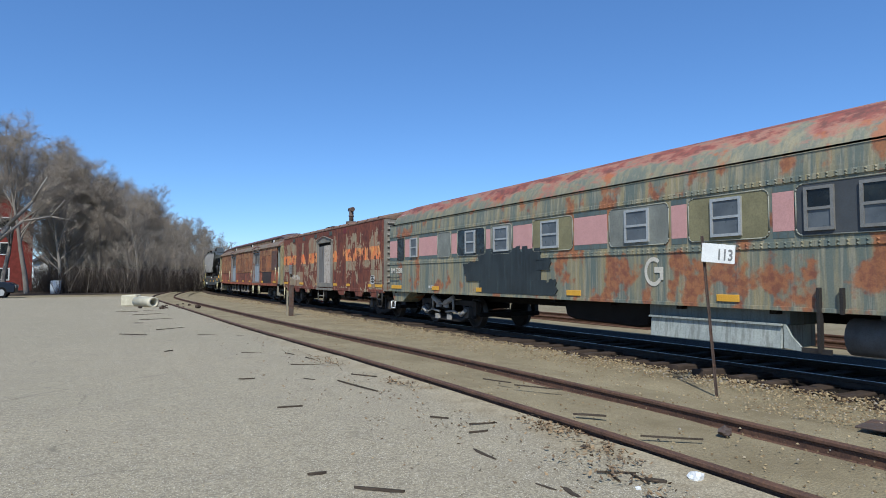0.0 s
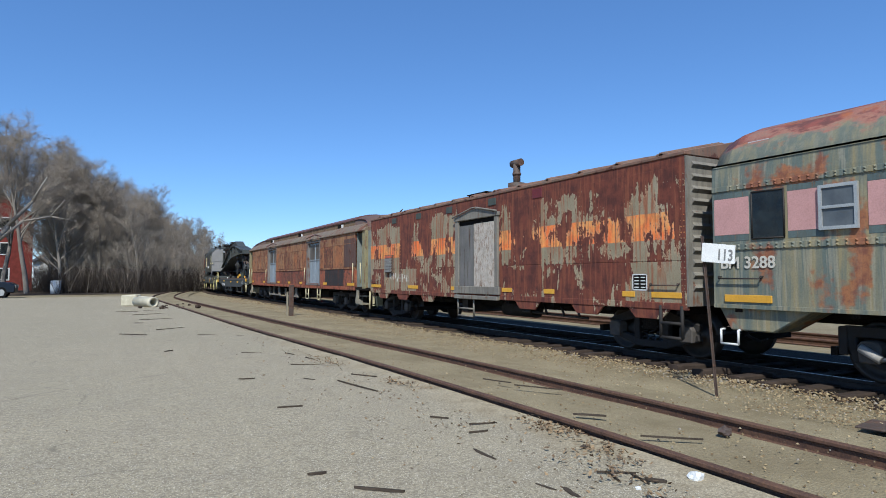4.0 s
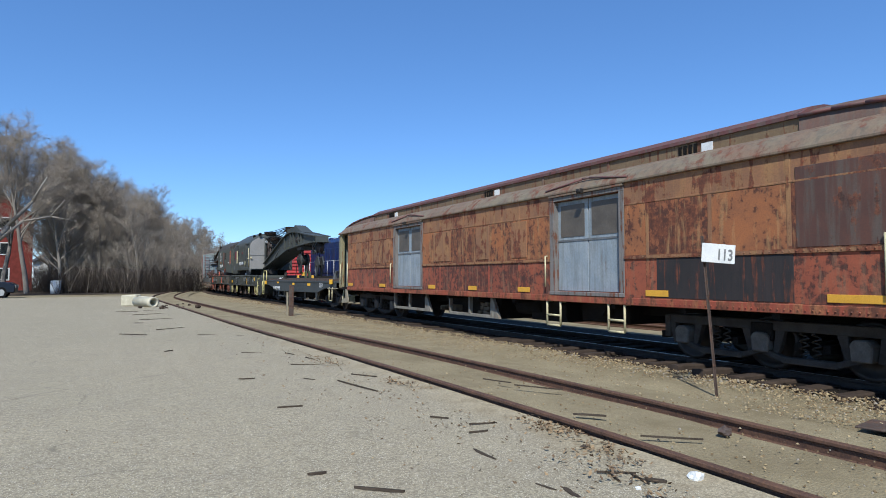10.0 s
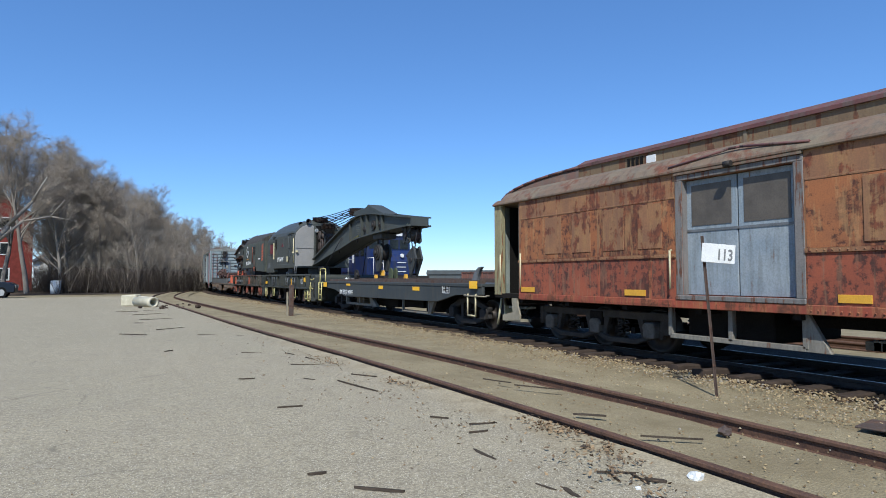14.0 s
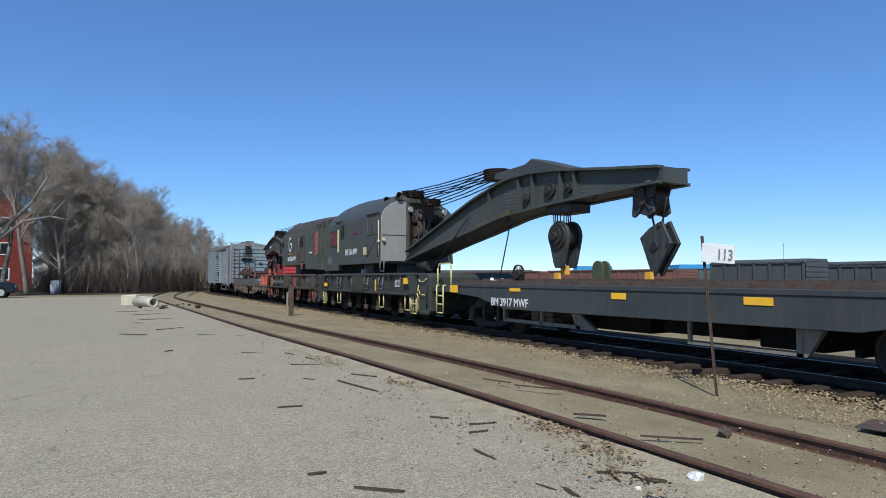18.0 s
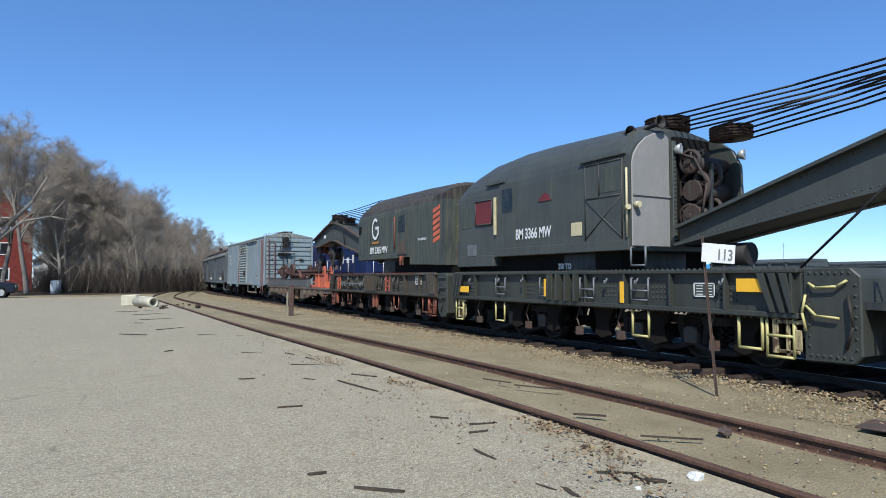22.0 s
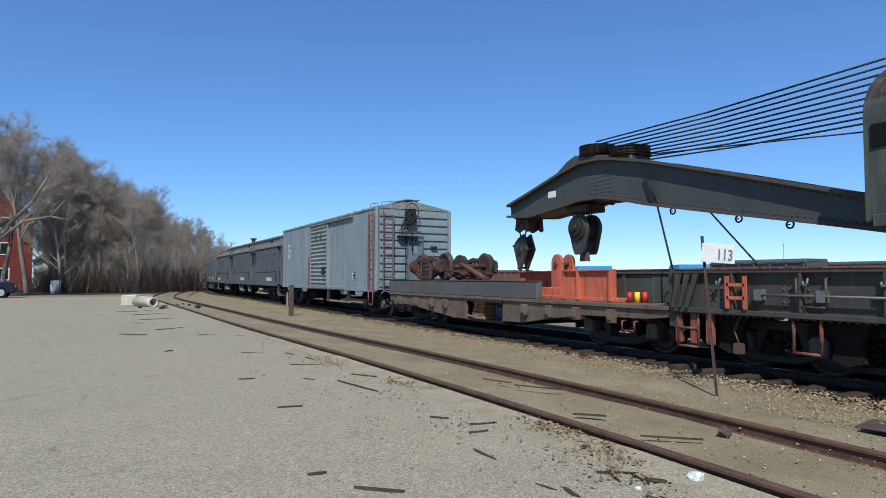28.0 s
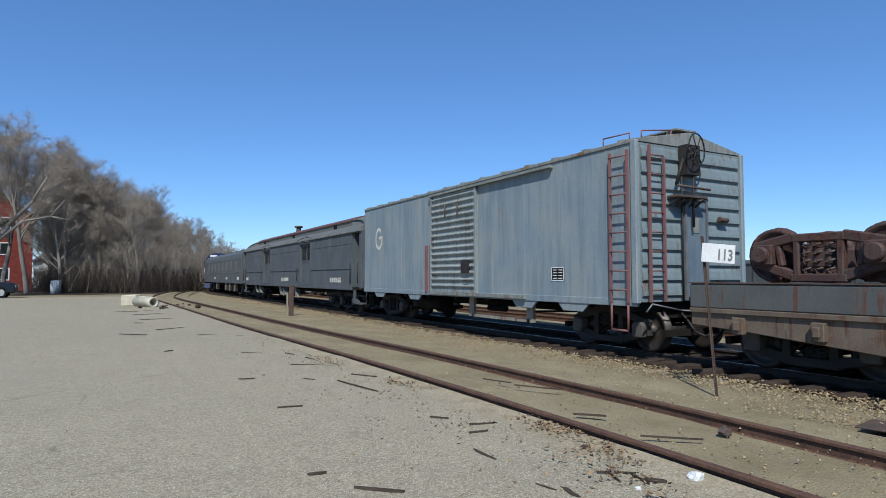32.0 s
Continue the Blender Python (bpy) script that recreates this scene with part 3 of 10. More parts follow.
M["box_roof_grey"] = weathered("faded_grey_roof", "686d69", "6f706a", "64523f", "564839", 0.4, 0.2, 1.6, seed=93)
M["box_door"] = weathered("grey_door_paint", "787d7a", "707674", "6a5442", "5a4838", 0.3, 0.6, 1.6, seed=95)
M["box_end"] = weathered("pale_end_paint", "646e70", "5d6768", "625546", "524438", 0.35, 0.6, 1.6, seed=97, runs="565f60")
M["box_door_blue"] = weathered("dull_blue_door", "4c5a66", "55616a", "5c5046", "4a4038", 0.25, 0.5, 2.0, seed=99)
# oil-stained ballast, its colour taken near black to deepen the train's shadow
M["oily_shade"] = plain("oily_ballast_with_train_shade", "17120e", 0.95, 0, 0.4, 12, 0.8, "332c25", 0.5)
M["winch_rust"] = weathered("greasy_brown_rust", "362c27", "403028", "563828", "2a2320", 0.4, 0.2, 4.0, seed=107, gain=0.9)
M["brick"] = plain("red_brick_wall", "7a3a33", 0.9, 0, 0.3, 2)
M["stone"] = plain("pale_concrete", "c4bda4", 0.85, 0, 0.25, 3, 0.5, "8a806a", 0.5)
M["leaf_floor"] = plain("dead_leaf_floor", "4f453a", 0.95, 0, 0.4, 1.5, 0.6, "2f2822", 0.6)
M["bark"] = plain("grey_brown_bark", "938b80", 0.95, 0, 0.35, 2, 0.4, "423b34", 0.5)
M["twig"] = plain("brown_twig_bark", "9a8f80", 0.95, 0, 0.3, 0.3, 0.1, "5e5348", 0.35)
M["brush"] = plain("dark_brown_brush", "4c453e", 0.95, 0, 0.35, 0.3, 0.1, "3f342c", 0.5)
M["car_paint"] = plain("dark_blue_car_paint", "151c28", 0.35, 0.2, 0.1, 2, 0.02, "2a2a2c", 0.1)
M["rubber"] = plain("black_rubber", "161616", 0.9)
M["tie"] = plain("old_oak_tie", "463b32", 0.95, 0, 0.4, 5, 0.6, "3a322a", 0.5)
M["roofing"] = plain("grey_slate_roof", "4d4c4d", 0.9)
M["boxred"] = weathered("bright_red_boxcar", "a02c2c", "8a2628", "5f2a22", "4a241e", 0.15, 0.4, 1.4, seed=101)
M["cont_grey"] = weathered("grey_container_paint", "44494c", "4c5356", "463f3a", "3f3a38", 0.2, 0.5, 1.0, seed=103, gain=0.95)
M["cont_brown"] = weathered("brown_gondola_paint", "6a4538", "5a3c34", "4a322c", "3d2a26", 0.3, 0.5, 1.0, seed=105)
M["cont_blue"] = plain("bright_blue_tarp", "3f8fc4", 0.6, 0, 0.15)

n = Nodes("worn_asphalt")
big, mid_, fine, grit = n.noise(0.12, 5), n.noise(1.1, 8, 0.7), n.noise(40, 5, 0.7), n.cells(55)
col = n.mix(n.ramp(big, 0.3, 0.7), hexc("9f967d"), hexc("a89d83"))
col = n.mix(n.ramp(mid_, 0.42, 0.72, 0, 0.4), col, hexc("8c8372"))
col = n.mix(n.ramp(n.noise(5, 5, 0.7), 0.5, 0.75, 0, 0.45), col, hexc("b5ad99"))
col = n.mix(n.ramp(fine, 0.38, 0.62, 0, 0.75), col, hexc("6f6758"))
col = n.mix(n.ramp(n.noise(85, 3, 0.6), 0.5, 0.66, 0, 0.55), col, hexc("57503f"))
col = n.mix(n.ramp(grit, 0.06, 0.3, 0.75, 0), col, hexc("ece5d2"))
col = n.mix(n.ramp(n.cells(24), 0.02, 0.12, 0.55, 0), col, hexc("4f493f"))
crack = n.ramp(n.cells(0.3, n.wobbled(0.5, 1.4), "Distance", "DISTANCE_TO_EDGE"), 0.0, 0.008, 0.55, 0)
col = n.mix(n.math("MULTIPLY", crack, n.ramp(n.noise(0.7, 3), 0.5, 0.62)), col, hexc("5a544a"))
drift = n.math("ADD", n.math("ADD", n.axis(0), n.math("MULTIPLY", n.axis(1), 0.02)), n.math("MULTIPLY", n.math("SUBTRACT", n.noise(1.3, 6, 0.7), 0.5), 1.6))
soil = n.mix(n.ramp(n.noise(2.6, 6, 0.7), 0.4, 0.65), hexc("aa9e82"), hexc("8c8067"))
soil = n.mix(n.ramp(fine, 0.35, 0.65, 0, 0.6), soil, hexc("6a5f4c"))
col = n.mix(n.ramp(drift, 3.5, 4.1, 0, 0.9), col, soil)
M["asphalt"] = n.done(col, 0.92, 0, n.math("ADD", fine, grit), 0.24, 0.008)

n = Nodes("gravelly_dirt")
big, mid_, fine, grit = n.noise(0.8, 6, 0.65), n.noise(3.0, 7, 0.7), n.noise(38, 5, 0.7), n.cells(45)
col = n.mix(n.ramp(big, 0.3, 0.7), hexc("756a50"), hexc("968b6d"))
col = n.mix(n.ramp(mid_, 0.4, 0.75, 0, 0.6), col, hexc("8b8066"))
col = n.mix(n.ramp(fine, 0.35, 0.65, 0, 0.6), col, hexc("716650"))
col = n.mix(n.ramp(grit, 0.02, 0.22, 0.5, 0), col, hexc("bdb39c"))
col = n.mix(n.ramp(n.cells(19), 0.02, 0.12, 0.4, 0), col, hexc("5d5342"))
M["dirt"] = n.done(col, 0.95, 0, n.math("ADD", fine, grit), 0.5, 0.015)

n = Nodes("ballast_stone")
col = n.mix(n.ramp(n.island(), 0.1, 0.9), hexc("65533a"), hexc("a99874"))
col = n.mix(n.ramp(n.island(), 0.86, 0.9), col, hexc("8f887c"))
col = n.mix(n.ramp(n.noise(20, 4), 0.35, 0.7, 0, 0.5), col, hexc("6f6049"))
M["pebble"] = n.done(col, 0.95)

n = Nodes("leaf_litter")
col = n.mix(n.island(), hexc("5f4f3e"), hexc("8f7a5c"))
M["litter"] = n.done(col, 0.95)

n = Nodes("rusty_rail")
streaks = n.noise(6, 6, 0.7)
col = n.mix(n.ramp(streaks, 0.35, 0.65), hexc("5c4334"), hexc("453229"))
col = n.mix(n.ramp(n.noise(50, 4), 0.4, 0.7, 0, 0.5), col, hexc("74573f"))
M["rail"] = n.done(col, 0.8, 0.2, n.noise(40, 4), 0.3, 0.004)
n = Nodes("polished_rail")
M["rail_used"] = n.done(n.mix(n.ramp(n.noise(8, 4), 0.4, 0.6), hexc("2a221c"), hexc("382c23")), 0.8, 0.0)

n = Nodes("polished_running_face")
M["rail_top"] = n.done(n.mix(n.ramp(n.noise(5, 4), 0.4, 0.6), hexc("8f9094"), hexc("7a7876")), 0.28, 1.0)

# ---------------- the ground and the tracks ----------------


def smooth_line(pts, step=1.0):
    """A smooth curve through plan points, as points about a step apart."""
    out = []
    for i in range(len(pts) - 1):
        p0, p1, p2, p3 = (Vector(pts[max(0, min(len(pts) - 1, i + k))]) for k in (-1, 0, 1, 2))
        n = max(1, int((p2 - p1).length / step))
        for j in range(n):
            t = j / n
            out.append(0.5 * ((2 * p1) + (p2 - p0) * t + (2 * p0 - 5 * p1 + 4 * p2 - p3) * t * t + (3 * p1 - p0 - 3 * p2 + p3) * t ** 3))
    out.append(Vector(pts[-1]))
    return out


def offset(line, d):
    out = []
    for i, p in enumerate(line):
        t = (line[min(i + 1, len(line) - 1)] - line[max(i - 1, 0)]).normalized()
        out.append(Vector((p.x + t.y * d, p.y - t.x * d)))
    return out


SIDING = smooth_line([(4.85, -30), (4.85, 0), (4.85, 6), (4.7, 11), (4.42, 16), (4.2, 21), (3.98, 28), (3.72, 36), (3.5, 44), (3.6, 50.5), (4.35, 57), (5.7, 65), (8.1, 75), (14, 90), (24, 106)])
MAIN = [Vector(station(s)[:2]) for s in range(-40, 190, 1)]
YARD = [Vector(station(s, 5.2)[:2]) for s in range(-60, 190, 1)]
FAR_YARD = [Vector(station(s, 36.0)[:2]) for s in range(-60, 190, 1)]
RAIL_SHAPE = [(-0.065, 0.0), (0.065, 0.0), (0.065, 0.015), (0.012, 0.035), (0.012, 0.115), (0.036, 0.125), (0.036, 0.15), (0.026, 0.16), (-0.026, 0.16), (-0.036, 0.15), (-0.036, 0.125), (-0.012, 0.115), (-0.012, 0.035), (-0.065, 0.015)]


def sweep(line, shape, z):
    m = Mesh()
    k = len(shape)
    vs = []
    for i, p in enumerate(line):
        t = (line[min(i + 1, len(line) - 1)] - line[max(i - 1, 0)]).normalized()
        vs += [(p.x + t.y * a, p.y - t.x * a, z + b) for a, b in shape]
    m.add(vs, [(i * k + j, i * k + (j + 1) % k, (i + 1) * k + (j + 1) % k, (i + 1) * k + j) for i in range(len(line) - 1) for j in range(k)])
    m.add(vs, [tuple(range(k)), tuple(range(len(vs) - k, len(vs)))])
    return m


def track(name, label, line, top, mat):
    t = thing(name, label, "railway track", kind="structure")
    for s in (-0.7525, 0.7525):
        part("rail", sweep(offset(line, s), RAIL_SHAPE, top - 0.16), mat, t, "rusty steel rail" if mat == "rail" else "worn steel rail")
        if mat == "rail_used":
            part("running_face", sweep(offset(line, s), [(-0.013, 0.0), (0.013, 0.0), (0.013, 0.0035), (-0.013, 0.0035)], top), "rail_top", t, "polished running face")
    return t


def sheet(line_a, line_b, z, m):
    n = min(len(line_a), len(line_b))
    vs = [(p.x, p.y, z(p)) for p in line_a[:n]] + [(p.x, p.y, z(p)) for p in line_b[:n]]
    return m.add(vs, [(i, i + 1, n + i + 1, n + i) for i in range(n - 1)])


def ground_all():
    # one sheet to the horizon, finer close by
    m = Mesh()
    xs = [-3000, -400, -60] + [-30 + 1.5 * i for i in range(40)] + [45, 80, 400, 3000]
    ys = [-3000, -300, -60] + [-12 + 1.5 * i for i in range(70)] + [120, 200, 500, 3000]
    vs = [(x, y, 0.03 * (noise.noise(Vector((x * 0.2, y * 0.2, 0))) if abs(x) < 60 and abs(y) < 120 else 0) - 0.03) for y in ys for x in xs]
    k = len(xs)
    m.add(vs, [(j * k + i, j * k + i + 1, (j + 1) * k + i + 1, (j + 1) * k + i) for j in range(len(ys) - 1) for i in range(k - 1)], None, True)
    tagged(part("ground", m, "dirt"), "flat ground of grey-brown gravel and dirt", "ground", kind="structure")
    m = Mesh()
    edge = [(p.x, p.y) for p in offset(SIDING, -0.8) if -25 < p.y < 57]
    xs = [-60, -40, -25, -14, -8, -4, -1, 1.0]
    vs, n = [], len(xs) + 4
    for ex, ey in edge:
        vs += [(x, ey, 0.012 + 0.006 * noise.noise(Vector((x * 0.4, ey * 0.4, 2)))) for x in xs] + [(ex - 1.6, ey, 0.014), (ex - 1.0, ey, 0.03), (ex - 0.45, ey, 0.05 + 0.02 * noise.noise(Vector((ey * 1.3, 0, 7)))), (ex, ey, 0.07 + 0.022 * noise.noise(Vector((ey * 1.7, 0, 4))))]
    m.add(vs, [(j * n + i, j * n + i + 1, (j + 1) * n + i + 1, (j + 1) * n + i) for j in range(len(edge) - 1) for i in range(n - 1)], None, True)
    tagged(part("pavement", m, "asphalt"), "worn pale grey asphalt lot with fine cracks", "pavement", kind="structure")
    # dirt packed between and beside the siding's rails
    for a, b, h in ((-0.69, 0.0, 0.05), (0.0, 0.69, 0.016), (0.815, 1.25, 0.05), (1.25, 1.75, 0.03)):
        la, lb = offset(SIDING, a), offset(SIDING, b)
        m = Mesh()
        sheet(la, lb, lambda p: h + 0.022 * noise.noise(Vector((p.x * 1.5, p.y * 1.5, 0))), m)
        tagged(part("track_infill", m, "dirt"), "packed dirt beside the siding rails", "ground", kind="structure")
    track("siding_track", "rusty disused siding sunk in dirt", SIDING, RAIL, "rail")
    mt = track("main_track", "worn main track on old wooden ties", MAIN, RAIL, "rail_used")
    track("yard_track", "yard track behind the train", YARD, RAIL, "rail")
    track("yard_track", "far yard track with parked cars", FAR_YARD, RAIL, "rail")
    # bed sheet reaches as far as the train's shadow, which its colour carries
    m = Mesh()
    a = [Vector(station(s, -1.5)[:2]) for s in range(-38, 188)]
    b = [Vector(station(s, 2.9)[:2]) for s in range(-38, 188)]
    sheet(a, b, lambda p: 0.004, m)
    tagged(part("track_bed", m, "oily_shade"), "oily ballast bed under the main track, darkened for train shade", "track bed", kind="structure")
    # ties of the main track
    random.seed(11)
    variants = []
    for k in range(5):
        mm = Mesh()
        a, b = -1.45 - random.random() * 0.26, 1.35
        w, h = 0.11, 0.13
        prof = [(-w, -0.12), (w, -0.12), (w * 0.95, h * 0.5 - 0.02), (w * 0.8, h * 0.5), (-w * 0.8, h * 0.5), (-w * 0.95, h * 0.5 - 0.02)]
        vs = []
        for q in (a, a + 0.15, -0.4, 0.4, b):
            j = random.uniform(-0.015, 0.015)
            vs += [(q, p + j, z + random.uniform(-0.008, 0.008)) for p, z in prof]
        mm.add(vs, [(i * 6 + j, i * 6 + (j + 1) % 6, (i + 1) * 6 + (j + 1) % 6, (i + 1) * 6 + j) for i in range(4) for j in range(6)])
        mm.add(vs, [(0, 1, 2, 3, 4, 5), (24, 25, 26, 27, 28, 29)])
        me = mm.data("tie")
        me.materials.append(M["tie"])
        variants.append(me)
    for i in range(150):
        s = -4 + i * 0.53
        x, y, a = station(s)
        ob = new("tie", variants[random.randrange(5)])
        ob.parent = mt
        ob.matrix_basis = pose(x + random.uniform(-0.12, 0.06), y, -0.02 + random.uniform(-0.03, 0.03), random.uniform(-1, 1), random.uniform(-1.5, 1.5), -math.degrees(a) + random.uniform(-2, 2))
    # loose stone along the main track
    pebbles("ballast", "loose tan and grey ballast stones", 24000, lambda r: strip_point(r, -3.3, -1.2, clump=True), 0.005, 0.018, "pebble", 5)
    pebbles("ballast", "heaped tan ballast along the tie ends", 13000, shoulder_point, 0.007, 0.022, "pebble", 15)
    pebbles("ballast", "oily ballast between the ties, darkened for train shade", 2500, lambda r: strip_point(r, -1.3, 1.5, 45), 0.02, 0.045, "oily_shade", 6)


def strip_point(r, a, b, far=60, clump=False):
    while True:
        s = -3 + far * r.random() ** 1.9
        x, y, h = station(s, a + (b - a) * r.random())
        if not clump or noise.noise(Vector((x * 0.9, y * 0.5, 3))) + 0.35 * (x - 7.6) > r.uniform(-0.6, 0.25):
            return x, y, 0.0


def shoulder_point(r):
    """A place on the ballast shoulder beside the tie ends."""
    s = -3 + 52 * r.random() ** 1.6
    off = -1.75 + r.gauss(0, 0.26)
    x, y, h = station(s, off)
    return x, y, 0.03 * max(0.0, 1 - abs(off + 1.7) / 0.5)


def pebbles(name, label, count, where, lo, hi, mat, seed):
    """Many small angular stones in one mesh."""
    r = random.Random(seed)
    m = Mesh()
    for i in range(count):
        x, y, z = where(r)
        s = lo + (hi - lo) * r.random() ** 2
        a = r.random() * 6.28
        c, d = math.cos(a), math.sin(a)
        pts = [(-1, -0.7, -0.4), (1, -0.8, -0.4), (0.9, 0.8, -0.4), (-0.8, 0.9, -0.4), (-0.5, -0.4, 0.6), (0.6, -0.3, 0.7), (0.3, 0.5, 0.55)]
        vs = []
        for px, py, pz in pts:
            px, py, pz = px * s * r.uniform(0.7, 1.2), py * s * r.uniform(0.6, 1.1), pz * s * r.uniform(0.6, 1.1)
            vs.append((x + c * px - d * py, y + d * px + c * py, z + pz + s * 0.2))
        m.add(vs, [(0, 1, 5, 4), (1, 2, 5), (2, 6, 5), (2, 3, 6), (3, 4, 6), (3, 0, 4), (4, 5, 6)])
    return tagged(part(name, m, mat, fix=False), label, "gravel", kind="stuff")


ground_all()

# ---------------- trees ----------------


def cone(m, p, q, r):
    """A bare twig: three sides that run to a point."""
    d = q - p
    a = d.orthogonal().normalized() * r
    b = d.cross(a).normalized() * r
    m.add([p + a, p - a * 0.5 + b * 0.87, p - a * 0.5 - b * 0.87, q], [(0, 1, 3), (1, 2, 3), (2, 0, 3)])


def bare_tree_mesh(seed, height, spread, clear=0.3):
    """Trunk and limbs, and a mesh of fine twigs, of a leafless tree with a rounded crown; clear: the share of bare trunk."""
    r = random.Random(seed)
    wood, fine = Mesh(), Mesh()

    def grow(p, d, length, rad, level):
        steps = (6, 4, 3, 2)[level]
        pts = [p]
        for i in range(steps):
            d = (d + Vector((r.uniform(-1, 1), r.uniform(-1, 1), r.uniform(-0.5, 0.9))) * (0.1, 0.2, 0.26, 0.3)[level]).normalized()
            pts.append(pts[-1] + d * length / steps)
        m = wood if level < 2 else fine
        for i in range(steps):
            r0, r1 = rad * (1 - 0.78 * i / steps), rad * (1 - 0.78 * (i + 1) / steps)
            m.rod(pts[i], pts[i + 1], r0, (7, 4, 3, 3)[level], r1, cap=False)
        n = (14, 8, 6, 7)[level]
        for i in range(n):
            f = (clear + (1 - clear) * (i + r.random()) / n) if level == 0 else (0.16 + 0.84 * (i + r.random()) / n)
            f = min(f, 0.999)
            k = int(f * steps)
            base = pts[k].lerp(pts[k + 1], f * steps - k)
            way = (pts[k + 1] - pts[k]).normalized()
            a = r.random() * 6.283
            side = Vector((math.cos(a), math.sin(a), r.uniform(-0.1, 0.5)))
            if level == 0:
                nd = (side * spread * (1.05 - 0.55 * f) + Vector((0, 0, 0.35 + 0.7 * f))).normalized()
                grow(base, nd, height * (0.36 - 0.17 * abs(f - 0.45)) * r.uniform(0.75, 1.1), rad * 0.4 * (1.15 - f * 0.6), 1)
            elif level < 3:
                nd = (way * 0.6 + side * 0.95 + Vector((0, 0, 0.08))).normalized()
                grow(base, nd, length * r.uniform(0.36, 0.56) * (1.1 - 0.4 * f), rad * (0.42 if level < 2 else 0.34), level + 1)
            else:
                nd = (way * 0.6 + side).normalized()
                cone(fine, base, base + nd * height * r.uniform(0.03, 0.07), height * 0.0007)

    grow(Vector((0, 0, -0.2)), Vector((r.uniform(-0.12, 0.12), r.uniform(-0.12, 0.12), 1)), height * 0.78, height * 0.0155, 0)
    return wood, fine


def bushes_mesh(seed, n, w, h):
    r = random.Random(seed)
    m = Mesh()
    for i in range(n):
        x, y = r.uniform(-w, w), r.uniform(-w, w)
        p = Vector((x, y, -0.1))
        d = Vector((r.uniform(-0.5, 0.5), r.uniform(-0.5, 0.5), 1)).normalized()
        length = h * r.uniform(0.5, 1.1)
        for k in range(3):
            q = p + d * length / 3
            m.rod(p, q, 0.02 - 0.005 * k, 3, 0.015 - 0.005 * k, cap=False)
            for j in range(5):
                e = (d + Vector((r.uniform(-1, 1), r.uniform(-1, 1), r.uniform(-0.2, 0.7)))).normalized()
                cone(m, p.lerp(q, r.random()), q + e * length * r.uniform(0.15, 0.34), 0.008)
            p, d = q, (d + Vector((r.uniform(-0.3, 0.3), r.uniform(-0.3, 0.3), 0))).normalized()
    return m


def make_tree(i, height, spread, clear):
    wood, fine = bare_tree_mesh(100 + i, height, spread, clear)
    t = thing("bare_tree", "leafless grey-brown tree at the edge of the lot", "tree", "trees along the lot")
    part("trunk", wood, "bark", t, fix=False)
    part("crown", fine, "twig", t, fix=False)
    return t


def skyline(az):
    """The height of the wood's edge as a slope, by direction in degrees from the track's line."""
    rows = ((-12, 0.22), (-7.7, 0.235), (-6.6, 0.243), (-5.5, 0.232), (-4.0, 0.212), (-2.8, 0.193), (-1.4, 0.183), (-0.6, 0.168), (0.1, 0.152), (1.1, 0.144), (2.6, 0.139), (3.7, 0.13), (4.6, 0.119), (5.2, 0.1), (5.7, 0.08), (7.4, 0.083), (8.1, 0.075), (8.8, 0.062), (9.3, 0.052), (10.5, 0.04), (16, 0.03))
    for (a, p), (b, q) in zip(rows, rows[1:]):
        if az <= b:
            return p + (q - p) * max(0.0, az - a) / (b - a)
    return rows[-1][1]


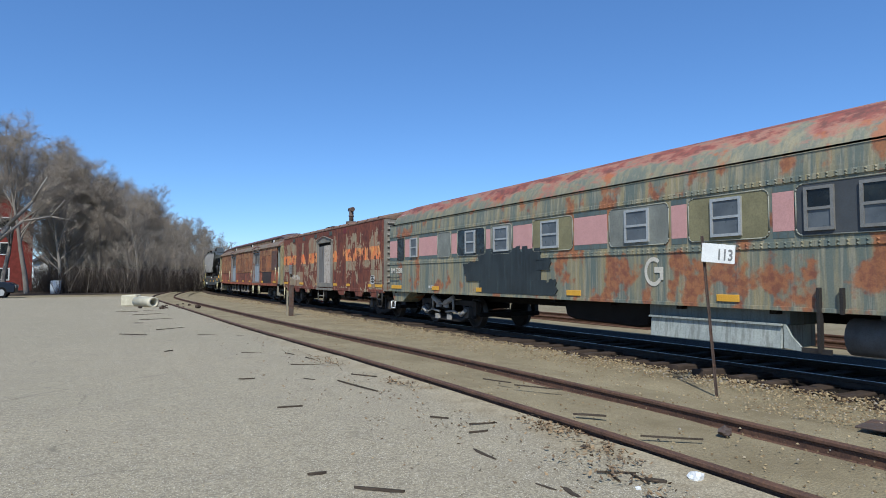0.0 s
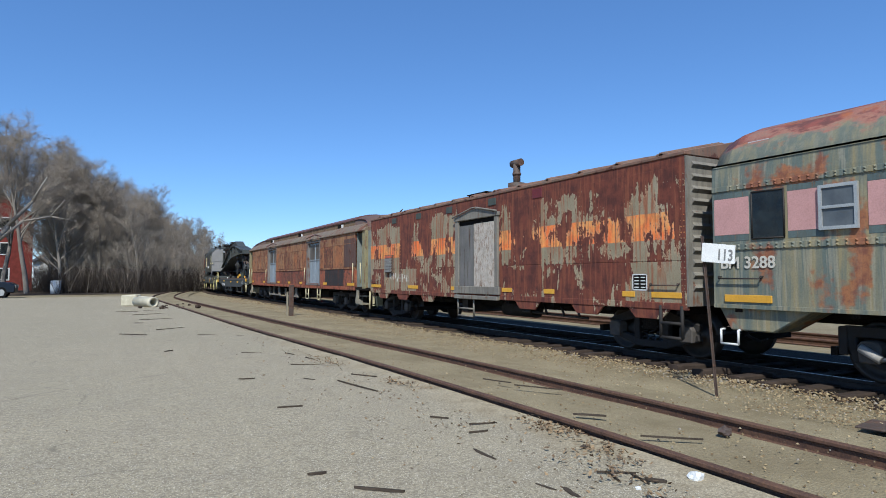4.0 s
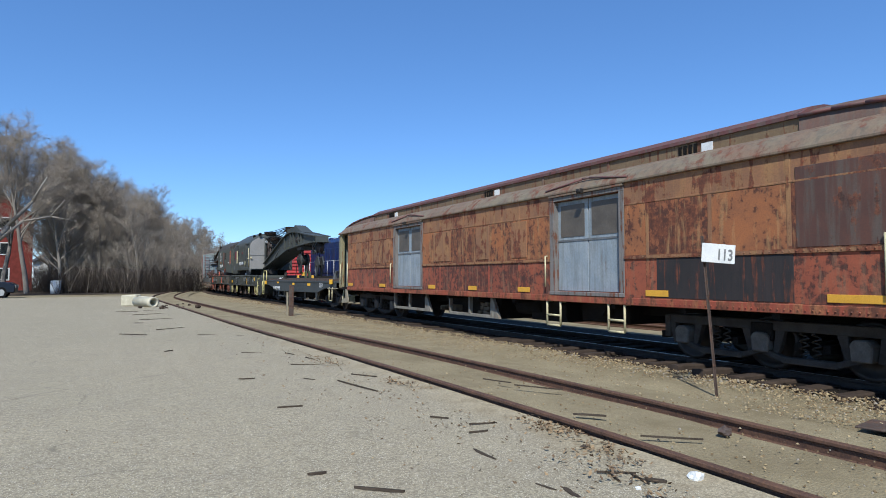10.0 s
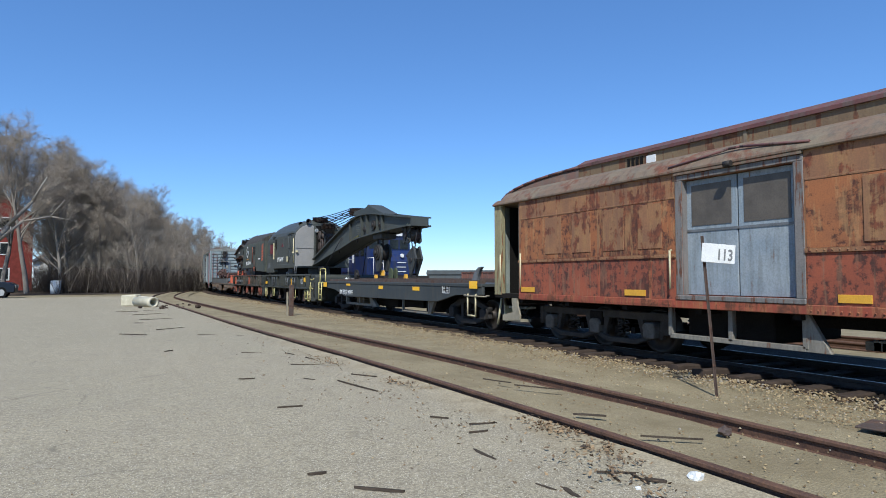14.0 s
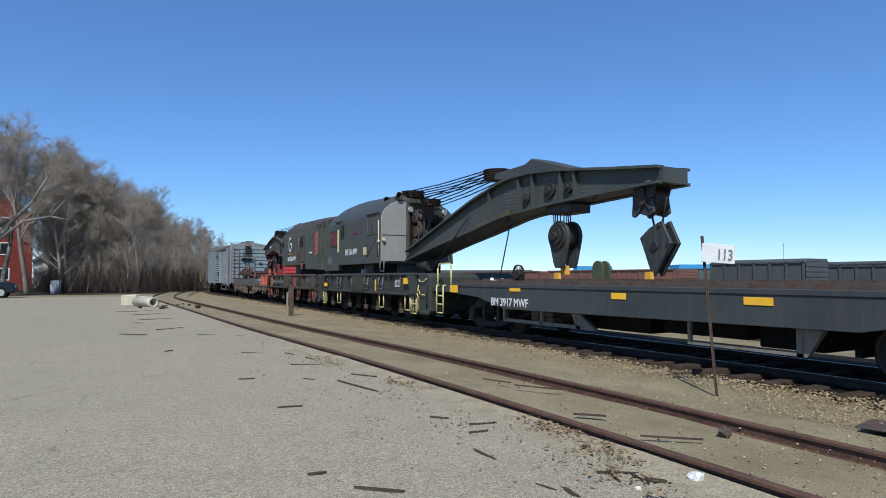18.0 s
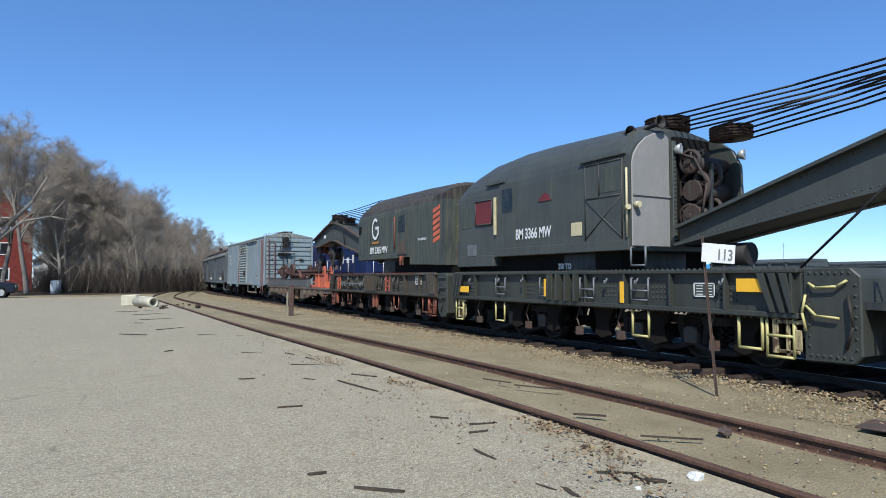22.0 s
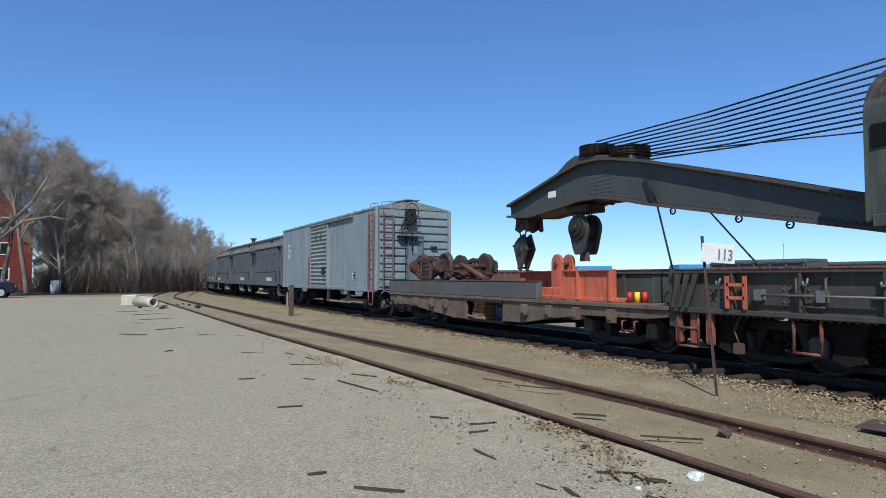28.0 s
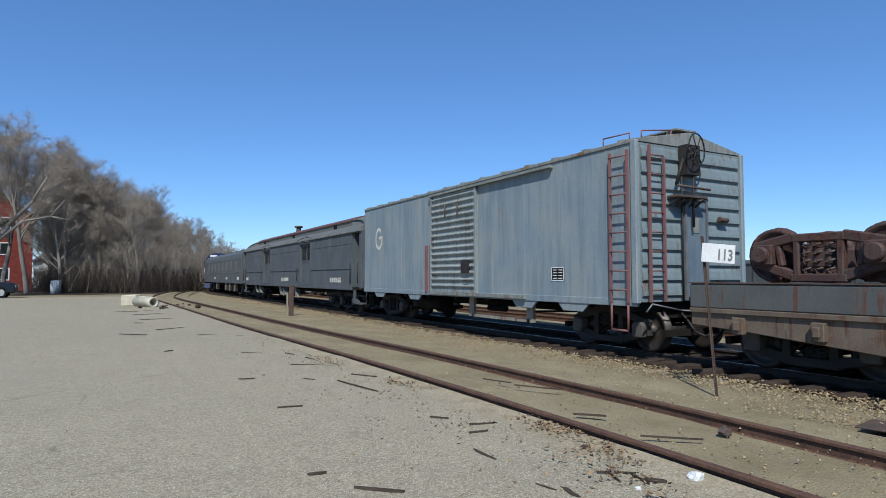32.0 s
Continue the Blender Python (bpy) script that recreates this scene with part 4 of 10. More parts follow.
def woods():
    r = random.Random(77)
    base = [make_tree(i, 10.0, (0.8, 1.0, 0.7, 0.9, 1.05, 0.95)[i], (0.14, 0.2, 0.12, 0.17, 0.36, 0.34)[i]) for i in range(6)]
    tall = [max(v.co.z for c in t.children for v in c.data.vertices) for t in base]
    used = set()

    def place(x, y, h, i, wide=1.0):
        k = h / tall[i]
        m = pose(x, y, -0.05, 0, 0, r.uniform(0, 360)) @ Matrix.Diagonal((k * wide * r.uniform(0.92, 1.08), k * wide, k, 1))
        if i not in used:
            used.add(i)
            base[i].matrix_basis = m
        else:
            copy_thing(base[i], Matrix.Identity(4)).matrix_basis = m
    for dist, n in ((72, 18), (77, 20), (84, 22), (93, 22)):
        for i in range(n):
            az = -11.5 + 16.8 * (i + 0.5 + r.uniform(-0.4, 0.4)) / n
            dd = dist + r.uniform(-1.5, 3)
            open_side = az < -4.6
            if open_side and (dist > 75 or i % 2):
                continue
            top = min(skyline(az), skyline(az + 1.6) * 1.05)
            h = 1.58 + dd * top * r.uniform(0.9, 1.06)
            place(dd * math.sin(radians(az)), dd * math.cos(radians(az)), h * (1.07 if az > 2.4 else 1.0), 4 + r.randrange(2) if open_side else r.randrange(4), 0.82 if az > 0 else 0.95)
    for i in range(34):
        az = 4.6 + 8.0 * i / 34
        dd = 122 + r.uniform(-6, 22)
        place(dd * math.sin(radians(az)), dd * math.cos(radians(az)), 1.58 + dd * min(skyline(az), skyline(az + 0.6)) * r.uniform(0.95, 1.2), r.randrange(4), 0.8)
    for k in range(6):
        low = k < 3
        m = bushes_mesh(50 + k, 200 if low else 120, 3.0, 2.6 if low else 4.5)
        ob = tagged(part("undergrowth" if low else "thicket", m, "brush" if low else "twig", fix=False), "tangled leafless undergrowth" if low else "thicket of bare saplings", "undergrowth", kind="stuff")
        first = True
        for i in range(13, -1, -1):
            az = -11 + 16.5 * (i + (k % 3) / 3) / 14
            dd = (71 + 3 * k if low else 73 + 4 * (k - 3)) + r.uniform(-1, 2)
            if az < -3.2 and ((i + k) % 4 or not low) or az < -5.2 or (not low and (i + k) % 4):
                continue
            mm = pose(dd * math.sin(radians(az)), dd * math.cos(radians(az)), 0, 0, 0, r.uniform(0, 360))
            if first:
                ob.matrix_basis, first = mm, False
            else:
                copy_thing(ob, mm)
    for k in range(2):
        m = bushes_mesh(70 + k, 200, 4.0, 6.0)
        ob = tagged(part("thicket", m, "twig", fix=False), "far thicket of bare saplings", "undergrowth", kind="stuff")
        for i in range(9):
            az = 5 + 8.0 * (i + k / 2) / 9
            mm = pose(118 * math.sin(radians(az)), 118 * math.cos(radians(az)), 0, 0, 0, r.uniform(0, 360))
            if i == 0:
                ob.matrix_basis = mm
            else:
                copy_thing(ob, mm)
    # old tree with a thick leaning trunk and a long low limb at the edge of the lot
    t = thing("bare_tree", "old leafless tree with a thick leaning trunk", "tree", "trees along the lot", pose(-9.6, 62.5, -0.05))
    wood, fine = bare_tree_mesh(131, 13.5, 1.0, 0.4)
    for a, b, r0, r1 in (((0.1, 0, 0), (0.5, 0, 3.4), 0.3, 0.24), ((0.5, 0, 3.4), (1.9, 0.2, 6.0), 0.24, 0.18), ((1.9, 0.2, 6.0), (3.6, 0.3, 8.2), 0.18, 0.12), ((3.6, 0.3, 8.2), (4.6, 0.2, 10.4), 0.12, 0.05),
                         ((1.2, 0, 4.6), (3.0, -0.2, 6.4), 0.14, 0.1), ((3.0, -0.2, 6.4), (5.0, -0.3, 6.9), 0.1, 0.07), ((5.0, -0.3, 6.9), (6.6, -0.2, 6.6), 0.07, 0.03), ((5.0, -0.3, 6.9), (6.0, -0.4, 8.4), 0.08, 0.03)):
        wood.rod(a, b, r0, 8, r1)
    part("trunk", wood, "bark", t, fix=False)
    part("crown", fine, "twig", t, fix=False)
    # dead leaves under the wood
    m = Mesh()
    rings = [[(d * math.sin(radians(az)), d * math.cos(radians(az)), 0.018 if d > 66 else 0.004) for az in range(-14, 7, 1)] for d in (64.5, 66.5, 72, 85, 110, 150)]
    k = len(rings[0])
    for i, ring in enumerate(rings):
        for j, p in enumerate(ring):
            w = 1.4 * noise.noise(Vector((j * 0.7, i * 1.3, 5))) if i < 2 else 0
            ring[j] = (p[0], p[1] + w, p[2])
    m.add([p for ring in rings for p in ring], [(i * k + j, i * k + j + 1, (i + 1) * k + j + 1, (i + 1) * k + j) for i in range(len(rings) - 1) for j in range(k - 1)])
    tagged(part("wood_floor", m, "leaf_floor"), "dark leaf-strewn ground under the bare trees", "ground", kind="structure")


woods()

# ---------------- the train ----------------
W = 1.52                    # half the width of a car


def underframe(car, y0, y1, z=0.78, mat="under", w=0.55):
    part("centre_sill", Mesh().box(-w, w, y0, y1, z - 0.1, z + 0.22), mat, car)
    m = Mesh()
    n = int((y1 - y0) / 1.6)
    for i in range(n + 1):
        y = y0 + (y1 - y0) * i / n
        m.box(-W + 0.06, W - 0.06, y - 0.06, y + 0.06, z + 0.05, z + 0.22)
    parts("crossbearer", m, mat, car)


def thing_part(name, car, mesh, mat, label):
    """A frame: its first piece carries the others."""
    first, *rest = mesh.pieces()
    ob = part(name, first, mat, car, label, 0.01)
    for m in rest:
        part("frame_piece", m, mat, ob, "", 0.01)
    return ob


def passenger_car():
    mid = 6.3
    car = rail_car("passenger_car", "faded green passenger car with rusting red roof and pink window band", "railway car", mid, 8.6)
    y = lambda u: u - mid
    e0, e1 = -12.95, 12.95
    body = [(-W, 0.98), (W, 0.98), (W, 2.93), (1.5, 3.2), (-1.5, 3.2), (-W, 2.93)]
    part("body", Mesh().prism(body, e0, e1), "green_old", car, bevel=0.02)
    roof = [(-1.506, 3.16), (1.506, 3.16), (1.485, 3.24), (1.38, 3.46), (1.1, 3.72), (0.6, 3.9), (0, 3.97), (-0.6, 3.9), (-1.1, 3.72), (-1.38, 3.46), (-1.485, 3.24)]
    inner = [(a * 0.93, 3.0 + (b - 3.0) * 0.9) for a, b in roof]
    n = len(roof)
    m = Mesh().add([(a, v, b) for v in (e0 + 0.25, e1 - 0.3) for a, b in roof], [(i, (i + 1) % n, n + (i + 1) % n, n + i) for i in range(1, n)] + [tuple(range(n))[::-1]], None, True, 1)
    k = [(a, e1 - 0.3, b) for a, b in roof] + [(a, e1, b) for a, b in inner]
    m.add(k, [(i, (i + 1) % n, n + (i + 1) % n, n + i) for i in range(1, n)] + [tuple(range(n, 2 * n))], None, True, 1)
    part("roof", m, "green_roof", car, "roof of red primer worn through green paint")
    # seams: rivet strips at belt, above the windows and at the foot
    for nm, z0, z1 in (("belt_rail", 1.86, 1.95), ("letterboard_rail", 2.79, 2.87), ("sill_plate", 0.96, 1.02), ("drip_rail", 3.19, 3.22)):
        panel(nm, car, "green_old", e0 + 0.02, e1 - 0.02, z0, z1, -W, 0.018 if nm != "drip_rail" else 0.0)
    riv = Mesh()
    for z in (1.88, 1.93, 2.81, 2.85):
        for i in range(int(25.6 / 0.12)):
            yy = e0 + 0.1 + i * 0.12
            if yy > -3.6 and not (z < 2.0 and y(10.8) < yy < y(13.4)):
                riv.add([(-W - 0.018, yy - 0.018, z - 0.016), (-W - 0.018, yy + 0.018, z - 0.016), (-W - 0.018, yy + 0.018, z + 0.016), (-W - 0.018, yy - 0.018, z + 0.016), (-W - 0.038, yy, z)], [(0, 1, 4), (1, 2, 4), (2, 3, 4), (3, 0, 4)])
    tagged(part("rivets", riv, "green_old", car), kind="stuff")
    # the pink and blue bands lie as thin sheets between windows
    z0, z1 = 2.1, 2.67

    def pink(u0, u1):
        panel("pink_panel", car, "pink", y(u0), y(u1), z0, z1, -W, 0.006)
        for lo, hi in ((z0 - 0.1, z0 - 0.002), (z1 + 0.002, z1 + 0.09)):
            panel("window_band", car, "band_blue", y(u0), y(u1), lo, hi, -W, 0.004)

    def board(u0, u1, mat="board"):
        a, b = sorted((y(u0), y(u1)))
        r, zz0, zz1 = 0.1, 2.02, 2.74
        prof = []
        for cx, cz, s in ((b - r, zz0 + r, 270), (b - r, zz1 - r, 0), (a + r, zz1 - r, 90), (a + r, zz0 + r, 180)):
            prof += [(cx + r * math.cos(radians(s + d)), cz + r * math.sin(radians(s + d))) for d in (0, 30, 60, 90)]
        part("window_surround", Mesh().prism(prof, -W - 0.012, -W, axis="x"), mat, car)
        rim = Mesh()
        rim.path([(-W - 0.012, p, q) for p, q in prof] + [(-W - 0.012, *prof[0])], 0.012, 4)
        part("window_gasket", rim, "gasket", car, "pale rubber gasket")

    def window(u0, u1, za=2.08, zb=2.69, upper="pane", frame="frame_white"):
        a, b = sorted((y(u0), y(u1)))
        x = -W - 0.014
        m = Mesh()
        t = 0.045
        for q in ((a, a + t, za, zb), (b - t, b, za, zb), (a + t, b - t, za, za + t), (a + t, b - t, zb - t, zb), (a + t, b - t, (za + zb) / 2 - 0.02, (za + zb) / 2 + 0.02)):
            m.box(x - 0.035, x + 0.005, *q)
        w = part("window", m, frame, car, "aluminium sash window")
        part("upper_pane", Mesh().box(x - 0.018, x - 0.012, a + t, b - t, (za + zb) / 2 + 0.02, zb - t), upper, w)
        part("lower_pane", Mesh().box(x - 0.014, x - 0.008, a + t, b - t, za + t, (za + zb) / 2 - 0.02), "pane", w)

    part("end_window", Mesh().box(-W - 0.012, -W, y(18.05), y(18.55), 2.02, 2.72), "glass", car)
    rim = Mesh()
    part("end_window_gasket", rim.path([(-W - 0.012, y(a), b) for a, b in ((18.05, 2.02), (18.55, 2.02), (18.55, 2.72), (18.05, 2.72), (18.05, 2.02))], 0.015, 4), "iron", car)
    for u0, u1 in ((19.2, 18.6), (18.0, 17.5), (16.95, 15.75), (14.9, 14.6), (13.1, 12.9), (11.9, 11.15), (9.72, 8.76), (7.22, 6.9), (5.4, 5.08)):
        pink(u0, u1)
    board(15.72, 14.93, "board_dark")
    board(14.55, 13.15, "glass")
    board(12.85, 11.95, "board_dark")
    board(11.12, 9.76)
    board(8.7, 7.27, "board_dark")
    board(6.86, 5.45)
    board(5.05, 2.7, "board_black")
    for u0, u1 in ((17.55, 17.05), (14.1, 13.6), (12.7, 12.08), (10.8, 10.2), (8.28, 7.7), (6.42, 5.88)):
        window(u0, u1)
    for u0, u1 in ((4.92, 4.52), (4.2, 3.8)):
        window(u0, u1, upper="glass", frame="frame_dull")
    # dark overpainted patches
    rb = random.Random(15)
    for k, (u0, u1, a, b) in enumerate(((13.42, 10.85, 1.04, 2.12), (14.2, 13.3, 1.52, 1.84), (14.05, 13.3, 1.34, 1.6), (11.2, 10.3, 1.04, 1.38), (11.0, 10.5, 1.6, 1.86))):
        top = []
        q = u0
        while q > u1:
            hgt = b + rb.uniform(-0.07, 0.05)
            w = rb.uniform(0.07, 0.26)
            top += [(y(q), hgt), (y(max(u1, q - w)) + 0.01, hgt + rb.uniform(-0.02, 0.02))]
            q -= w
        left = [(y(u0) + rb.uniform(-0.05, 0.05), a + (b - a) * f) for f in (0.15, 0.4, 0.65, 0.85)]
        right = [(y(u1) + rb.uniform(-0.05, 0.05), a + (b - a) * f) for f in (0.85, 0.6, 0.35, 0.15)]
        part("overpainted_patch", Mesh().prism([(y(u0), a)] + left + top + right + [(y(u1), a)], -W - 0.02 - 0.002 * k, -W, axis="x"), "overpaint", car, "ragged dark overpainted patch")
    for u0, u1 in ((9.96, 9.54), (6.35, 5.96), (13.57, 13.3), (16.07, 15.67), (19.03, 18.26), (1.6, 1.0)):
        panel("reflective_strip", car, "yellow", y(u0), y(u1), 1.06, 1.17, -W, 0.022, "yellow reflective strip")
    round_mark(car, -W - 0.012, y(7.62), 1.54, 0.26, 0.075, "mark")
    writing("reporting_mark", "BM 3288", 0.25, -W - 0.012, y(19.1), 1.58, "mark", car, "white stencilled number")
    writing("stencil", "BX CTL", 0.1, -W - 0.006, y(16.3), 1.12, "white", car)
    bar_loop(car, "grab_iron", -W - 0.06, y(19.1), y(18.4), 1.42, 1.45, "iron", 0.014, 0.06)
    # roof vent and end
    m = Mesh().box(-1.3, -1.12, y(18.4), y(18.75), 3.3, 3.55)
    parts("roof_vent", m, "frame_white", car, "", 0.01)
    m = Mesh()
    for i in range(4):
        m.box(-1.32, -1.29, y(18.43) + i * 0.08, y(18.47) + i * 0.08, 3.33, 3.5)
    parts("vent_slat", m, "black", car)
    m = Mesh().box(-0.55, 0.55, e1, e1 + 0.28, 1.0, 3.2)
    part("diaphragm", m, "iron", car, bevel=0.04)
    underframe(car, e0 + 0.4, e1 - 0.4, 0.85)
    # boxes and tanks hung under the floor
    m = Mesh().box(-1.34, -0.6, y(7.9), y(5.3), 0.74, 0.99)
    bx = part("battery_box", m, "box_shade", car, "grey steel equipment box with a pale drop lid", 0.015)
    m = Mesh().prism([(-1.46, 0.4), (-1.42, 0.74), (-1.36, 0.76), (-0.6, 0.76), (-0.6, 0.4)], y(7.79), y(5.35))
    part("box_lid", m, "grey_box", bx, "pale grey chipped lid", 0.012)
    part("box_lip", Mesh().box(-1.47, -1.4, y(7.8), y(5.34), 0.735, 0.765), "grey_box", bx)
    m = Mesh().prism([(y(5.33), 0.42), (y(5.02), 0.39), (y(5.22), 0.6), (y(5.3), 0.76), (y(5.33), 0.76)], -1.44, -1.4, axis="x")
    part("box_bracket", m, "grey_box", bx, "flared pale end bracket")
    m = Mesh()
    m.rod((-1.0, y(4.6), 0.62), (-1.0, y(2.2), 0.62), 0.26, 16)
    for u in (4.2, 2.6):
        m.box(-1.05, -0.95, y(u) - 0.04, y(u) + 0.04, 0.62, 0.95)
    part("air_tank", m, "frame_grey", car)
    m = Mesh()
    for u in (4.75, 4.45):
        m.box(-W - 0.07, -W + 0.02, y(u) - 0.02, y(u) + 0.02, 0.42 if u > 4.6 else 0.95, 1.3)
    m.box(-W - 0.05, -W - 0.02, y(5.0), y(4.6), 0.4, 0.47)
    part("corner_step", m, "iron", car)
    m = Mesh()
    m.prism([(y(10.35), 0.98), (y(10.25), 0.62), (y(10.0), 0.55), (y(8.2), 0.5), (y(7.95), 0.56), (y(7.88), 0.98)], -1.3, 0.6, axis="x")
    parts("equipment_pod", m, "under", car, bevel=0.03)
    m = Mesh().prism([(y(17.7), 0.98), (y(18.3), 0.62), (y(19.0), 0.62), (y(19.2), 0.98)], -1.45, -0.8, axis="x")
    part("step_well", m, "green_old", car, bevel=0.02)
    bar_loop(car, "step_irons", -1.48, y(19.15), y(18.85), 0.4, 0.62, "white", 0.018, 0.1)
    for v in (9.65, -9.65):
        t = truck(car, v, 2.46)
        m = Mesh()
        for w in (1, -1):
            m.rod((-1.22, 0.62 * w, 0.5), (-1.22, 0.62 * w, 0.86), 0.035, 8)
            m.rod((-1.22, 0.62 * w, 0.84), (-1.25, 0.15 * w, 0.66), 0.075, 10)
            m.rod((-1.25, 0.15 * w, 0.66), (-1.25, -0.2 * w, 0.64), 0.025, 8)
            m.prism([(-0.12 * w, 0.56), (-0.34 * w, 0.54), (-0.26 * w, 0.78), (-0.16 * w, 0.74)], -1.28, -1.2, axis="x")
            m.rod((-1.22, 1.3 * w, 0.5), (-1.22, 1.05 * w, 0.36), 0.06, 8)
            m.rod((-1.22, 1.05 * w, 0.36), (-1.22, 0.7 * w, 0.46), 0.025, 8)
            m.rod((-1.22, 0.7 * w, 0.46), (-1.22, 0.2 * w, 0.42), 0.03, 8)
            m.box(-1.24, -1.16, -0.36 * w - 0.09, -0.36 * w + 0.09, 0.2, 0.34)
        parts("brake_rigging", m, "brake_pale", t, "pale grey brake rigging")
    coupler(car, e1, 1)


def round_mark(car, x, yc, zc, r, w, mat, flip=True):
    """A painted open ring with a short bar that turns inwards."""
    m = Mesh()
    n = 22
    pts = []
    for i in range(n + 1):
        a = radians(50 + 275 * i / n)
        pts.append((math.cos(a), math.sin(a)))
    for (c0, s0), (c1, s1) in zip(pts, pts[1:]):
        q = [(r * c0 * 0.8, r * s0), (r * c1 * 0.8, r * s1), ((r - w) * c1 * 0.8, (r - w) * s1), ((r - w) * c0 * 0.8, (r - w) * s0)]
        m.add([(x, yc - a, zc + b) for a, b in q], [(0, 1, 2, 3)])
    c, s = pts[-1]
    for q in ([(0.02, -0.02), (r * 0.85, -0.02), (r * 0.85, 0.08), (0.02, 0.08)], [(r * c * 0.8 - w * 0.4, r * s), (r * 0.85, r * s), (r * 0.85, 0.08), (r * 0.85 - w, 0.08)]):
        m.add([(x - 0.003 - 0.002 * (q[0][0] > 0.03), yc - a, zc + b) for a, b in q], [(0, 1, 2, 3)])
    return part("round_mark", m, mat, car, "white open-ring emblem")


def bunk_boxcar():
    mid = 26.6
    car = rail_car("bunk_boxcar", "rust-eaten boxcar with peeling grey paint and an orange stripe", "railway car", mid, 4.8)
    y = lambda u: u - mid
    e0, e1 = -6.85, 7.17
    part("body", Mesh().box(-W, W, e0, e1, 0.98, 3.54), "box_rust", car, "peeling grey and orange painted side over rust", 0.012)
    m = Mesh()
    m.prism([(-W - 0.02, 3.52), (W + 0.02, 3.52), (W + 0.02, 3.58), (0, 3.92), (-W - 0.02, 3.58)], e0 - 0.02, e1 + 0.02)
    ribs = Mesh()
    for i in range(13):
        yy = e0 + 0.5 + i * 1.06
        for w, h in ((0.16, 0.0), (0.11, 0.025), (0.05, 0.045)):
            ribs.prism([(-W, 3.57), (-W, 3.6 + h), (0, 3.94 + h), (W, 3.6 + h), (W, 3.57), (0, 3.88)], yy - w, yy + w)
    part("roof", m, "box_roof", car, "brown rusted roof", 0.01)
    parts("roof_rib", ribs, "box_roof", car, "", 0.01)
    # rivetted panel seams
    for i in range(12):
        yy = e0 + 0.06 + i * (e1 - e0 - 0.12) / 11
        if abs(yy - y(26.35)) > 1.1:
            panel("panel_seam", car, "box_rust", yy - 0.05, yy + 0.05, 1.0, 3.47, -W, 0.012)
    # side sheets between the seams, each peeled in its own way
    step = (e1 - e0 - 0.12) / 11
    for i in range(11):
        p, q = e0 + 0.11 + i * step, e0 + 0.01 + (i + 1) * step
        for lo, hi in ((1.0, 1.71), (1.73, 3.34)):
            for c, d in ((p, min(q, y(25.2))), (max(p, y(27.5)), q)) if p < y(27.4) and q > y(25.4) else ((p, q),):
                if d - c > 0.12:
                    panel("side_sheet", car, "box_rust", c, d, lo, hi, -W, 0.006, bevel=0.002)
    for u in (31.68, 29.81, 27.85, 25.63):
        panel("vent_plate", car, "vent_plate", y(u) + 0.17, y(u) - 0.17, 3.27, 3.45, -W, 0.02, "dark green vent plate")
    panel("vent_plate", car, "red_board", y(23.95), y(23.6), 3.24, 3.46, -W, 0.02, "faded red plate")
    riv = Mesh()
    for i in range(12):
        yy = e0 + 0.06 + i * (e1 - e0 - 0.12) / 11
        for j in range(24):
            z = 1.1 + j * 0.1
            for d in (-0.03, 0.03):
                riv.add([(-W - 0.012, yy + d - 0.009, z - 0.009), (-W - 0.012, yy + d + 0.009, z - 0.009), (-W - 0.012, yy + d + 0.009, z + 0.009), (-W - 0.012, yy + d - 0.009, z + 0.009), (-W - 0.017, yy + d, z)], [(0, 1, 4), (1, 2, 4), (2, 3, 4), (3, 0, 4)])
    tagged(part("rivets", riv, "box_rust", car), kind="stuff")
    # sill with drooping plates
    m = Mesh().box(-W - 0.015, -W + 0.06, e0, e1, 0.88, 1.0)
    for u in (32.6, 31.0, 29.2, 24.2, 22.2, 20.6):
        m.prism([(y(u) - 0.5, 0.9), (y(u) + 0.5, 0.9), (y(u) + 0.3, 0.7), (y(u) - 0.3, 0.7)], -W, -W + 0.05, axis="x")
    part("side_sill", m, "box_rust", car, bevel=0.008)
    # doorway with a peaked head
    a, b = y(27.42), y(25.32)
    fr = Mesh()
    x = -W - 0.07
    fr.box(x, -W, b, b + 0.14, 1.2, 2.98)
    fr.box(x, -W, a - 0.18, a, 1.2, 2.98)
    fr.prism([(b - 0.03, 2.98), (a + 0.03, 2.98), (a + 0.03, 3.08), ((a + b) / 2 + 0.1, 3.25), ((a + b) / 2 - 0.1, 3.25), (b - 0.03, 3.08)], x - 0.02, -W, axis="x")
    fr.path([(x - 0.05, b - 0.06, 3.09), (x - 0.05, (a + b) / 2 - 0.1, 3.27), (x - 0.05, (a + b) / 2 + 0.1, 3.27), (x - 0.05, a + 0.06, 3.09)], 0.025, 5)
    fr.box(x, -W, b - 0.05, a + 0.05, 1.0, 1.2)
    fr.box(x - 0.03, -W, b, a, 0.86, 0.96)
    f = thing_part("doorway", car, fr, "grey_frame", "weathered grey door frame with peaked head")
    # shade below the head, painted as a black strip above the leaves
    part("door_gap", Mesh().box(-W - 0.012, -W, b + 0.14, a - 0.18, 2.84, 2.98), "black", f, "black strip for the shade under the door head")
    part("side_door", Mesh().box(-W - 0.02, -W, b + 0.14, (a + b) / 2 + 0.12, 1.2, 2.86), "bright_door", f, "galvanised door leaf with runs of paint")
    part("side_door", Mesh().box(-W - 0.03, -W, (a + b) / 2 + 0.12, a - 0.18, 1.2, 2.84), "grey_door", f)
    bar_loop(car, "step_irons", -W - 0.02, y(27.32), y(26.5), 0.4, 0.86, "grey_frame", 0.025, 0.1, (0.6,))
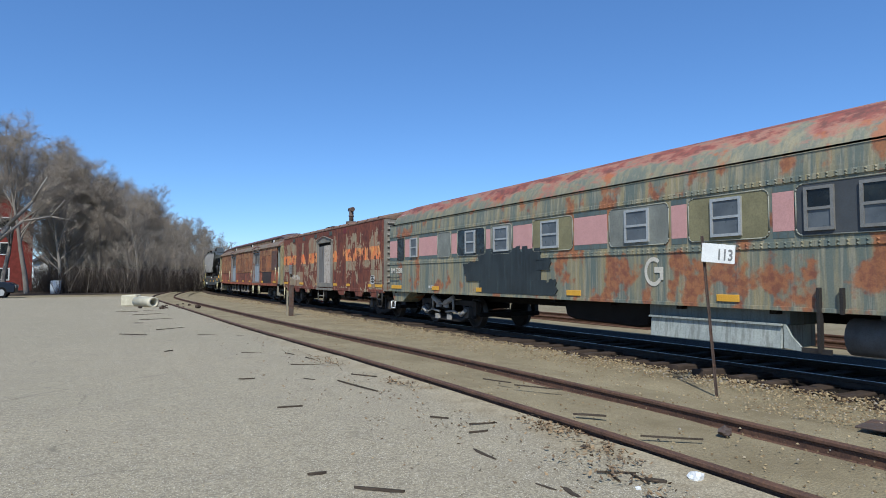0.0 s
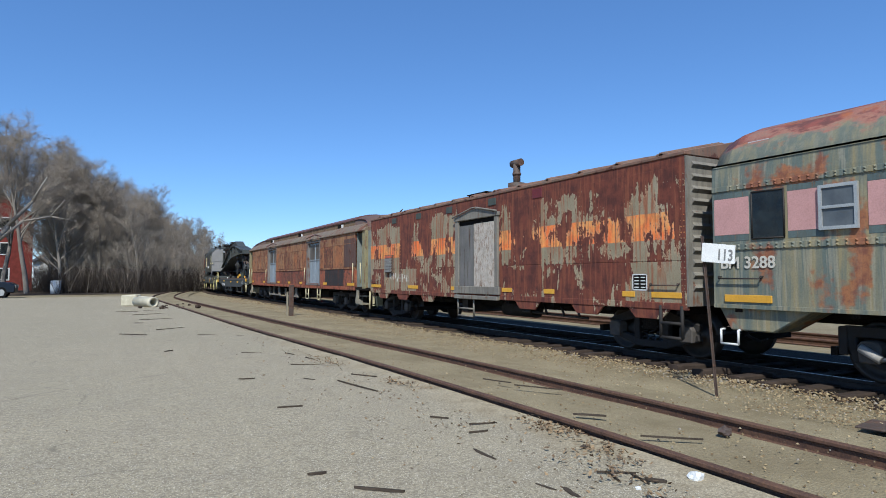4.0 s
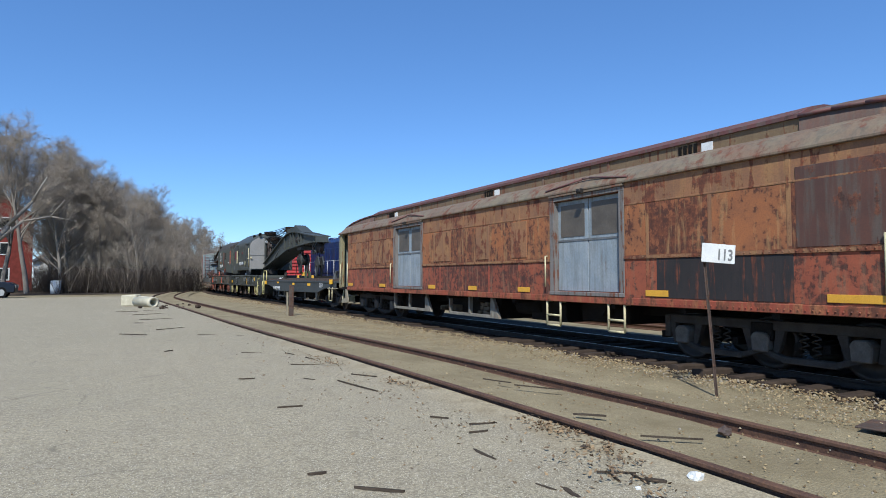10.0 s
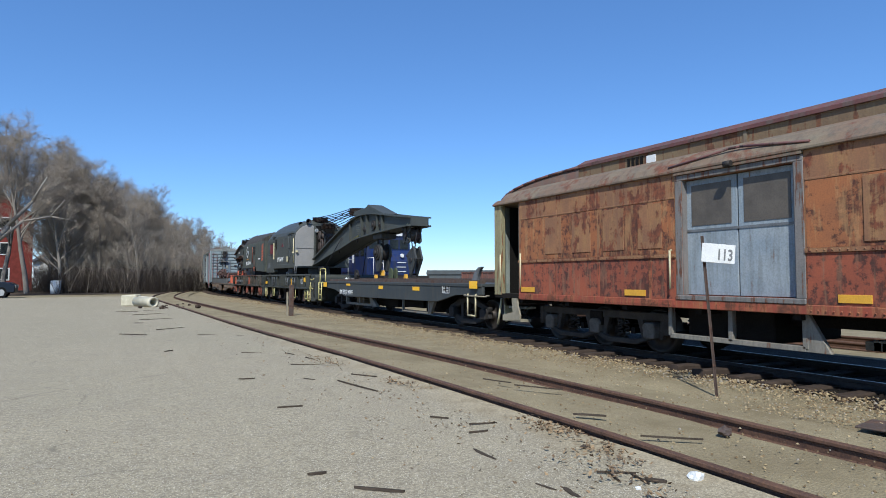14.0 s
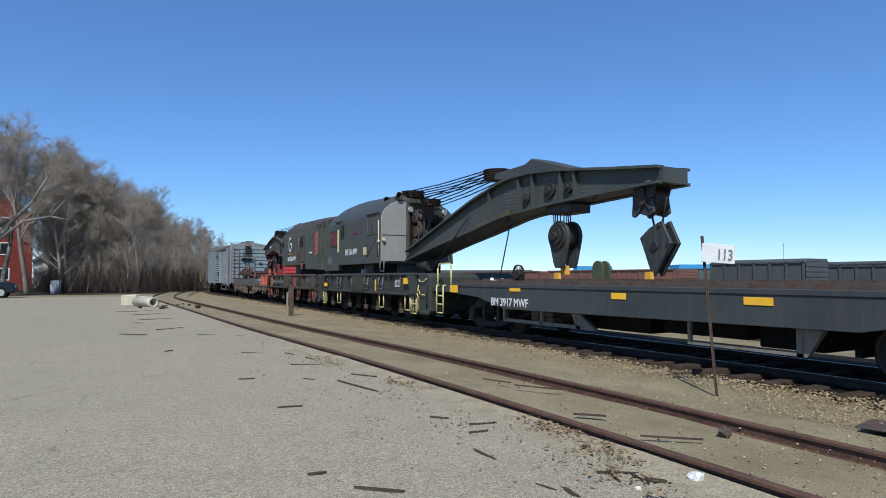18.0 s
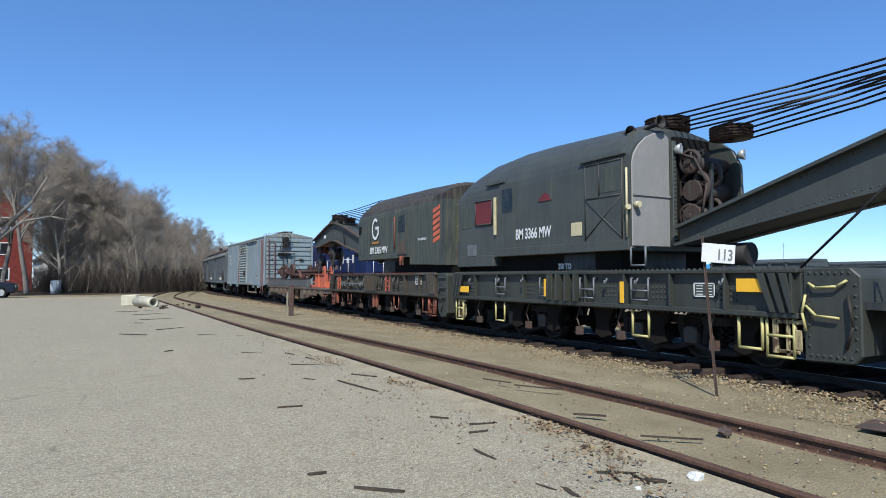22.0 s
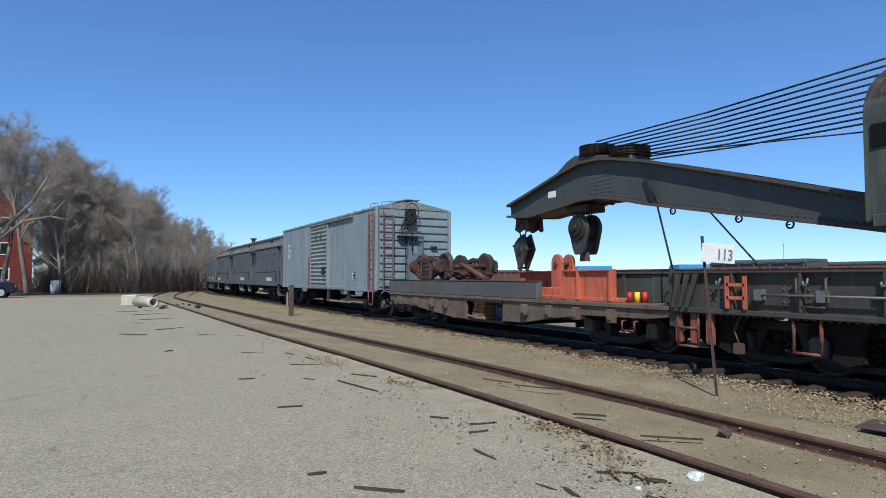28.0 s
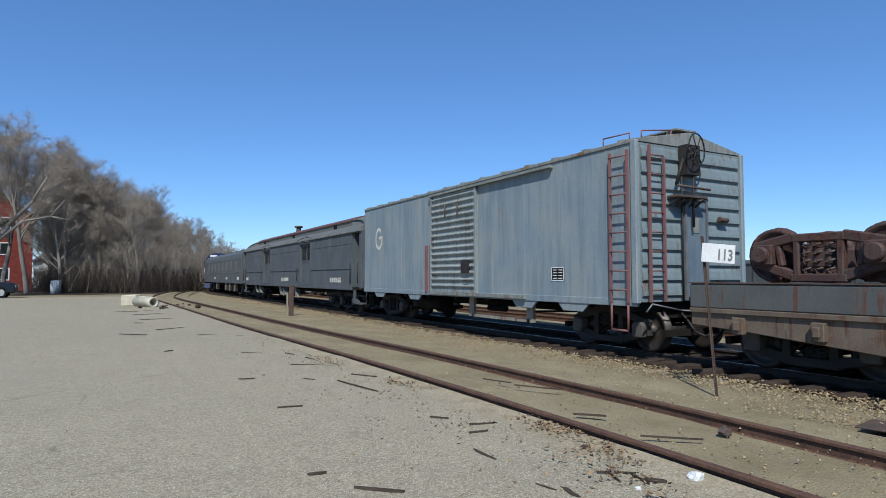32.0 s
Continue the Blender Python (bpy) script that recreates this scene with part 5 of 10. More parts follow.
    # louvre, strips, chimney
    lv = Mesh().box(-W - 0.06, -W, y(32.33), y(31.72), 1.58, 2.2)
    l = part("louvre", lv, "rust", car)
    for i in range(6):
        part("slat", Mesh().prism([(-W - 0.1, 1.62 + i * 0.095), (-W - 0.05, 1.68 + i * 0.095), (-W - 0.05, 1.71 + i * 0.095), (-W - 0.095, 1.7 + i * 0.095), (-W - 0.1, 1.69 + i * 0.095)], y(32.28), y(31.77)), "louvre_grey" if i < 5 else "orange", l)
    for u0, u1 in ((33.68, 32.8), (30.55, 29.85), (27.74, 27.5), (23.56, 23.2), (21.2, 20.9), (20.5, 19.85), (25.2, 24.8)):
        panel("reflective_strip", car, "yellow", y(u0), y(u1), 1.08, 1.18, -W, 0.02, "yellow reflective strip")
    m = Mesh()
    px, py = -0.4, y(26.12)
    m.rod((px, py, 3.7), (px, py, 3.98), 0.24, 14)
    m.rod((px, py, 3.9), (px, py, 4.5), 0.1, 14)
    m.rod((px, py + 0.2, 4.53), (px, py - 0.2, 4.53), 0.1, 14)
    m.rod((px, py, 4.2), (px, py, 4.26), 0.12, 14)
    part("chimney", m, "rust", car, "rusty stove pipe with a tee top")
    m = Mesh().box(-1.15, -0.75, y(27.5), y(26.5), 3.745, 3.77)
    for u in (27.4, 27.0, 26.6):
        m.box(-1.12, -0.8, y(u) - 0.03, y(u) + 0.03, 3.62, 3.75)
    part("running_board", m, "under", car)
    m = Mesh().rod((-1.2, y(31.9), 3.5), (-1.2, y(31.9), 3.74), 0.02).rod((-1.2, y(31.9), 3.72), (-1.2, y(31.7), 3.78), 0.02)
    part("roof_hook", m, "rust", car)
    # illegible old lettering, and a stencil panel
    rl = random.Random(12)
    for i in range(11):
        h0 = 1.3 + rl.choice((0, 0, 0.06, 0.1))
        yy = y(32.0) - i * 0.14
        panel("worn_lettering", car, "mark_worn", yy, yy - rl.uniform(0.03, 0.07), h0, min(1.58, h0 + rl.uniform(0.1, 0.28)), -W, 0.009)
    stencil(car, y(20.95), y(20.6), 1.2, 1.5)
    bar_loop(car, "grab_iron", -W - 0.06, y(33.62), y(33.0), 1.3, 1.33, "rust", 0.014, 0.06)
    bar_loop(car, "grab_iron", -W - 0.06, y(20.5), y(19.9), 1.3, 1.33, "rust", 0.014, 0.06)
    bar_loop(car, "corner_steps", -W - 0.01, y(33.68), y(33.33), 0.45, 0.95, "under", 0.02, 0.1)
    bar_loop(car, "corner_steps", -W - 0.01, y(20.3), y(19.85), 0.4, 0.95, "truck", 0.03, 0.1, (0.65,))
    # ends: ribbed steel and grey corner posts
    for s, e in ((-1, e0), (1, e1)):
        m = Mesh().box(-W - 0.004, W, min(e, e + 0.03 * s), max(e, e + 0.03 * s), 0.95, 3.5)
        end = part("car_end", m, "grey_frame", car, "ribbed grey car end")
        m = Mesh()
        for i in range(11):
            z = 1.2 + i * 0.21
            m.prism([(e + 0.03 * s, z), (e + 0.08 * s, z + 0.06), (e + 0.03 * s, z + 0.12)], -W + 0.12, W - 0.12, axis="x")
        parts("end_rib", m, "grey_frame", end)
    underframe(car, e0 + 0.2, e1 - 0.2, 0.75)
    m = Mesh()
    m.box(-1.0, 1.0, y(28.0), y(27.7), 0.45, 0.8)
    m.rod((-0.6, y(26.3), 0.62), (-0.6, y(25.0), 0.62), 0.2, 12)
    for u in (24.6, 24.0, 23.4, 22.9):
        m.rod((-1.2, y(u), 0.85), (-1.25, y(u) - 0.2, 0.6), 0.03)
    m.rod((-1.2, y(24.8), 0.62), (-1.2, y(22.5), 0.58), 0.03)
    parts("brake_gear", m, "iron", car)
    for v in (5.75, -5.65):
        truck(car, v)
    coupler(car, e0, -1)
    coupler(car, e1, 1)


def stencil(car, y0, y1, z0, z1, x=-W, box="black"):
    """A framed stencil panel with unreadable marks."""
    a, b = sorted((y0, y1))
    s = part("stencil_panel", Mesh().box(x - 0.008, x, a, b, z0, z1), box, car, "dark stencil panel with white border")
    m = Mesh()
    t = 0.02
    for q in ((a, a + t, z0, z1), (b - t, b, z0, z1), (a, b, z0, z0 + t), (a, b, z1 - t, z1)):
        m.box(x - 0.012, x - 0.008, *q)
    h, w = z1 - z0, b - a
    for i in range(2):
        for j in range(4):
            m.box(x - 0.012, x - 0.008, a + w * (0.12 + 0.44 * i), a + w * (0.42 + 0.44 * i), z0 + h * (0.16 + 0.2 * j), z0 + h * (0.22 + 0.2 * j))
    part("stencil_marks", m, "white", s)


def _clear(p, q, holes, pad):
    """The stretches of p to q that lie outside the holes."""
    out = [(p, q)]
    for a, b in holes:
        out = [s for c, d in out for s in ((c, min(d, a - pad)), (max(c, b + pad), d)) if s[1] - s[0] > 0.1]
    return out


def clerestory_car(name, label, mid, half, hw, mats, u_doors, vest=True, dark=False):
    """A heavyweight baggage car: clerestory roof, pairs of doors, six-wheel trucks, open end platforms."""
    car = rail_car(name, label, "railway car", mid, hw)
    body, roof, door = mats
    v0 = half - 1.05          # the closed body ends here, then the vestibule
    m = Mesh()
    for p, q in _clear(-v0, v0, [sorted(t) for t in u_doors], 0.0):
        m.box(-W, W, p, q, 1.0, 3.24)
    for a, b in [sorted(t) for t in u_doors]:
        m.box(-W + 0.16, W, a, b, 1.14, 3.08)
        m.box(-W, W, a, b, 1.0, 1.14)
        m.box(-W, W, a, b, 3.08, 3.24)
    parts("body_section", m, body, car)
    stops = [-v0] + [q for d in sorted(sorted(d) for d in u_doors) for q in (d[0] - 0.14, d[1] + 0.14)] + [v0]
    for p, q in zip(stops[::2], stops[1::2]):
        part("belt_rail", Mesh().box(-W - 0.03, -W, p, q, 1.78, 1.84), body, car)
    part("side_sill", Mesh().box(-W - 0.02, -W + 0.05, -v0, v0, 0.92, 1.06), body, car, bevel=0.01)
    lower = [(-W - 0.06, 3.22), (W + 0.06, 3.22), (W + 0.06, 3.26), (1.49, 3.38), (1.34, 3.51), (1.12, 3.6), (0.86, 3.64), (-0.86, 3.64), (-1.12, 3.6), (-1.34, 3.51), (-1.49, 3.38), (-W - 0.06, 3.26)]
    part("lower_roof", Mesh().prism(lower, -half + 0.3, half - 0.3, smooth=False), roof, car, "lower deck of the clerestory roof", 0.01)
    part("clerestory_wall", Mesh().box(-0.955, 0.955, -half + 1.6, half - 1.6, 3.5, 3.86), "clerestory" if not dark else roof, car)
    m = Mesh()
    top = [(-1.0, 3.84), (1.0, 3.84), (1.0, 3.9), (0.75, 4.03), (0.4, 4.11), (0, 4.14), (-0.4, 4.11), (-0.75, 4.03), (-1.0, 3.9)]
    m.prism(top, -half + 2.5, half - 2.5)
    part("upper_roof", m, "roof_edge", car, "dark red upper roof of the clerestory")
    # rounded hoods down to both ends
    for s in (-1, 1):
        m = Mesh()
        rings = []
        edge = []
        for i in range(9):
            a = i / 8 * math.pi / 2
            yy = s * (half - 2.55 + 2.5 * math.sin(a))
            zz = 3.34 + 0.62 * math.cos(a) ** 0.85
            wd = 0.98 + 0.36 * math.sin(a) ** 2
            rings.append([(-wd, yy, 3.3), (-wd, yy, zz - 0.09), (-wd * 0.6, yy, zz + 0.06), (0, yy, zz + 0.13), (wd * 0.6, yy, zz + 0.06), (wd, yy, zz - 0.09), (wd, yy, 3.3)])
            edge.append((-wd - 0.01, yy, zz - 0.1))
        vs = [p for r in rings for p in r]
        m.add(vs, [(i * 7 + j, i * 7 + j + 1, (i + 1) * 7 + j + 1, (i + 1) * 7 + j) for i in range(8) for j in range(6)], None, True)
        hd = part("roof_hood", m, "roof_hood" if not dark else roof, car, "rounded end of the clerestory roof")
        part("hood_edge", Mesh().path(edge, 0.03, 6), "roof_edge" if not dark else roof, hd)
        m = Mesh()
        k = s * (half - 0.35)
        m.prism([(-W - 0.06, 3.22), (W + 0.06, 3.22), (W + 0.06, 3.26), (1.45, 3.36), (1.1, 3.44), (-1.1, 3.44), (-1.45, 3.36), (-W - 0.06, 3.26)], min(k, s * half), max(k, s * half))
        part("end_eave", m, roof, car, bevel=0.01)
    # clerestory lights
    for i in range(9):
        yy = -half + 2.2 + i * (2 * half - 4.4) / 8
        if i % 3 == 1:
            m = Mesh()
            for j in range(4):
                m.box(-0.985, -0.955, yy + j * 0.11, yy + j * 0.11 + 0.05, 3.58, 3.8)
            parts("vent_slat", m, "black", car)
        if i % 3 == 1 and not dark:
            part("clerestory_light", Mesh().box(-0.975, -0.955, yy - 0.32, yy - 0.1, 3.58, 3.78), "white", car, "white clerestory pane")
        if i % 3 != 1:
            part("clerestory_batten", Mesh().box(-0.972, -0.955, yy - 0.03, yy + 0.03, 3.52, 3.84), roof, car)
    for s in (-1, 1):
        e = s * half
        i0 = s * v0
        # corner posts of the vestibule, its step, and black sheets painting its inner shade
        m = Mesh()
        m.box(-W, -W + 0.14, min(e, e - 0.3 * s), max(e, e - 0.3 * s), 1.0, 3.24)
        m.box(W - 0.14, W, min(e, e - 0.42 * s), max(e, e - 0.42 * s), 1.0, 3.24)
        parts("vestibule_post", m, "vestibule" if not dark else body, car, "streaked cream-green corner post", 0.015)
        for p, q in ((-W + 0.14, -1.1), (1.1, W - 0.14)):
            part("end_sheet", Mesh().box(p, q, min(e, e - 0.08 * s), max(e, e - 0.08 * s), 1.0, 3.24), "vest_grey" if not dark else body, car, "dull grey-green end sheet", 0.006)
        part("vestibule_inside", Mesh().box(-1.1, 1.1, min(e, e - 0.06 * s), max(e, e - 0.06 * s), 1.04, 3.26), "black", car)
        part("vestibule_floor", Mesh().box(-W + 0.02, W - 0.02, min(i0, e), max(i0, e), 0.94, 1.04), "under", car)
        part("vestibule_door", Mesh().box(-W + 0.06, -1.08, min(i0 + 0.04 * s, i0 + 0.09 * s), max(i0 + 0.04 * s, i0 + 0.09 * s), 1.06, 3.2), "vest_grey" if not dark else body, car, "end door folded back")
        # bulkhead coloured black so that the vestibule reads as unlit
        m = Mesh()
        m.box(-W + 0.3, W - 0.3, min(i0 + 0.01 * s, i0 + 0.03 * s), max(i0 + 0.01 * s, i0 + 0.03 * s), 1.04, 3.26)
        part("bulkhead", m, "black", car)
        m = Mesh()
        m.prism([(i0 + 0.12 * s, 0.96), (i0 + 0.1 * s, 0.76), (i0, 0.54), (i0 + 0.02 * s, 0.42), (i0 + 0.72 * s, 0.38), (i0 + 0.72 * s, 0.52), (i0 + 0.3 * s, 0.6), (i0 + 0.34 * s, 0.96)], -W + 0.02, -W + 0.06, axis="x")
        m.box(-W + 0.05, -W + 0.35, min(i0, i0 + 0.72 * s), max(i0, i0 + 0.72 * s), 0.38, 0.44)
        m.box(-W + 0.2, -W + 0.5, min(i0, i0 + 0.72 * s), max(i0, i0 + 0.72 * s), 0.68, 0.73)
        part("steps", m, "cream_dirty" if not dark else body, car, "dented steel steps")
        m = Mesh()
        m.path([(-W - 0.05, i0 - 0.12 * s, 1.2), (-W - 0.05, i0 - 0.12 * s, 2.0)], 0.02)
        m.path([(-W - 0.05, e - 0.34 * s, 1.2), (-W - 0.05, e - 0.34 * s, 2.0)], 0.02)
        parts("handrail", m, "cream" if not dark else "iron", car)
        part("buffer_beam", Mesh().box(-1.2, 1.2, min(e, e + 0.1 * s), max(e, e + 0.1 * s), 0.72, 1.02), "rust", car, bevel=0.01)
        m = Mesh().box(-1.2, -0.8, min(e, e + 0.05 * s), max(e, e + 0.05 * s), 0.35, 0.98).rod((-1.3, e, 0.9), (-1.35, e + 0.1 * s, 0.25), 0.03).rod((-1.1, e, 0.95), (-1.05, e + 0.15 * s, 0.3), 0.03)
        part("end_bracket", m, "cream" if not dark else "iron", car)
        coupler(car, e, s)
    # doors
    for a, b in u_doors:
        a, b = sorted((a, b))
        f = Mesh()
        x = -W - 0.014
        f.box(x, -W, a - 0.14, a, 1.14, 3.08)
        f.box(x, -W, b, b + 0.14, 1.14, 3.08)
        f.box(x, -W, a - 0.14, b + 0.14, 3.08, 3.17)
        f.box(x - 0.02, -W, a - 0.14, b + 0.14, 1.06, 1.14)
        fr = thing_part("doorway", car, f, "bag_frame" if not dark else body, "")
        for p, q in ((a, a + 0.012), (b - 0.012, b)):
            part("jamb", Mesh().box(-W, -W + 0.16, p, q, 1.145, 3.075), "bag_frame" if not dark else body, fr)
        c = (a + b) / 2
        hood = Mesh().path([(-W - 0.02, a - 0.25, 3.33), (-W + 0.06, c - 0.1, 3.47), (-W + 0.06, c + 0.1, 3.47), (-W - 0.02, b + 0.25, 3.33)], 0.022, 5)
        part("door_header", Mesh().box(-W - 0.05, -W, a - 0.14, b + 0.14, 3.175, 3.215), roof, fr)
        part("door_hood", hood, "roof_edge" if not dark else roof, car, "peaked drip strip")
        c = (a + b) / 2
        for p, q in ((a, c - 0.012), (c + 0.012, b)):
            d = part("side_door", Mesh().box(-W + 0.11, -W + 0.155, p, q, 1.15, 3.07), door, fr, "", 0.006)
        for p, q in ((a, c), (c, b)):
            part("door_light", Mesh().box(-W + 0.1, -W + 0.11, p + 0.11, q - 0.11, 2.3, 2.98), "door_light" if not dark else "glass", fr)
        part("door_rail", Mesh().box(-W + 0.098, -W + 0.112, a + 0.01, b - 0.01, 2.2, 2.24), "frame_grey" if not dark else door, fr)
        m = Mesh().rod((-W - 0.12, c - 0.06, 3.2), (-W - 0.12, c + 0.06, 3.2), 0.05, 8)
        part("door_lamp", m, "iron", car)
        bar_loop(car, "grab_iron", -W - 0.09, b + 0.2, b + 0.2 + 0.001, 1.25, 1.9, "cream" if not dark else "iron", 0.018, 0.05)
    n = int(2 * v0 / 1.3)
    for i in range(n + 1):
        yy = -v0 + 0.06 + i * (2 * v0 - 0.12) / n
        if all(not (a - 0.3 < yy < b + 0.3) for a, b in [sorted(d) for d in u_doors]):
            panel("panel_seam", car, body, yy - 0.035, yy + 0.035, 1.06, 1.78, -W, 0.008)
            panel("panel_seam", car, body, yy - 0.035, yy + 0.035, 1.84, 3.26, -W, 0.008)
    if not dark:
        sheets = [-v0 + 0.06 + i * (2 * v0 - 0.12) / n for i in range(n + 1)]
        for p, q in zip(sheets, sheets[1:]):
            for c, d in _clear(p + 0.04, q - 0.04, [sorted(t) for t in u_doors], 0.16):
                for lo, hi in ((1.065, 1.775), (1.845, 2.78)):
                    panel("side_sheet", car, "bag_sheet_low" if hi < 1.8 else "bag_sheet", c, d, lo, hi, -W, 0.005, bevel=0.0)
    for p, q in _clear(-v0 + 0.04, v0 - 0.04, [sorted(t) for t in u_doors], 0.16):
        panel("upper_seam", car, body, p, q, 2.79, 2.82, -W, 0.012)
    riv = Mesh()
    for z in (1.81, 0.98):
        for i in range(int(2 * v0 / 0.1)):
            yy = -v0 + 0.05 + i * 0.1
            if any(min(d) - 0.16 < yy < max(d) + 0.16 for d in u_doors):
                continue
            riv.add([(-W - 0.03, yy - 0.012, z - 0.012), (-W - 0.03, yy + 0.012, z - 0.012), (-W - 0.03, yy + 0.012, z + 0.012), (-W - 0.03, yy - 0.012, z + 0.012), (-W - 0.045, yy, z)], [(0, 1, 4), (1, 2, 4), (2, 3, 4), (3, 0, 4)])
    tagged(part("rivets", riv, body, car), kind="stuff")
    underframe(car, -v0, v0, 0.78)
    for v in (hw, -hw):
        truck(car, v, 2.9, 3, "truck" if dark else "truck_dusty", "truck_light" if dark else "truck_pale")
    return car


def baggage_car():
    mid = 45.27
    y = lambda u: u - mid
    car = clerestory_car("baggage_car", "rust-brown clerestory baggage car with pale blue double doors", mid, 10.88, 7.72, ("bag_rust", "bag_roof", "blue_door"), ((y(42.02), y(40.1)), (y(50.42), y(48.5))))
    panel("overpainted_patch", car, "bag_smear", y(39.2), y(36.75), 1.08, 1.77, -W, 0.011, "dark overpainted patch")
    panel("bare_patch", car, "bag_patch", y(36.7), y(35.35), 1.86, 3.0, -W, 0.011, "patch of dark bare rust")
    for u0, u1 in ((47.6, 46.6), (45.2, 44.6), (43.6, 43.0)):
        panel("blanked_window", car, "bag_rust", y(u0), y(u1), 1.9, 2.75, -W, 0.02, "window blanked with plate")
    for u in (51.4, 52.3, 53.2, 54.1):
        panel("blanked_window", car, "bag_rust", y(u), y(u) - 0.55, 1.95, 2.75, -W, 0.018, "window blanked with plate")
    for u0, u1 in ((36.3, 35.5), (39.45, 38.95), (43.35, 42.9), (45.61, 45.21), (47.94, 47.53), (51.74, 51.24), (55.0, 54.5)):
        panel("reflective_strip", car, "yellow", y(u0), y(u1), 1.1, 1.21, -W, 0.022, "faded yellow reflective strip")
    for u0, u1 in ((42.3, 41.85), (40.42, 40.0)):
        bar_loop(car, "ladder", -W + 0.02, y(u0), y(u1), 0.4, 0.92, "cream", 0.024, 0.15, (0.62,))
    # cradles and boxes under the floor
    m = Mesh()
    for a, b in ((46.97, 44.78), (50.86, 48.5)):
        m.box(-1.35, -1.25, y(b), y(a), 0.38, 0.46)
        for u in (a, (a + b) / 2, b):
            m.box(-1.35, -1.25, y(u) - 0.04, y(u) + 0.04, 0.42, 1.0)
        m.prism([(y(b), 1.0), (y(b), 0.38), (y(b) - 0.35, 0.38)], -1.34, -1.26, axis="x")
    parts("underfloor_cradle", m, "grey_frame", car, "grey steel cradle under the floor", 0.006)
    random.seed(4)
    m = Mesh()
    for i in range(9):
        u, z = 45.0 + (i % 3) * 0.2 + random.uniform(-0.05, 0.05), 0.46 + (i // 3) * 0.11
        m.box(-1.25 + random.uniform(-0.06, 0.1), -0.97, y(u), y(u) + random.uniform(0.1, 0.17), z, z + random.uniform(0.07, 0.11))
    for i in range(8):
        m.box(-1.2, -0.8, y(46.9) + i * 0.1, y(46.9) + i * 0.1 + 0.2, 0.47, 0.55 + 0.1 * random.random())
    parts("timber_block", m, "wood", car, "old timber block", 0.01)
    m = Mesh()
    m.rod((-0.8, y(44.2), 0.72), (-0.8, y(43.2), 0.72), 0.2, 12)
    m.prism([(y(41.4), 0.92), (y(40.7), 0.92), (y(40.9), 0.66), (y(41.2), 0.66)], -1.2, -1.1, axis="x")
    parts("air_tank", m, "under", car)
    m = Mesh()
    for a, b, z in ((50.8, 49.2, 0.4), (47.6, 44.9, 0.34), (43.6, 42.3, 0.42), (41.8, 40.4, 0.5)):
        m.box(-0.95, 0.9, y(b), y(a), z, 0.95)
    parts("equipment_box", m, "under", car, "dark equipment box under the floor", 0.02)


def dark_baggage_car():
    mid = 131.2
    y = lambda u: u - mid
    car = clerestory_car("baggage_car", "dark grey clerestory baggage car with small door windows", mid, 11.8, 8.4, ("dark_car", "dark_roof", "dark_car"), ((y(128.1), y(126.3)), (y(136.5), y(134.7))), True, True)
    m = Mesh()
    m.rod((-0.6, y(131.7), 3.9), (-0.6, y(131.7), 4.3), 0.14, 12)
    m.rod((-0.6, y(131.7), 4.28), (-0.6, y(131.7), 4.36), 0.24, 12)
    m.rod((-0.6, y(131.7), 3.9), (-0.6, y(131.7), 4.0), 0.26, 12)
    part("chimney", m, "rust", car, "rusty capped stove pipe")
    for u, w in ((123.2, 1.5), (131.8, 1.6), (142.0, 1.0)):
        for i in range(6):
            panel("worn_lettering", car, "mark_worn", y(u) - i * w / 6, y(u) - (i + 0.6) * w / 6, 1.22, 1.42, -W, 0.01)
    m = Mesh()
    for u in (139.5, 138.4, 133.0, 132.2, 129.8):
        m.prism([(y(u), 1.0), (y(u) - 0.5, 0.45), (y(u) - 0.9, 0.45), (y(u) - 0.4, 1.0)], -1.4, -1.2, axis="x")
    parts("underfloor_box", m, "grey_frame", car)


def dark_coach():
    mid = 154.6
    y = lambda u: u - mid
    car = rail_car("passenger_car", "dark grey passenger car with a rounded roof", "railway car", mid, 8.0)
    e = 11.0
    prof = [(-W, 0.95), (W, 0.95), (W, 2.9), (1.45, 3.2), (1.1, 3.48), (0.5, 3.62), (-0.5, 3.62), (-1.1, 3.48), (-1.45, 3.2), (-W, 2.9)]
    part("body", Mesh().prism(prof, -e, e, smooth=False), "dark_car", car, bevel=0.03)
    part("belt_rail", Mesh().box(-W - 0.02, -W, -e, e, 1.8, 1.88), "dark_roof", car)
    for u in range(8):
        panel("window", car, "dark_roof", y(145.4) + u * 2.3, y(145.4) + u * 2.3 + 1.1, 1.95, 2.7, -W, 0.012)
    for u, w in ((144.6, 0.8), (150.0, 0.9), (157.0, 0.8)):
        for i in range(4):
            panel("worn_lettering", car, "mark_worn", y(u) + i * w / 4, y(u) + (i + 0.6) * w / 4, 1.25, 1.45, -W, 0.01)
    m = Mesh()
    for u in (147.0, 150.0, 153.0, 157.0):
        m.box(-0.3, 0.3, y(u), y(u) + 1.0, 3.58, 3.78)
    parts("roof_vent", m, "dark_roof", car)
    m = Mesh()
    for u in (146.5, 149.0, 151.0, 156.5):
        m.prism([(y(u), 1.0), (y(u) + 0.4, 0.35), (y(u) + 0.9, 0.35), (y(u) + 0.9, 1.0)], -1.42, -1.2, axis="x")
    parts("underfloor_box", m, "grey_frame", car)
    underframe(car, -e, e, 0.78)
    for v in (8, -8):
        truck(car, v, 2.5)
    coupler(car, -e, -1)


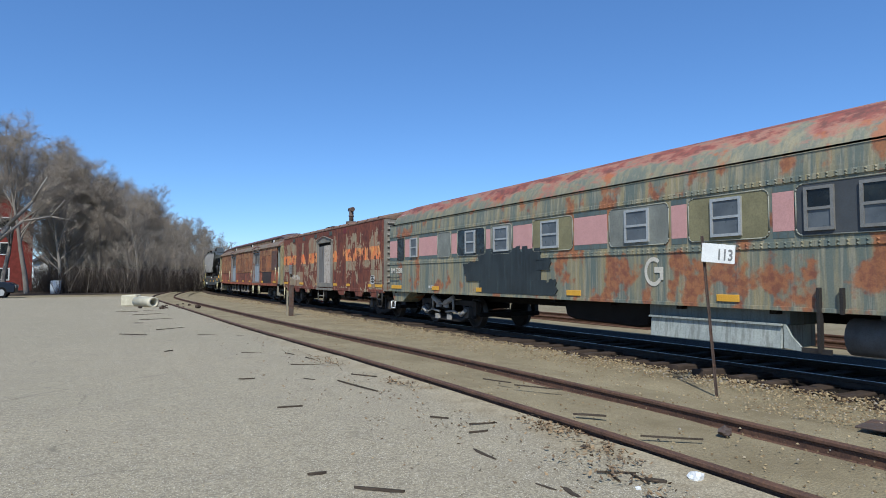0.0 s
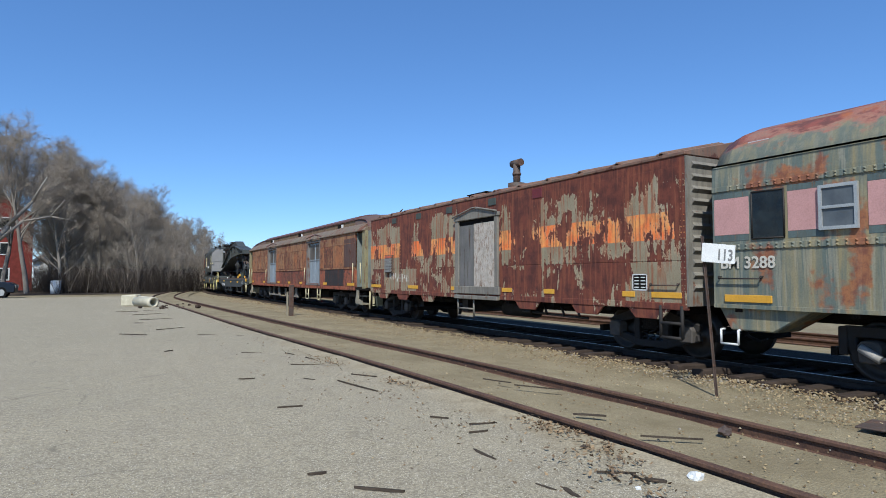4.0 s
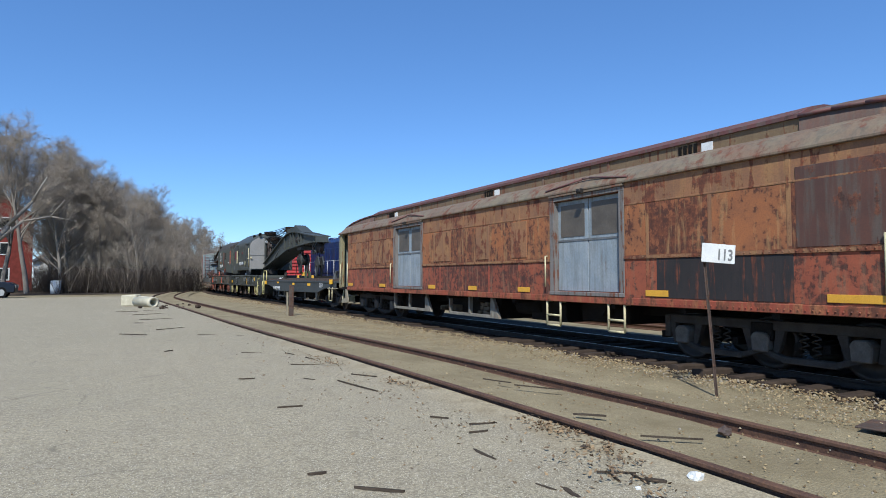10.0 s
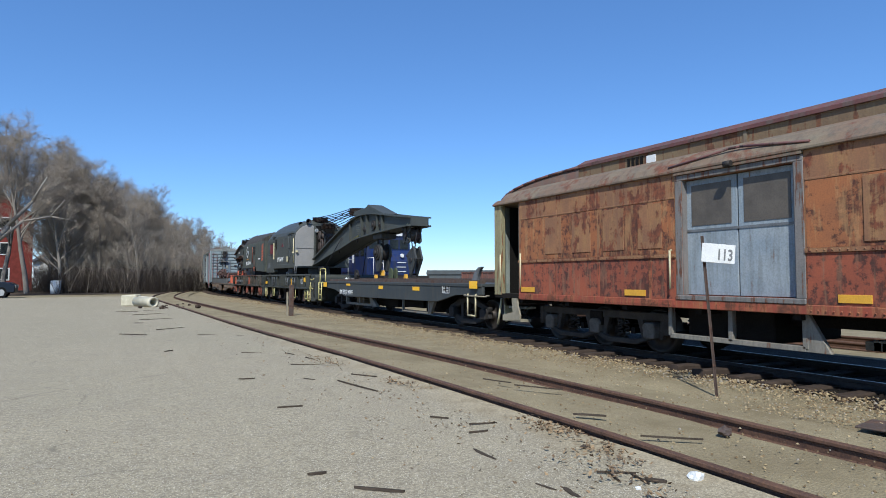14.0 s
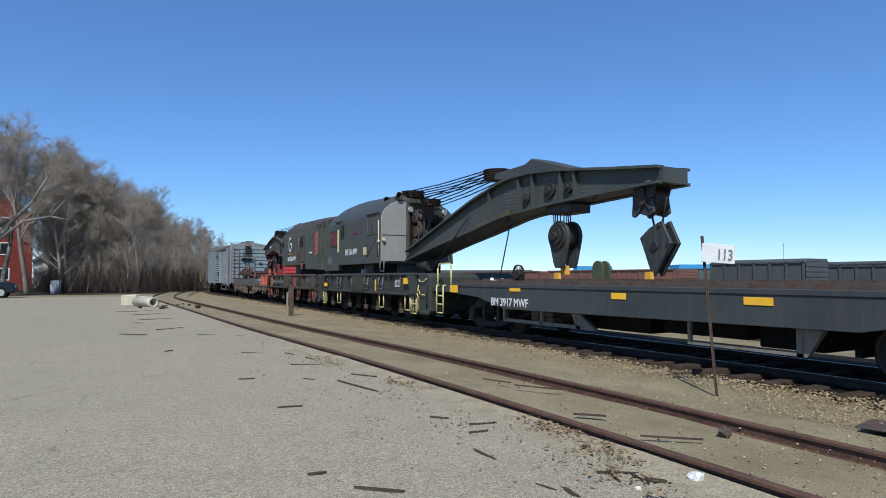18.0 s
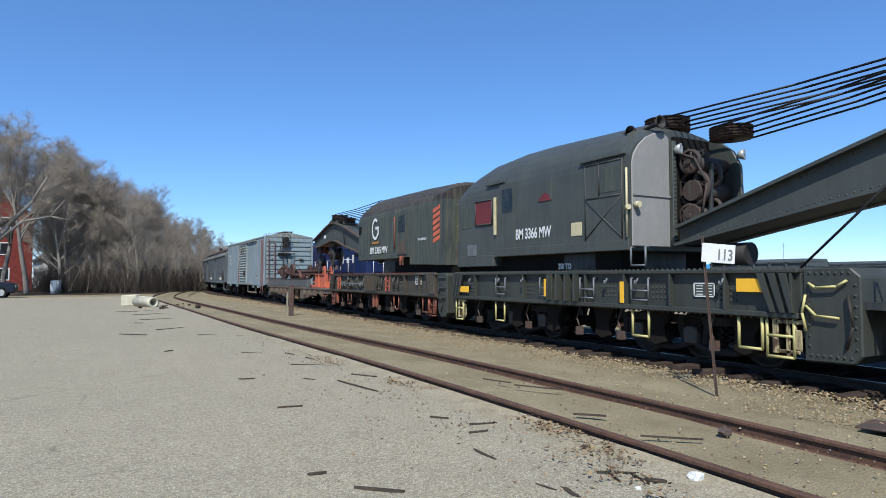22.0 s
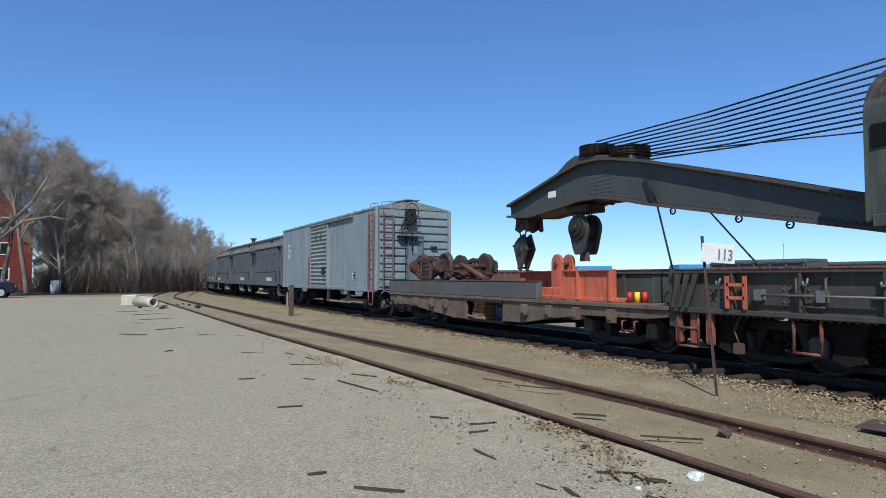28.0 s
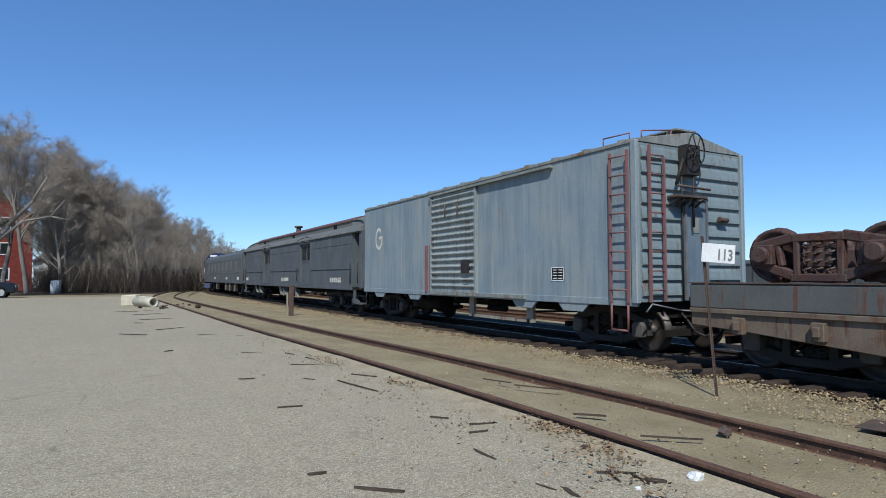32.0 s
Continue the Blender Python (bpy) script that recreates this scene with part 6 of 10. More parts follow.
def locomotive_shape(name, label, at, moving=None):
    """A blue road diesel, long hood behind the cab; its nose points to -y."""
    if moving:
        loco = rail_car(name, label, "locomotive", *moving)
    else:
        loco = thing(name, label, "locomotive", "blue locomotives", at)
    part("frame", Mesh().box(-1.5, 1.5, -8.6, 8.6, 1.05, 1.4), "iron", loco, bevel=0.02)
    nose = [(-8.0, 1.4), (-5.9, 1.4), (-5.9, 2.85), (-7.2, 2.78), (-7.75, 2.55), (-8.0, 2.2)]
    part("nose", Mesh().prism(nose, -0.95, 0.95, axis="x"), "navy", loco, "navy short hood", 0.05)
    cab = [(-1.5, 1.4), (1.5, 1.4), (1.5, 3.25), (1.05, 3.95), (0.6, 4.15), (-0.6, 4.15), (-1.05, 3.95), (-1.5, 3.25)]
    c = part("cab", Mesh().prism(cab, -5.9, -3.6), "navy", loco, "navy cab", 0.03)
    m = Mesh()
    for a, b in ((-1.35, -0.75), (-0.65, -0.08), (0.08, 0.65), (0.75, 1.35)):
        m.box(a, b, -5.93, -5.9, 2.95, 3.5)
    part("windscreen", m, "glass", c)
    for a, b in ((-5.5, -4.9), (-4.6, -3.9)):
        part("side_window", Mesh().box(-1.53, -1.5, a, b, 2.55, 3.2), "glass", c)
    for a, b in ((-0.9, -0.2), (0.2, 0.9)):
        part("number_board", Mesh().box(a, b, -5.98, -5.9, 3.72, 3.95), "white", c, "lit-up number board with worn digits")
    part("headlamp", Mesh().rod((-0.05, -8.06, 2.5), (-0.05, -7.9, 2.5), 0.11, 10), "white", loco)
    hood = [(-0.95, 1.4), (0.95, 1.4), (0.95, 3.7), (0.7, 3.95), (-0.7, 3.95), (-0.95, 3.7)]
    h = part("long_hood", Mesh().prism(hood, -3.6, 8.0), "navy", loco, "navy engine hood", 0.03)
    for i in range(9):
        yy = -3.2 + i * 1.2
        part("hood_door", Mesh().box(-0.98, -0.95, yy, yy + 1.05, 1.6, 3.3), "navy", h, "", 0.01)
    m = Mesh()
    for i in range(5):
        m.rod((0, -2 + i * 2.2, 3.93), (0, -2 + i * 2.2, 4.12), 0.5, 16)
    parts("roof_fan", m, "navy", h)
    m = Mesh()
    for i in range(12):
        yy = -8.4 + i * 1.5
        m.rod((-1.45, yy, 1.4), (-1.45, yy, 2.4), 0.02)
    m.rod((-1.45, -8.4, 2.4), (-1.45, 8.3, 2.4), 0.02)
    part("handrail", m, "white", loco)
    for i, hgt in enumerate((0.5, 0.36, 0.5)):
        panel("hood_lettering", loco, "white", -2.4 + i * 1.1, -1.9 + i * 1.1, 2.2, 2.2 + hgt, -0.985, 0.006)
    m = Mesh()
    m.path([(-1.0, -7.6, 1.4), (-1.0, -7.6, 2.1), (-1.0, -6.6, 2.1)], 0.03)
    for k in range(3):
        m.box(-0.4, 0.2, -8.03, -7.99, 1.6 + k * 0.25, 1.64 + k * 0.25)
    part("nose_stripe", m, "white", loco)
    part("fuel_tank", Mesh().box(-1.3, 1.3, -2.2, 2.2, 0.35, 1.05), "iron", loco, bevel=0.08)
    for v in (-5.6, 5.6):
        truck(loco, v, 3.6, 3)
    m = Mesh().prism([(-8.7, 1.1), (-8.9, 0.3), (-8.7, 0.3), (-8.5, 1.1)], -1.4, 1.4, axis="x")
    part("pilot", m, "navy", loco)
    return loco


def boom_flat():
    mid = 62.95
    y = lambda u: u - mid
    car = rail_car("boom_flatcar", "dark grey flatcar that carries the hook end of a crane boom", "flatcar", mid, 4.9)
    a, b = y(56.75), y(69.86)
    side = [(a, 1.22), (a, 0.98), (a + 1.4, 0.94), (a + 2.5, 0.72), (b - 2.6, 0.66), (b - 1.3, 0.92), (b, 1.0), (b, 1.22)]
    for s in (-1, 1):
        x0, x1 = sorted((s * (W - 0.02), s * (W - 0.1)))
        part("side_sill", Mesh().prism(side, x0, x1, axis="x"), "flat_dark", car, "fish-bellied side sill", 0.008)
    part("deck", Mesh().box(-W, W, a, b, 1.18, 1.27), "flat_dark", car, bevel=0.01)
    m = Mesh()
    for s in (-1, 1):
        m.box(s * 1.3 - 0.08, s * 1.3 + 0.08, a + 0.3, b - 0.3, 1.27, 1.36)
        m.box(s * 0.8 - 0.05, s * 0.8 + 0.05, a + 1.0, b - 0.6, 1.27, 1.4)
    parts("deck_beam", m, "rust", car)
    for u0, u1, z0 in ((67.05, 66.62, 1.1), (63.66, 63.28, 1.02), (60.87, 60.4, 1.02)):
        panel("reflective_strip", car, "yellow_bright", y(u0), y(u1), z0, z0 + 0.12, -W + 0.02, 0.014, "bright yellow reflective strip")
    part("warning_plate", Mesh().box(-W - 0.06, -W - 0.04, y(57.28), y(56.9), 1.14, 1.34), "yellow_bright", car, "square yellow plate")
    part("warning_plate", Mesh().box(-W - 0.06, -W - 0.04, y(69.86), y(69.45), 1.02, 1.22), "yellow_bright", car, "square yellow plate")
    writing("reporting_mark", "BM 3917 MWF", 0.27, -W + 0.012, y(67.87), 0.74, "white", car, "white stencilled number", squeeze=0.93)
    stencil(car, y(58.9), y(58.48), 0.98, 1.2, -W + 0.02)
    # hung cradle with timber blocks
    m = Mesh()
    m.box(-1.3, -1.2, y(64.8), y(67.6), 0.34, 0.42)
    for u in (67.6, 66.1):
        m.box(-1.3, -1.2, y(u) - 0.04, y(u) + 0.04, 0.36, 0.75)
    m.prism([(y(65.1), 0.72), (y(64.9), 0.34), (y(64.3), 0.34), (y(64.9), 0.72)], -1.3, -1.2, axis="x")
    m.prism([(y(60.2), 0.78), (y(60.2), 0.3), (y(60.05), 0.3), (y(59.75), 0.78)], -1.3, -1.2, axis="x")
    m.box(-1.3, -1.2, y(62.0), y(60.1), 0.3, 0.35)
    m.box(-1.3, -1.24, y(62.08), y(62.02), 0.3, 0.74)
    parts("underfloor_cradle", m, "grey_frame", car, "grey steel cradle under the floor")
    m = Mesh()
    for i in range(6):
        m.box(-1.25, -0.7, y(65.75) + (i % 3) * 0.27, y(65.75) + (i % 3) * 0.27 + 0.25, 0.42 + (i // 3) * 0.12, 0.53 + (i // 3) * 0.12)
    parts("timber_block", m, "wood", car, "old timber block", 0.01)
    underframe(car, a + 0.3, b - 0.3, 0.85)
    m = Mesh()
    for p, q, z in ((65.0, 63.2, 0.36), (62.9, 61.2, 0.42), (61.0, 60.0, 0.34)):
        m.box(-0.95, 0.9, y(q), y(p), z, 0.8)
    parts("equipment_box", m, "under", car, "dark equipment box under the floor", 0.02)
    bar_loop(car, "ladder", -W + 0.0, y(57.45), y(57.05), 0.42, 0.98, "cream", 0.024, 0.1)
    bar_loop(car, "step_bracket", -W - 0.02, y(57.6), y(56.5), 0.94, 0.96, "cream_dirty", 0.02, 0.1)
    for x in (-1.25, 1.2):
        u0 = 57.45 if x < 0 else 57.75
        outer = [(y(u0) - 0.62 * (1 - math.cos(radians(d))) - 0.1, 1.27 + 0.56 * math.sin(radians(d))) for d in range(0, 56, 11)]
        inner = [(p + 0.26 - 0.0009 * d, q - 0.02) for d, (p, q) in zip(range(0, 56, 11), outer)]
        m = Mesh().prism(outer + inner[::-1], x - 0.07, x + 0.07, axis="x")
        part("stop_horn", m, "frame_grey", car, "curved worn end stop", 0.03)
    # deck load: brake wheel, cable stops, rags
    m = Mesh()
    hand_wheel(m, (-0.9, y(67.55), 1.53), 0.22, (1, 0, 0))
    hand_wheel(m, (-0.86, y(67.55), 1.53), 0.22, (1, 0, 0))
    m.rod((-0.93, y(67.55), 1.53), (-0.8, y(67.55), 1.53), 0.11, 14)
    m.box(-0.85, -0.75, y(67.55) - 0.09, y(67.55) + 0.09, 1.27, 1.55)
    part("brake_wheel", m, "iron", car)
    m = Mesh()
    prof = [(-0.16, 1.27), (0.16, 1.27), (0.16, 1.65)] + [(0.16 * math.cos(radians(d)), 1.65 + 0.16 * math.sin(radians(d))) for d in (30, 60, 90, 120, 150)] + [(-0.16, 1.65)]
    for x in (-0.35, -0.15):
        m.prism([(p + y(65.27), q) for p, q in prof], x, x + 0.06, axis="x")
    parts("cable_stop", m, "moss", car, "mossy green steel lug")
    for u in (66.6, 63.72):
        m = Mesh().prism([(y(u) - 0.1, 1.27), (y(u) + 0.1, 1.27), (y(u) + 0.06, 1.55), (y(u) - 0.06, 1.55)], -0.45, -0.35, axis="x")
        part("hook_eye", m, "yellow", car)
    random.seed(9)
    m = Mesh()
    for i in range(9):
        x, yy, s = -0.9 + random.random() * 0.3, y(68.6) + random.random() * 0.4, 0.03 + random.random() * 0.05
        m.box(-s, s, -s * 1.4, s * 1.4, -s * 0.5, s * 0.6, Matrix.Translation((x, yy, 1.33)) @ Euler((random.random(), random.random(), random.random() * 6)).to_matrix().to_4x4())
    parts("pale_rag", m, "white", car, "pale rag")
    for v in (5.6, -4.8):
        truck(car, v, mat="truck_black", box="truck_black")
    coupler(car, a, -1)
    coupler(car, b, 1)
    return car


def hand_wheel(m, c, r, axis, spokes=6):
    q = Vector(axis).to_track_quat("Z", "Y").to_matrix()
    c = Vector(c)
    pts = [c + q @ Vector((r * math.cos(2 * math.pi * i / 18), r * math.sin(2 * math.pi * i / 18), 0)) for i in range(19)]
    m.path(pts, 0.016, 5)
    for i in range(spokes):
        m.rod(c, pts[int(i * 18 / spokes)], 0.012, 4)
    return m


def crane_carriage(car, a, b, mat, rung, trim):
    """The riveted girder of a railway crane, its steps and its four axles; a: end towards the boom, b: the other."""
    lo, hi = sorted((a, b))
    for s in (-1, 1):
        x0, x1 = sorted((s * W, s * (W - 0.12)))
        part("girder", Mesh().box(x0, x1, lo, hi, 0.92, 1.52), mat, car, "riveted deep side girder", 0.01)
    part("girder_flange", Mesh().box(-W - 0.1, -W + 0.1, lo, hi, 1.5, 1.56), mat, car, bevel=0.01)
    part("girder_flange", Mesh().box(-W - 0.1, -W + 0.1, lo, hi, 0.86, 0.94), mat, car, bevel=0.01)
    part("deck", Mesh().box(-W + 0.1, W - 0.1, lo, hi, 1.4, 1.5), mat, car)
    m = Mesh()
    n = 9
    for i in range(n + 1):
        yy = lo + 0.1 + (hi - lo - 0.2) * i / n
        m.box(-W - 0.1, -W, yy - 0.02, yy + 0.02, 0.94, 1.5)
    c = (lo + hi) / 2
    for d in (-0.5, -0.17, 0.17, 0.5):
        m.prism([(-W - 0.22, 0.95), (-W, 0.94), (-W, 1.5), (-W - 0.2, 1.5)], c + 0.12 + d * 0.85 - 0.022, c + 0.12 + d * 0.85 + 0.022)
    parts("stiffener", m, mat, car, bevel=0.004)
    riv = Mesh()
    for i in range(int((hi - lo) / 0.11)):
        yy = lo + 0.06 + i * 0.11
        for z, k in ((1.56, 1), (0.86, -1)):
            riv.add([(-W - 0.095, yy - 0.025, z), (-W - 0.095, yy + 0.025, z), (-W - 0.03, yy + 0.025, z), (-W - 0.03, yy - 0.025, z), (-W - 0.065, yy, z + 0.035 * k)], [(0, 1, 4), (1, 2, 4), (2, 3, 4), (3, 0, 4)])
    for i in range(7):
        y0 = lo + 1.0 + i * (hi - lo - 2.0) / 6
        for p in range(5):
            for q in range(4):
                yy, z = y0 + p * 0.09, 1.08 + q * 0.09
                riv.add([(-W, yy - 0.02, z - 0.02), (-W, yy + 0.02, z - 0.02), (-W, yy + 0.02, z + 0.02), (-W, yy - 0.02, z + 0.02), (-W - 0.025, yy, z)], [(0, 1, 4), (1, 2, 4), (2, 3, 4), (3, 0, 4)])
    tagged(part("rivets", riv, mat, car), kind="stuff")
    for f in (0.297, 0.44, 0.576, 0.757):
        yy = lo + f * (hi - lo)
        bar_loop(car, "grab_iron", -W - 0.09, yy - 0.2, yy + 0.2, 1.03, 1.42, rung, 0.018, 0.08, (1.2,))
    m = Mesh()
    for f in (0.12, 0.3, 0.38, 0.5, 0.66, 0.76, 0.9):
        yy = lo + f * (hi - lo)
        m.path([(-W - 0.1, yy, 1.42), (-W - 0.14, yy, 1.34), (-W - 0.12, yy + 0.06, 1.32), (-W - 0.1, yy + 0.07, 1.38)], 0.018, 5)
    parts("cable_hook", m, "frame_grey", car)
    # underside: pedestals, brake hangers, stirrups
    m = Mesh()
    for f in (0.1, 0.28, 0.42, 0.58, 0.72, 0.9):
        yy = lo + f * (hi - lo)
        m.prism([(yy - 0.32, 0.88), (yy + 0.32, 0.88), (yy + 0.2, 0.55), (yy + 0.26, 0.3), (yy + 0.05, 0.22), (yy - 0.2, 0.3), (yy - 0.14, 0.55)], -1.36, -1.22, axis="x")
    parts("pedestal", m, "under", car, bevel=0.015)
    for f in (0.08, 0.302, 0.768):
        yy = lo + f * (hi - lo)
        bar_loop(car, "stirrup", -W - 0.03, yy - 0.2, yy + 0.18, 0.38, 0.88, trim, 0.024, 0.1)
    m = Mesh()
    for f in (0.15, 0.36, 0.48, 0.66, 0.88):
        yy = lo + f * (hi - lo)
        m.path([(-1.42, yy, 0.88), (-1.46, yy + 0.08, 0.6), (-1.44, yy + 0.02, 0.4)], 0.016, 5)
        m.box(-1.5, -1.4, yy - 0.05, yy + 0.08, 0.26, 0.42)
    parts("brake_hanger", m, "rust", car)
    for e, s in ((lo, -1), (hi, 1)):
        part("buffer_beam", Mesh().box(-W, W, min(e, e + 0.12 * s), max(e, e + 0.12 * s), 0.6, 1.5), mat, car, bevel=0.01)
        bar_loop(car, "corner_step", -W - 0.03, e - s * 0.5, e - s * 0.1, 0.3, 0.9, trim, 0.022, 0.1, (0.6,))
        m = Mesh()
        for k in range(3):
            m.prism([(e - s * (0.15 + k * 0.17), 1.5), (e - s * (0.25 + k * 0.17), 1.5), (e - s * (0.1 + k * 0.14), 0.94), (e - s * (0.04 + k * 0.14), 0.94)], -W - 0.14, -W - 0.1, axis="x")
        parts("corner_brace", m, mat, car)
        coupler(car, e, s)
    underframe(car, lo + 0.2, hi - 0.2, 1.0, "under", 0.9)
    h = (hi - lo) / 2
    for v in (c - h * 0.55, c + h * 0.55):
        truck(car, v, 2.4, 3)


def crane_house(car, prof_rows, mat):
    """A turning house: cross-sections (y, half width, foot, shoulder, top) lofted along the car."""
    m = Mesh()
    rings = []
    for yy, w, z0, zs, zt in prof_rows:
        ring = [(-w, yy, z0), (-w, yy, zs)]
        for d in (8, 18, 29, 41, 53, 65, 78, 90, 102, 115, 127, 139, 151, 162, 172):
            ring.append((-w * math.cos(radians(d)), yy, zs + (zt - zs) * math.sin(radians(d))))
        ring += [(w, yy, zs), (w, yy, z0)]
        rings.append(ring)
    n = len(rings[0])
    vs = [p for r in rings for p in r]
    m.add(vs, [(i * n + j, i * n + (j + 1) % n, (i + 1) * n + (j + 1) % n, (i + 1) * n + j) for i in range(len(rings) - 1) for j in range(n)], None, False)
    m.add(vs, [tuple(range(n)), tuple(range((len(rings) - 1) * n, len(rings) * n))])
    return part("house", m, mat, car, "", 0.01)


def boom(car, s, y0, mat, tilt=0.0):
    """The cranked box boom: s is the way it points along the car; rows give the distance from the foot, its foot and top."""
    rows = [(0.0, 2.06, 2.38), (2.67, 2.54, 3.2), (4.5, 2.84, 3.75), (5.86, 3.09, 4.06), (6.4, 3.15, 4.14), (7.2, 3.2, 4.15), (8.2, 3.26, 4.08), (9.05, 3.29, 3.97), (10.3, 3.33, 3.8), (11.45, 3.35, 3.66)]
    b = part("boom", loft_boom(rows, s, y0), mat, car, "cranked steel plate boom with rivets", 0.012)
    boom_flanges(b, rows, s, y0, mat, 0.1)
    m = Mesh()
    for d in (5.35, 6.75, 7.35, 8.45, 8.95):
        lo, hi = interp(rows, d)
        m.box(-boom_half(d) - 0.12, -boom_half(d) + 0.02, y0 + s * d - 0.025, y0 + s * d + 0.025, lo, hi)
    parts("boom_stiffener", m, mat, b)
    riv = Mesh()
    for d0, nx, z0, nz in ((6.0, 7, 3.28, 8), (7.05, 3, 3.3, 5), (7.75, 5, 3.4, 5), (8.6, 3, 3.35, 6), (9.15, 2, 3.35, 6)):
        for p in range(nx):
            for q in range(nz):
                yy, z = y0 + s * (d0 + p * 0.09), z0 + q * 0.09
                bx = -boom_half(abs(yy - y0))
                riv.add([(bx, yy - 0.02, z - 0.02), (bx, yy + 0.02, z - 0.02), (bx, yy + 0.02, z + 0.02), (bx, yy - 0.02, z + 0.02), (bx - 0.025, yy, z)], [(0, 1, 4), (1, 2, 4), (2, 3, 4), (3, 0, 4)])
    for i in range(100):
        d = 0.3 + i * 0.112
        bx = -boom_half(d)
        lo, hi = interp(rows, d)
        for z in (lo + 0.08, hi - 0.08):
            yy = y0 + s * d
            riv.add([(bx, yy - 0.015, z - 0.015), (bx, yy + 0.015, z - 0.015), (bx, yy + 0.015, z + 0.015), (bx, yy - 0.015, z + 0.015), (bx - 0.02, yy, z)], [(0, 1, 4), (1, 2, 4), (2, 3, 4), (3, 0, 4)])
    tagged(part("rivets", riv, mat, b), kind="stuff")
    # hump over the knee with the fixed sheaves
    m = Mesh()
    m.prism([(y0 + s * 5.35, 4.26), (y0 + s * 5.45, 4.42), (y0 + s * 6.85, 4.46), (y0 + s * 7.15, 4.57), (y0 + s * 7.95, 4.32), (y0 + s * 8.9, 4.02), (y0 + s * 8.6, 3.95), (y0 + s * 7.2, 4.08), (y0 + s * 6.3, 4.1)], -0.34, 0.34, axis="x")
    part("boom_hump", m, mat, b, bevel=0.02)
    sheave_stack(b, (0.0, y0 + s * 5.05, 4.46), 0.42, 0.3)
    m = Mesh()
    for d, z, r in ((8.0, 3.62, 0.19), (7.05, 3.5, 0.12), (8.7, 3.6, 0.14), (7.3, 3.72, 0.07)):
        bx = -boom_half(d)
        m.rod((bx, y0 + s * d, z), (bx - 0.08, y0 + s * d, z), r, 18)
        m.rod((bx, y0 + s * d, z), (bx - 0.13, y0 + s * d, z), r * 0.45, 12)
    parts("boom_pin", m, "iron", b)
    return rows, b


def interp(rows, d):
    for (d0, l0, h0), (d1, l1, h1) in zip(rows, rows[1:]):
        if d <= d1:
            f = (d - d0) / (d1 - d0)
            return l0 + (l1 - l0) * f, h0 + (h1 - h0) * f
    return rows[-1][1], rows[-1][2]


def boom_half(d):
    """Half the boom's width, d metres from its foot."""
    return 0.47 - 0.012 * d


def loft_boom(rows, s, y0):
    m = Mesh()
    vs = []
    for d, lo, hi in rows:
        yy, w = y0 + s * d, boom_half(d)
        vs += [(-w, yy, lo), (w, yy, lo), (w, yy, hi), (-w, yy, hi)]
    m.add(vs, [(i * 4 + j, i * 4 + (j + 1) % 4, i * 4 + 4 + (j + 1) % 4, i * 4 + 4 + j) for i in range(len(rows) - 1) for j in range(4)] + [(0, 1, 2, 3), tuple(len(vs) - 4 + j for j in range(4))])
    return m


def boom_flanges(parent, rows, s, y0, mat, w):
    """Angles along the four edges of a boom."""
    for side in (-1, 1):
        for k in (1, 2):
            vs = []
            for row in rows:
                yy, x, z = y0 + s * row[0], side * (boom_half(row[0]) + 0.06), row[k]
                vs += [(x - w, yy, z - 0.03), (x + w, yy, z - 0.03), (x + w, yy, z + 0.03), (x - w, yy, z + 0.03)]
            n = len(rows)
            part("boom_flange", Mesh().add(vs, [(i * 4 + j, i * 4 + (j + 1) % 4, i * 4 + 4 + (j + 1) % 4, i * 4 + 4 + j) for i in range(n - 1) for j in range(4)] + [(0, 1, 2, 3), tuple(n * 4 - 4 + j for j in range(4))]), mat, parent)


def sheave_stack(parent, c, r, h, n=5):
    m = Mesh()
    x, y, z = c
    for i in range(n):
        z0 = z - h / 2 + h * i / n
        m.lathe([(0.05, 0), (r, 0), (r * 0.86, h / n * 0.35), (r * 0.86, h / n * 0.6), (r, h / n * 0.9), (0.05, h / n * 0.9)], (x, y, z0), (0, 0, 1), 18)
    return parts("rope_sheave", m, "sheave", parent, "rusty rope sheave")


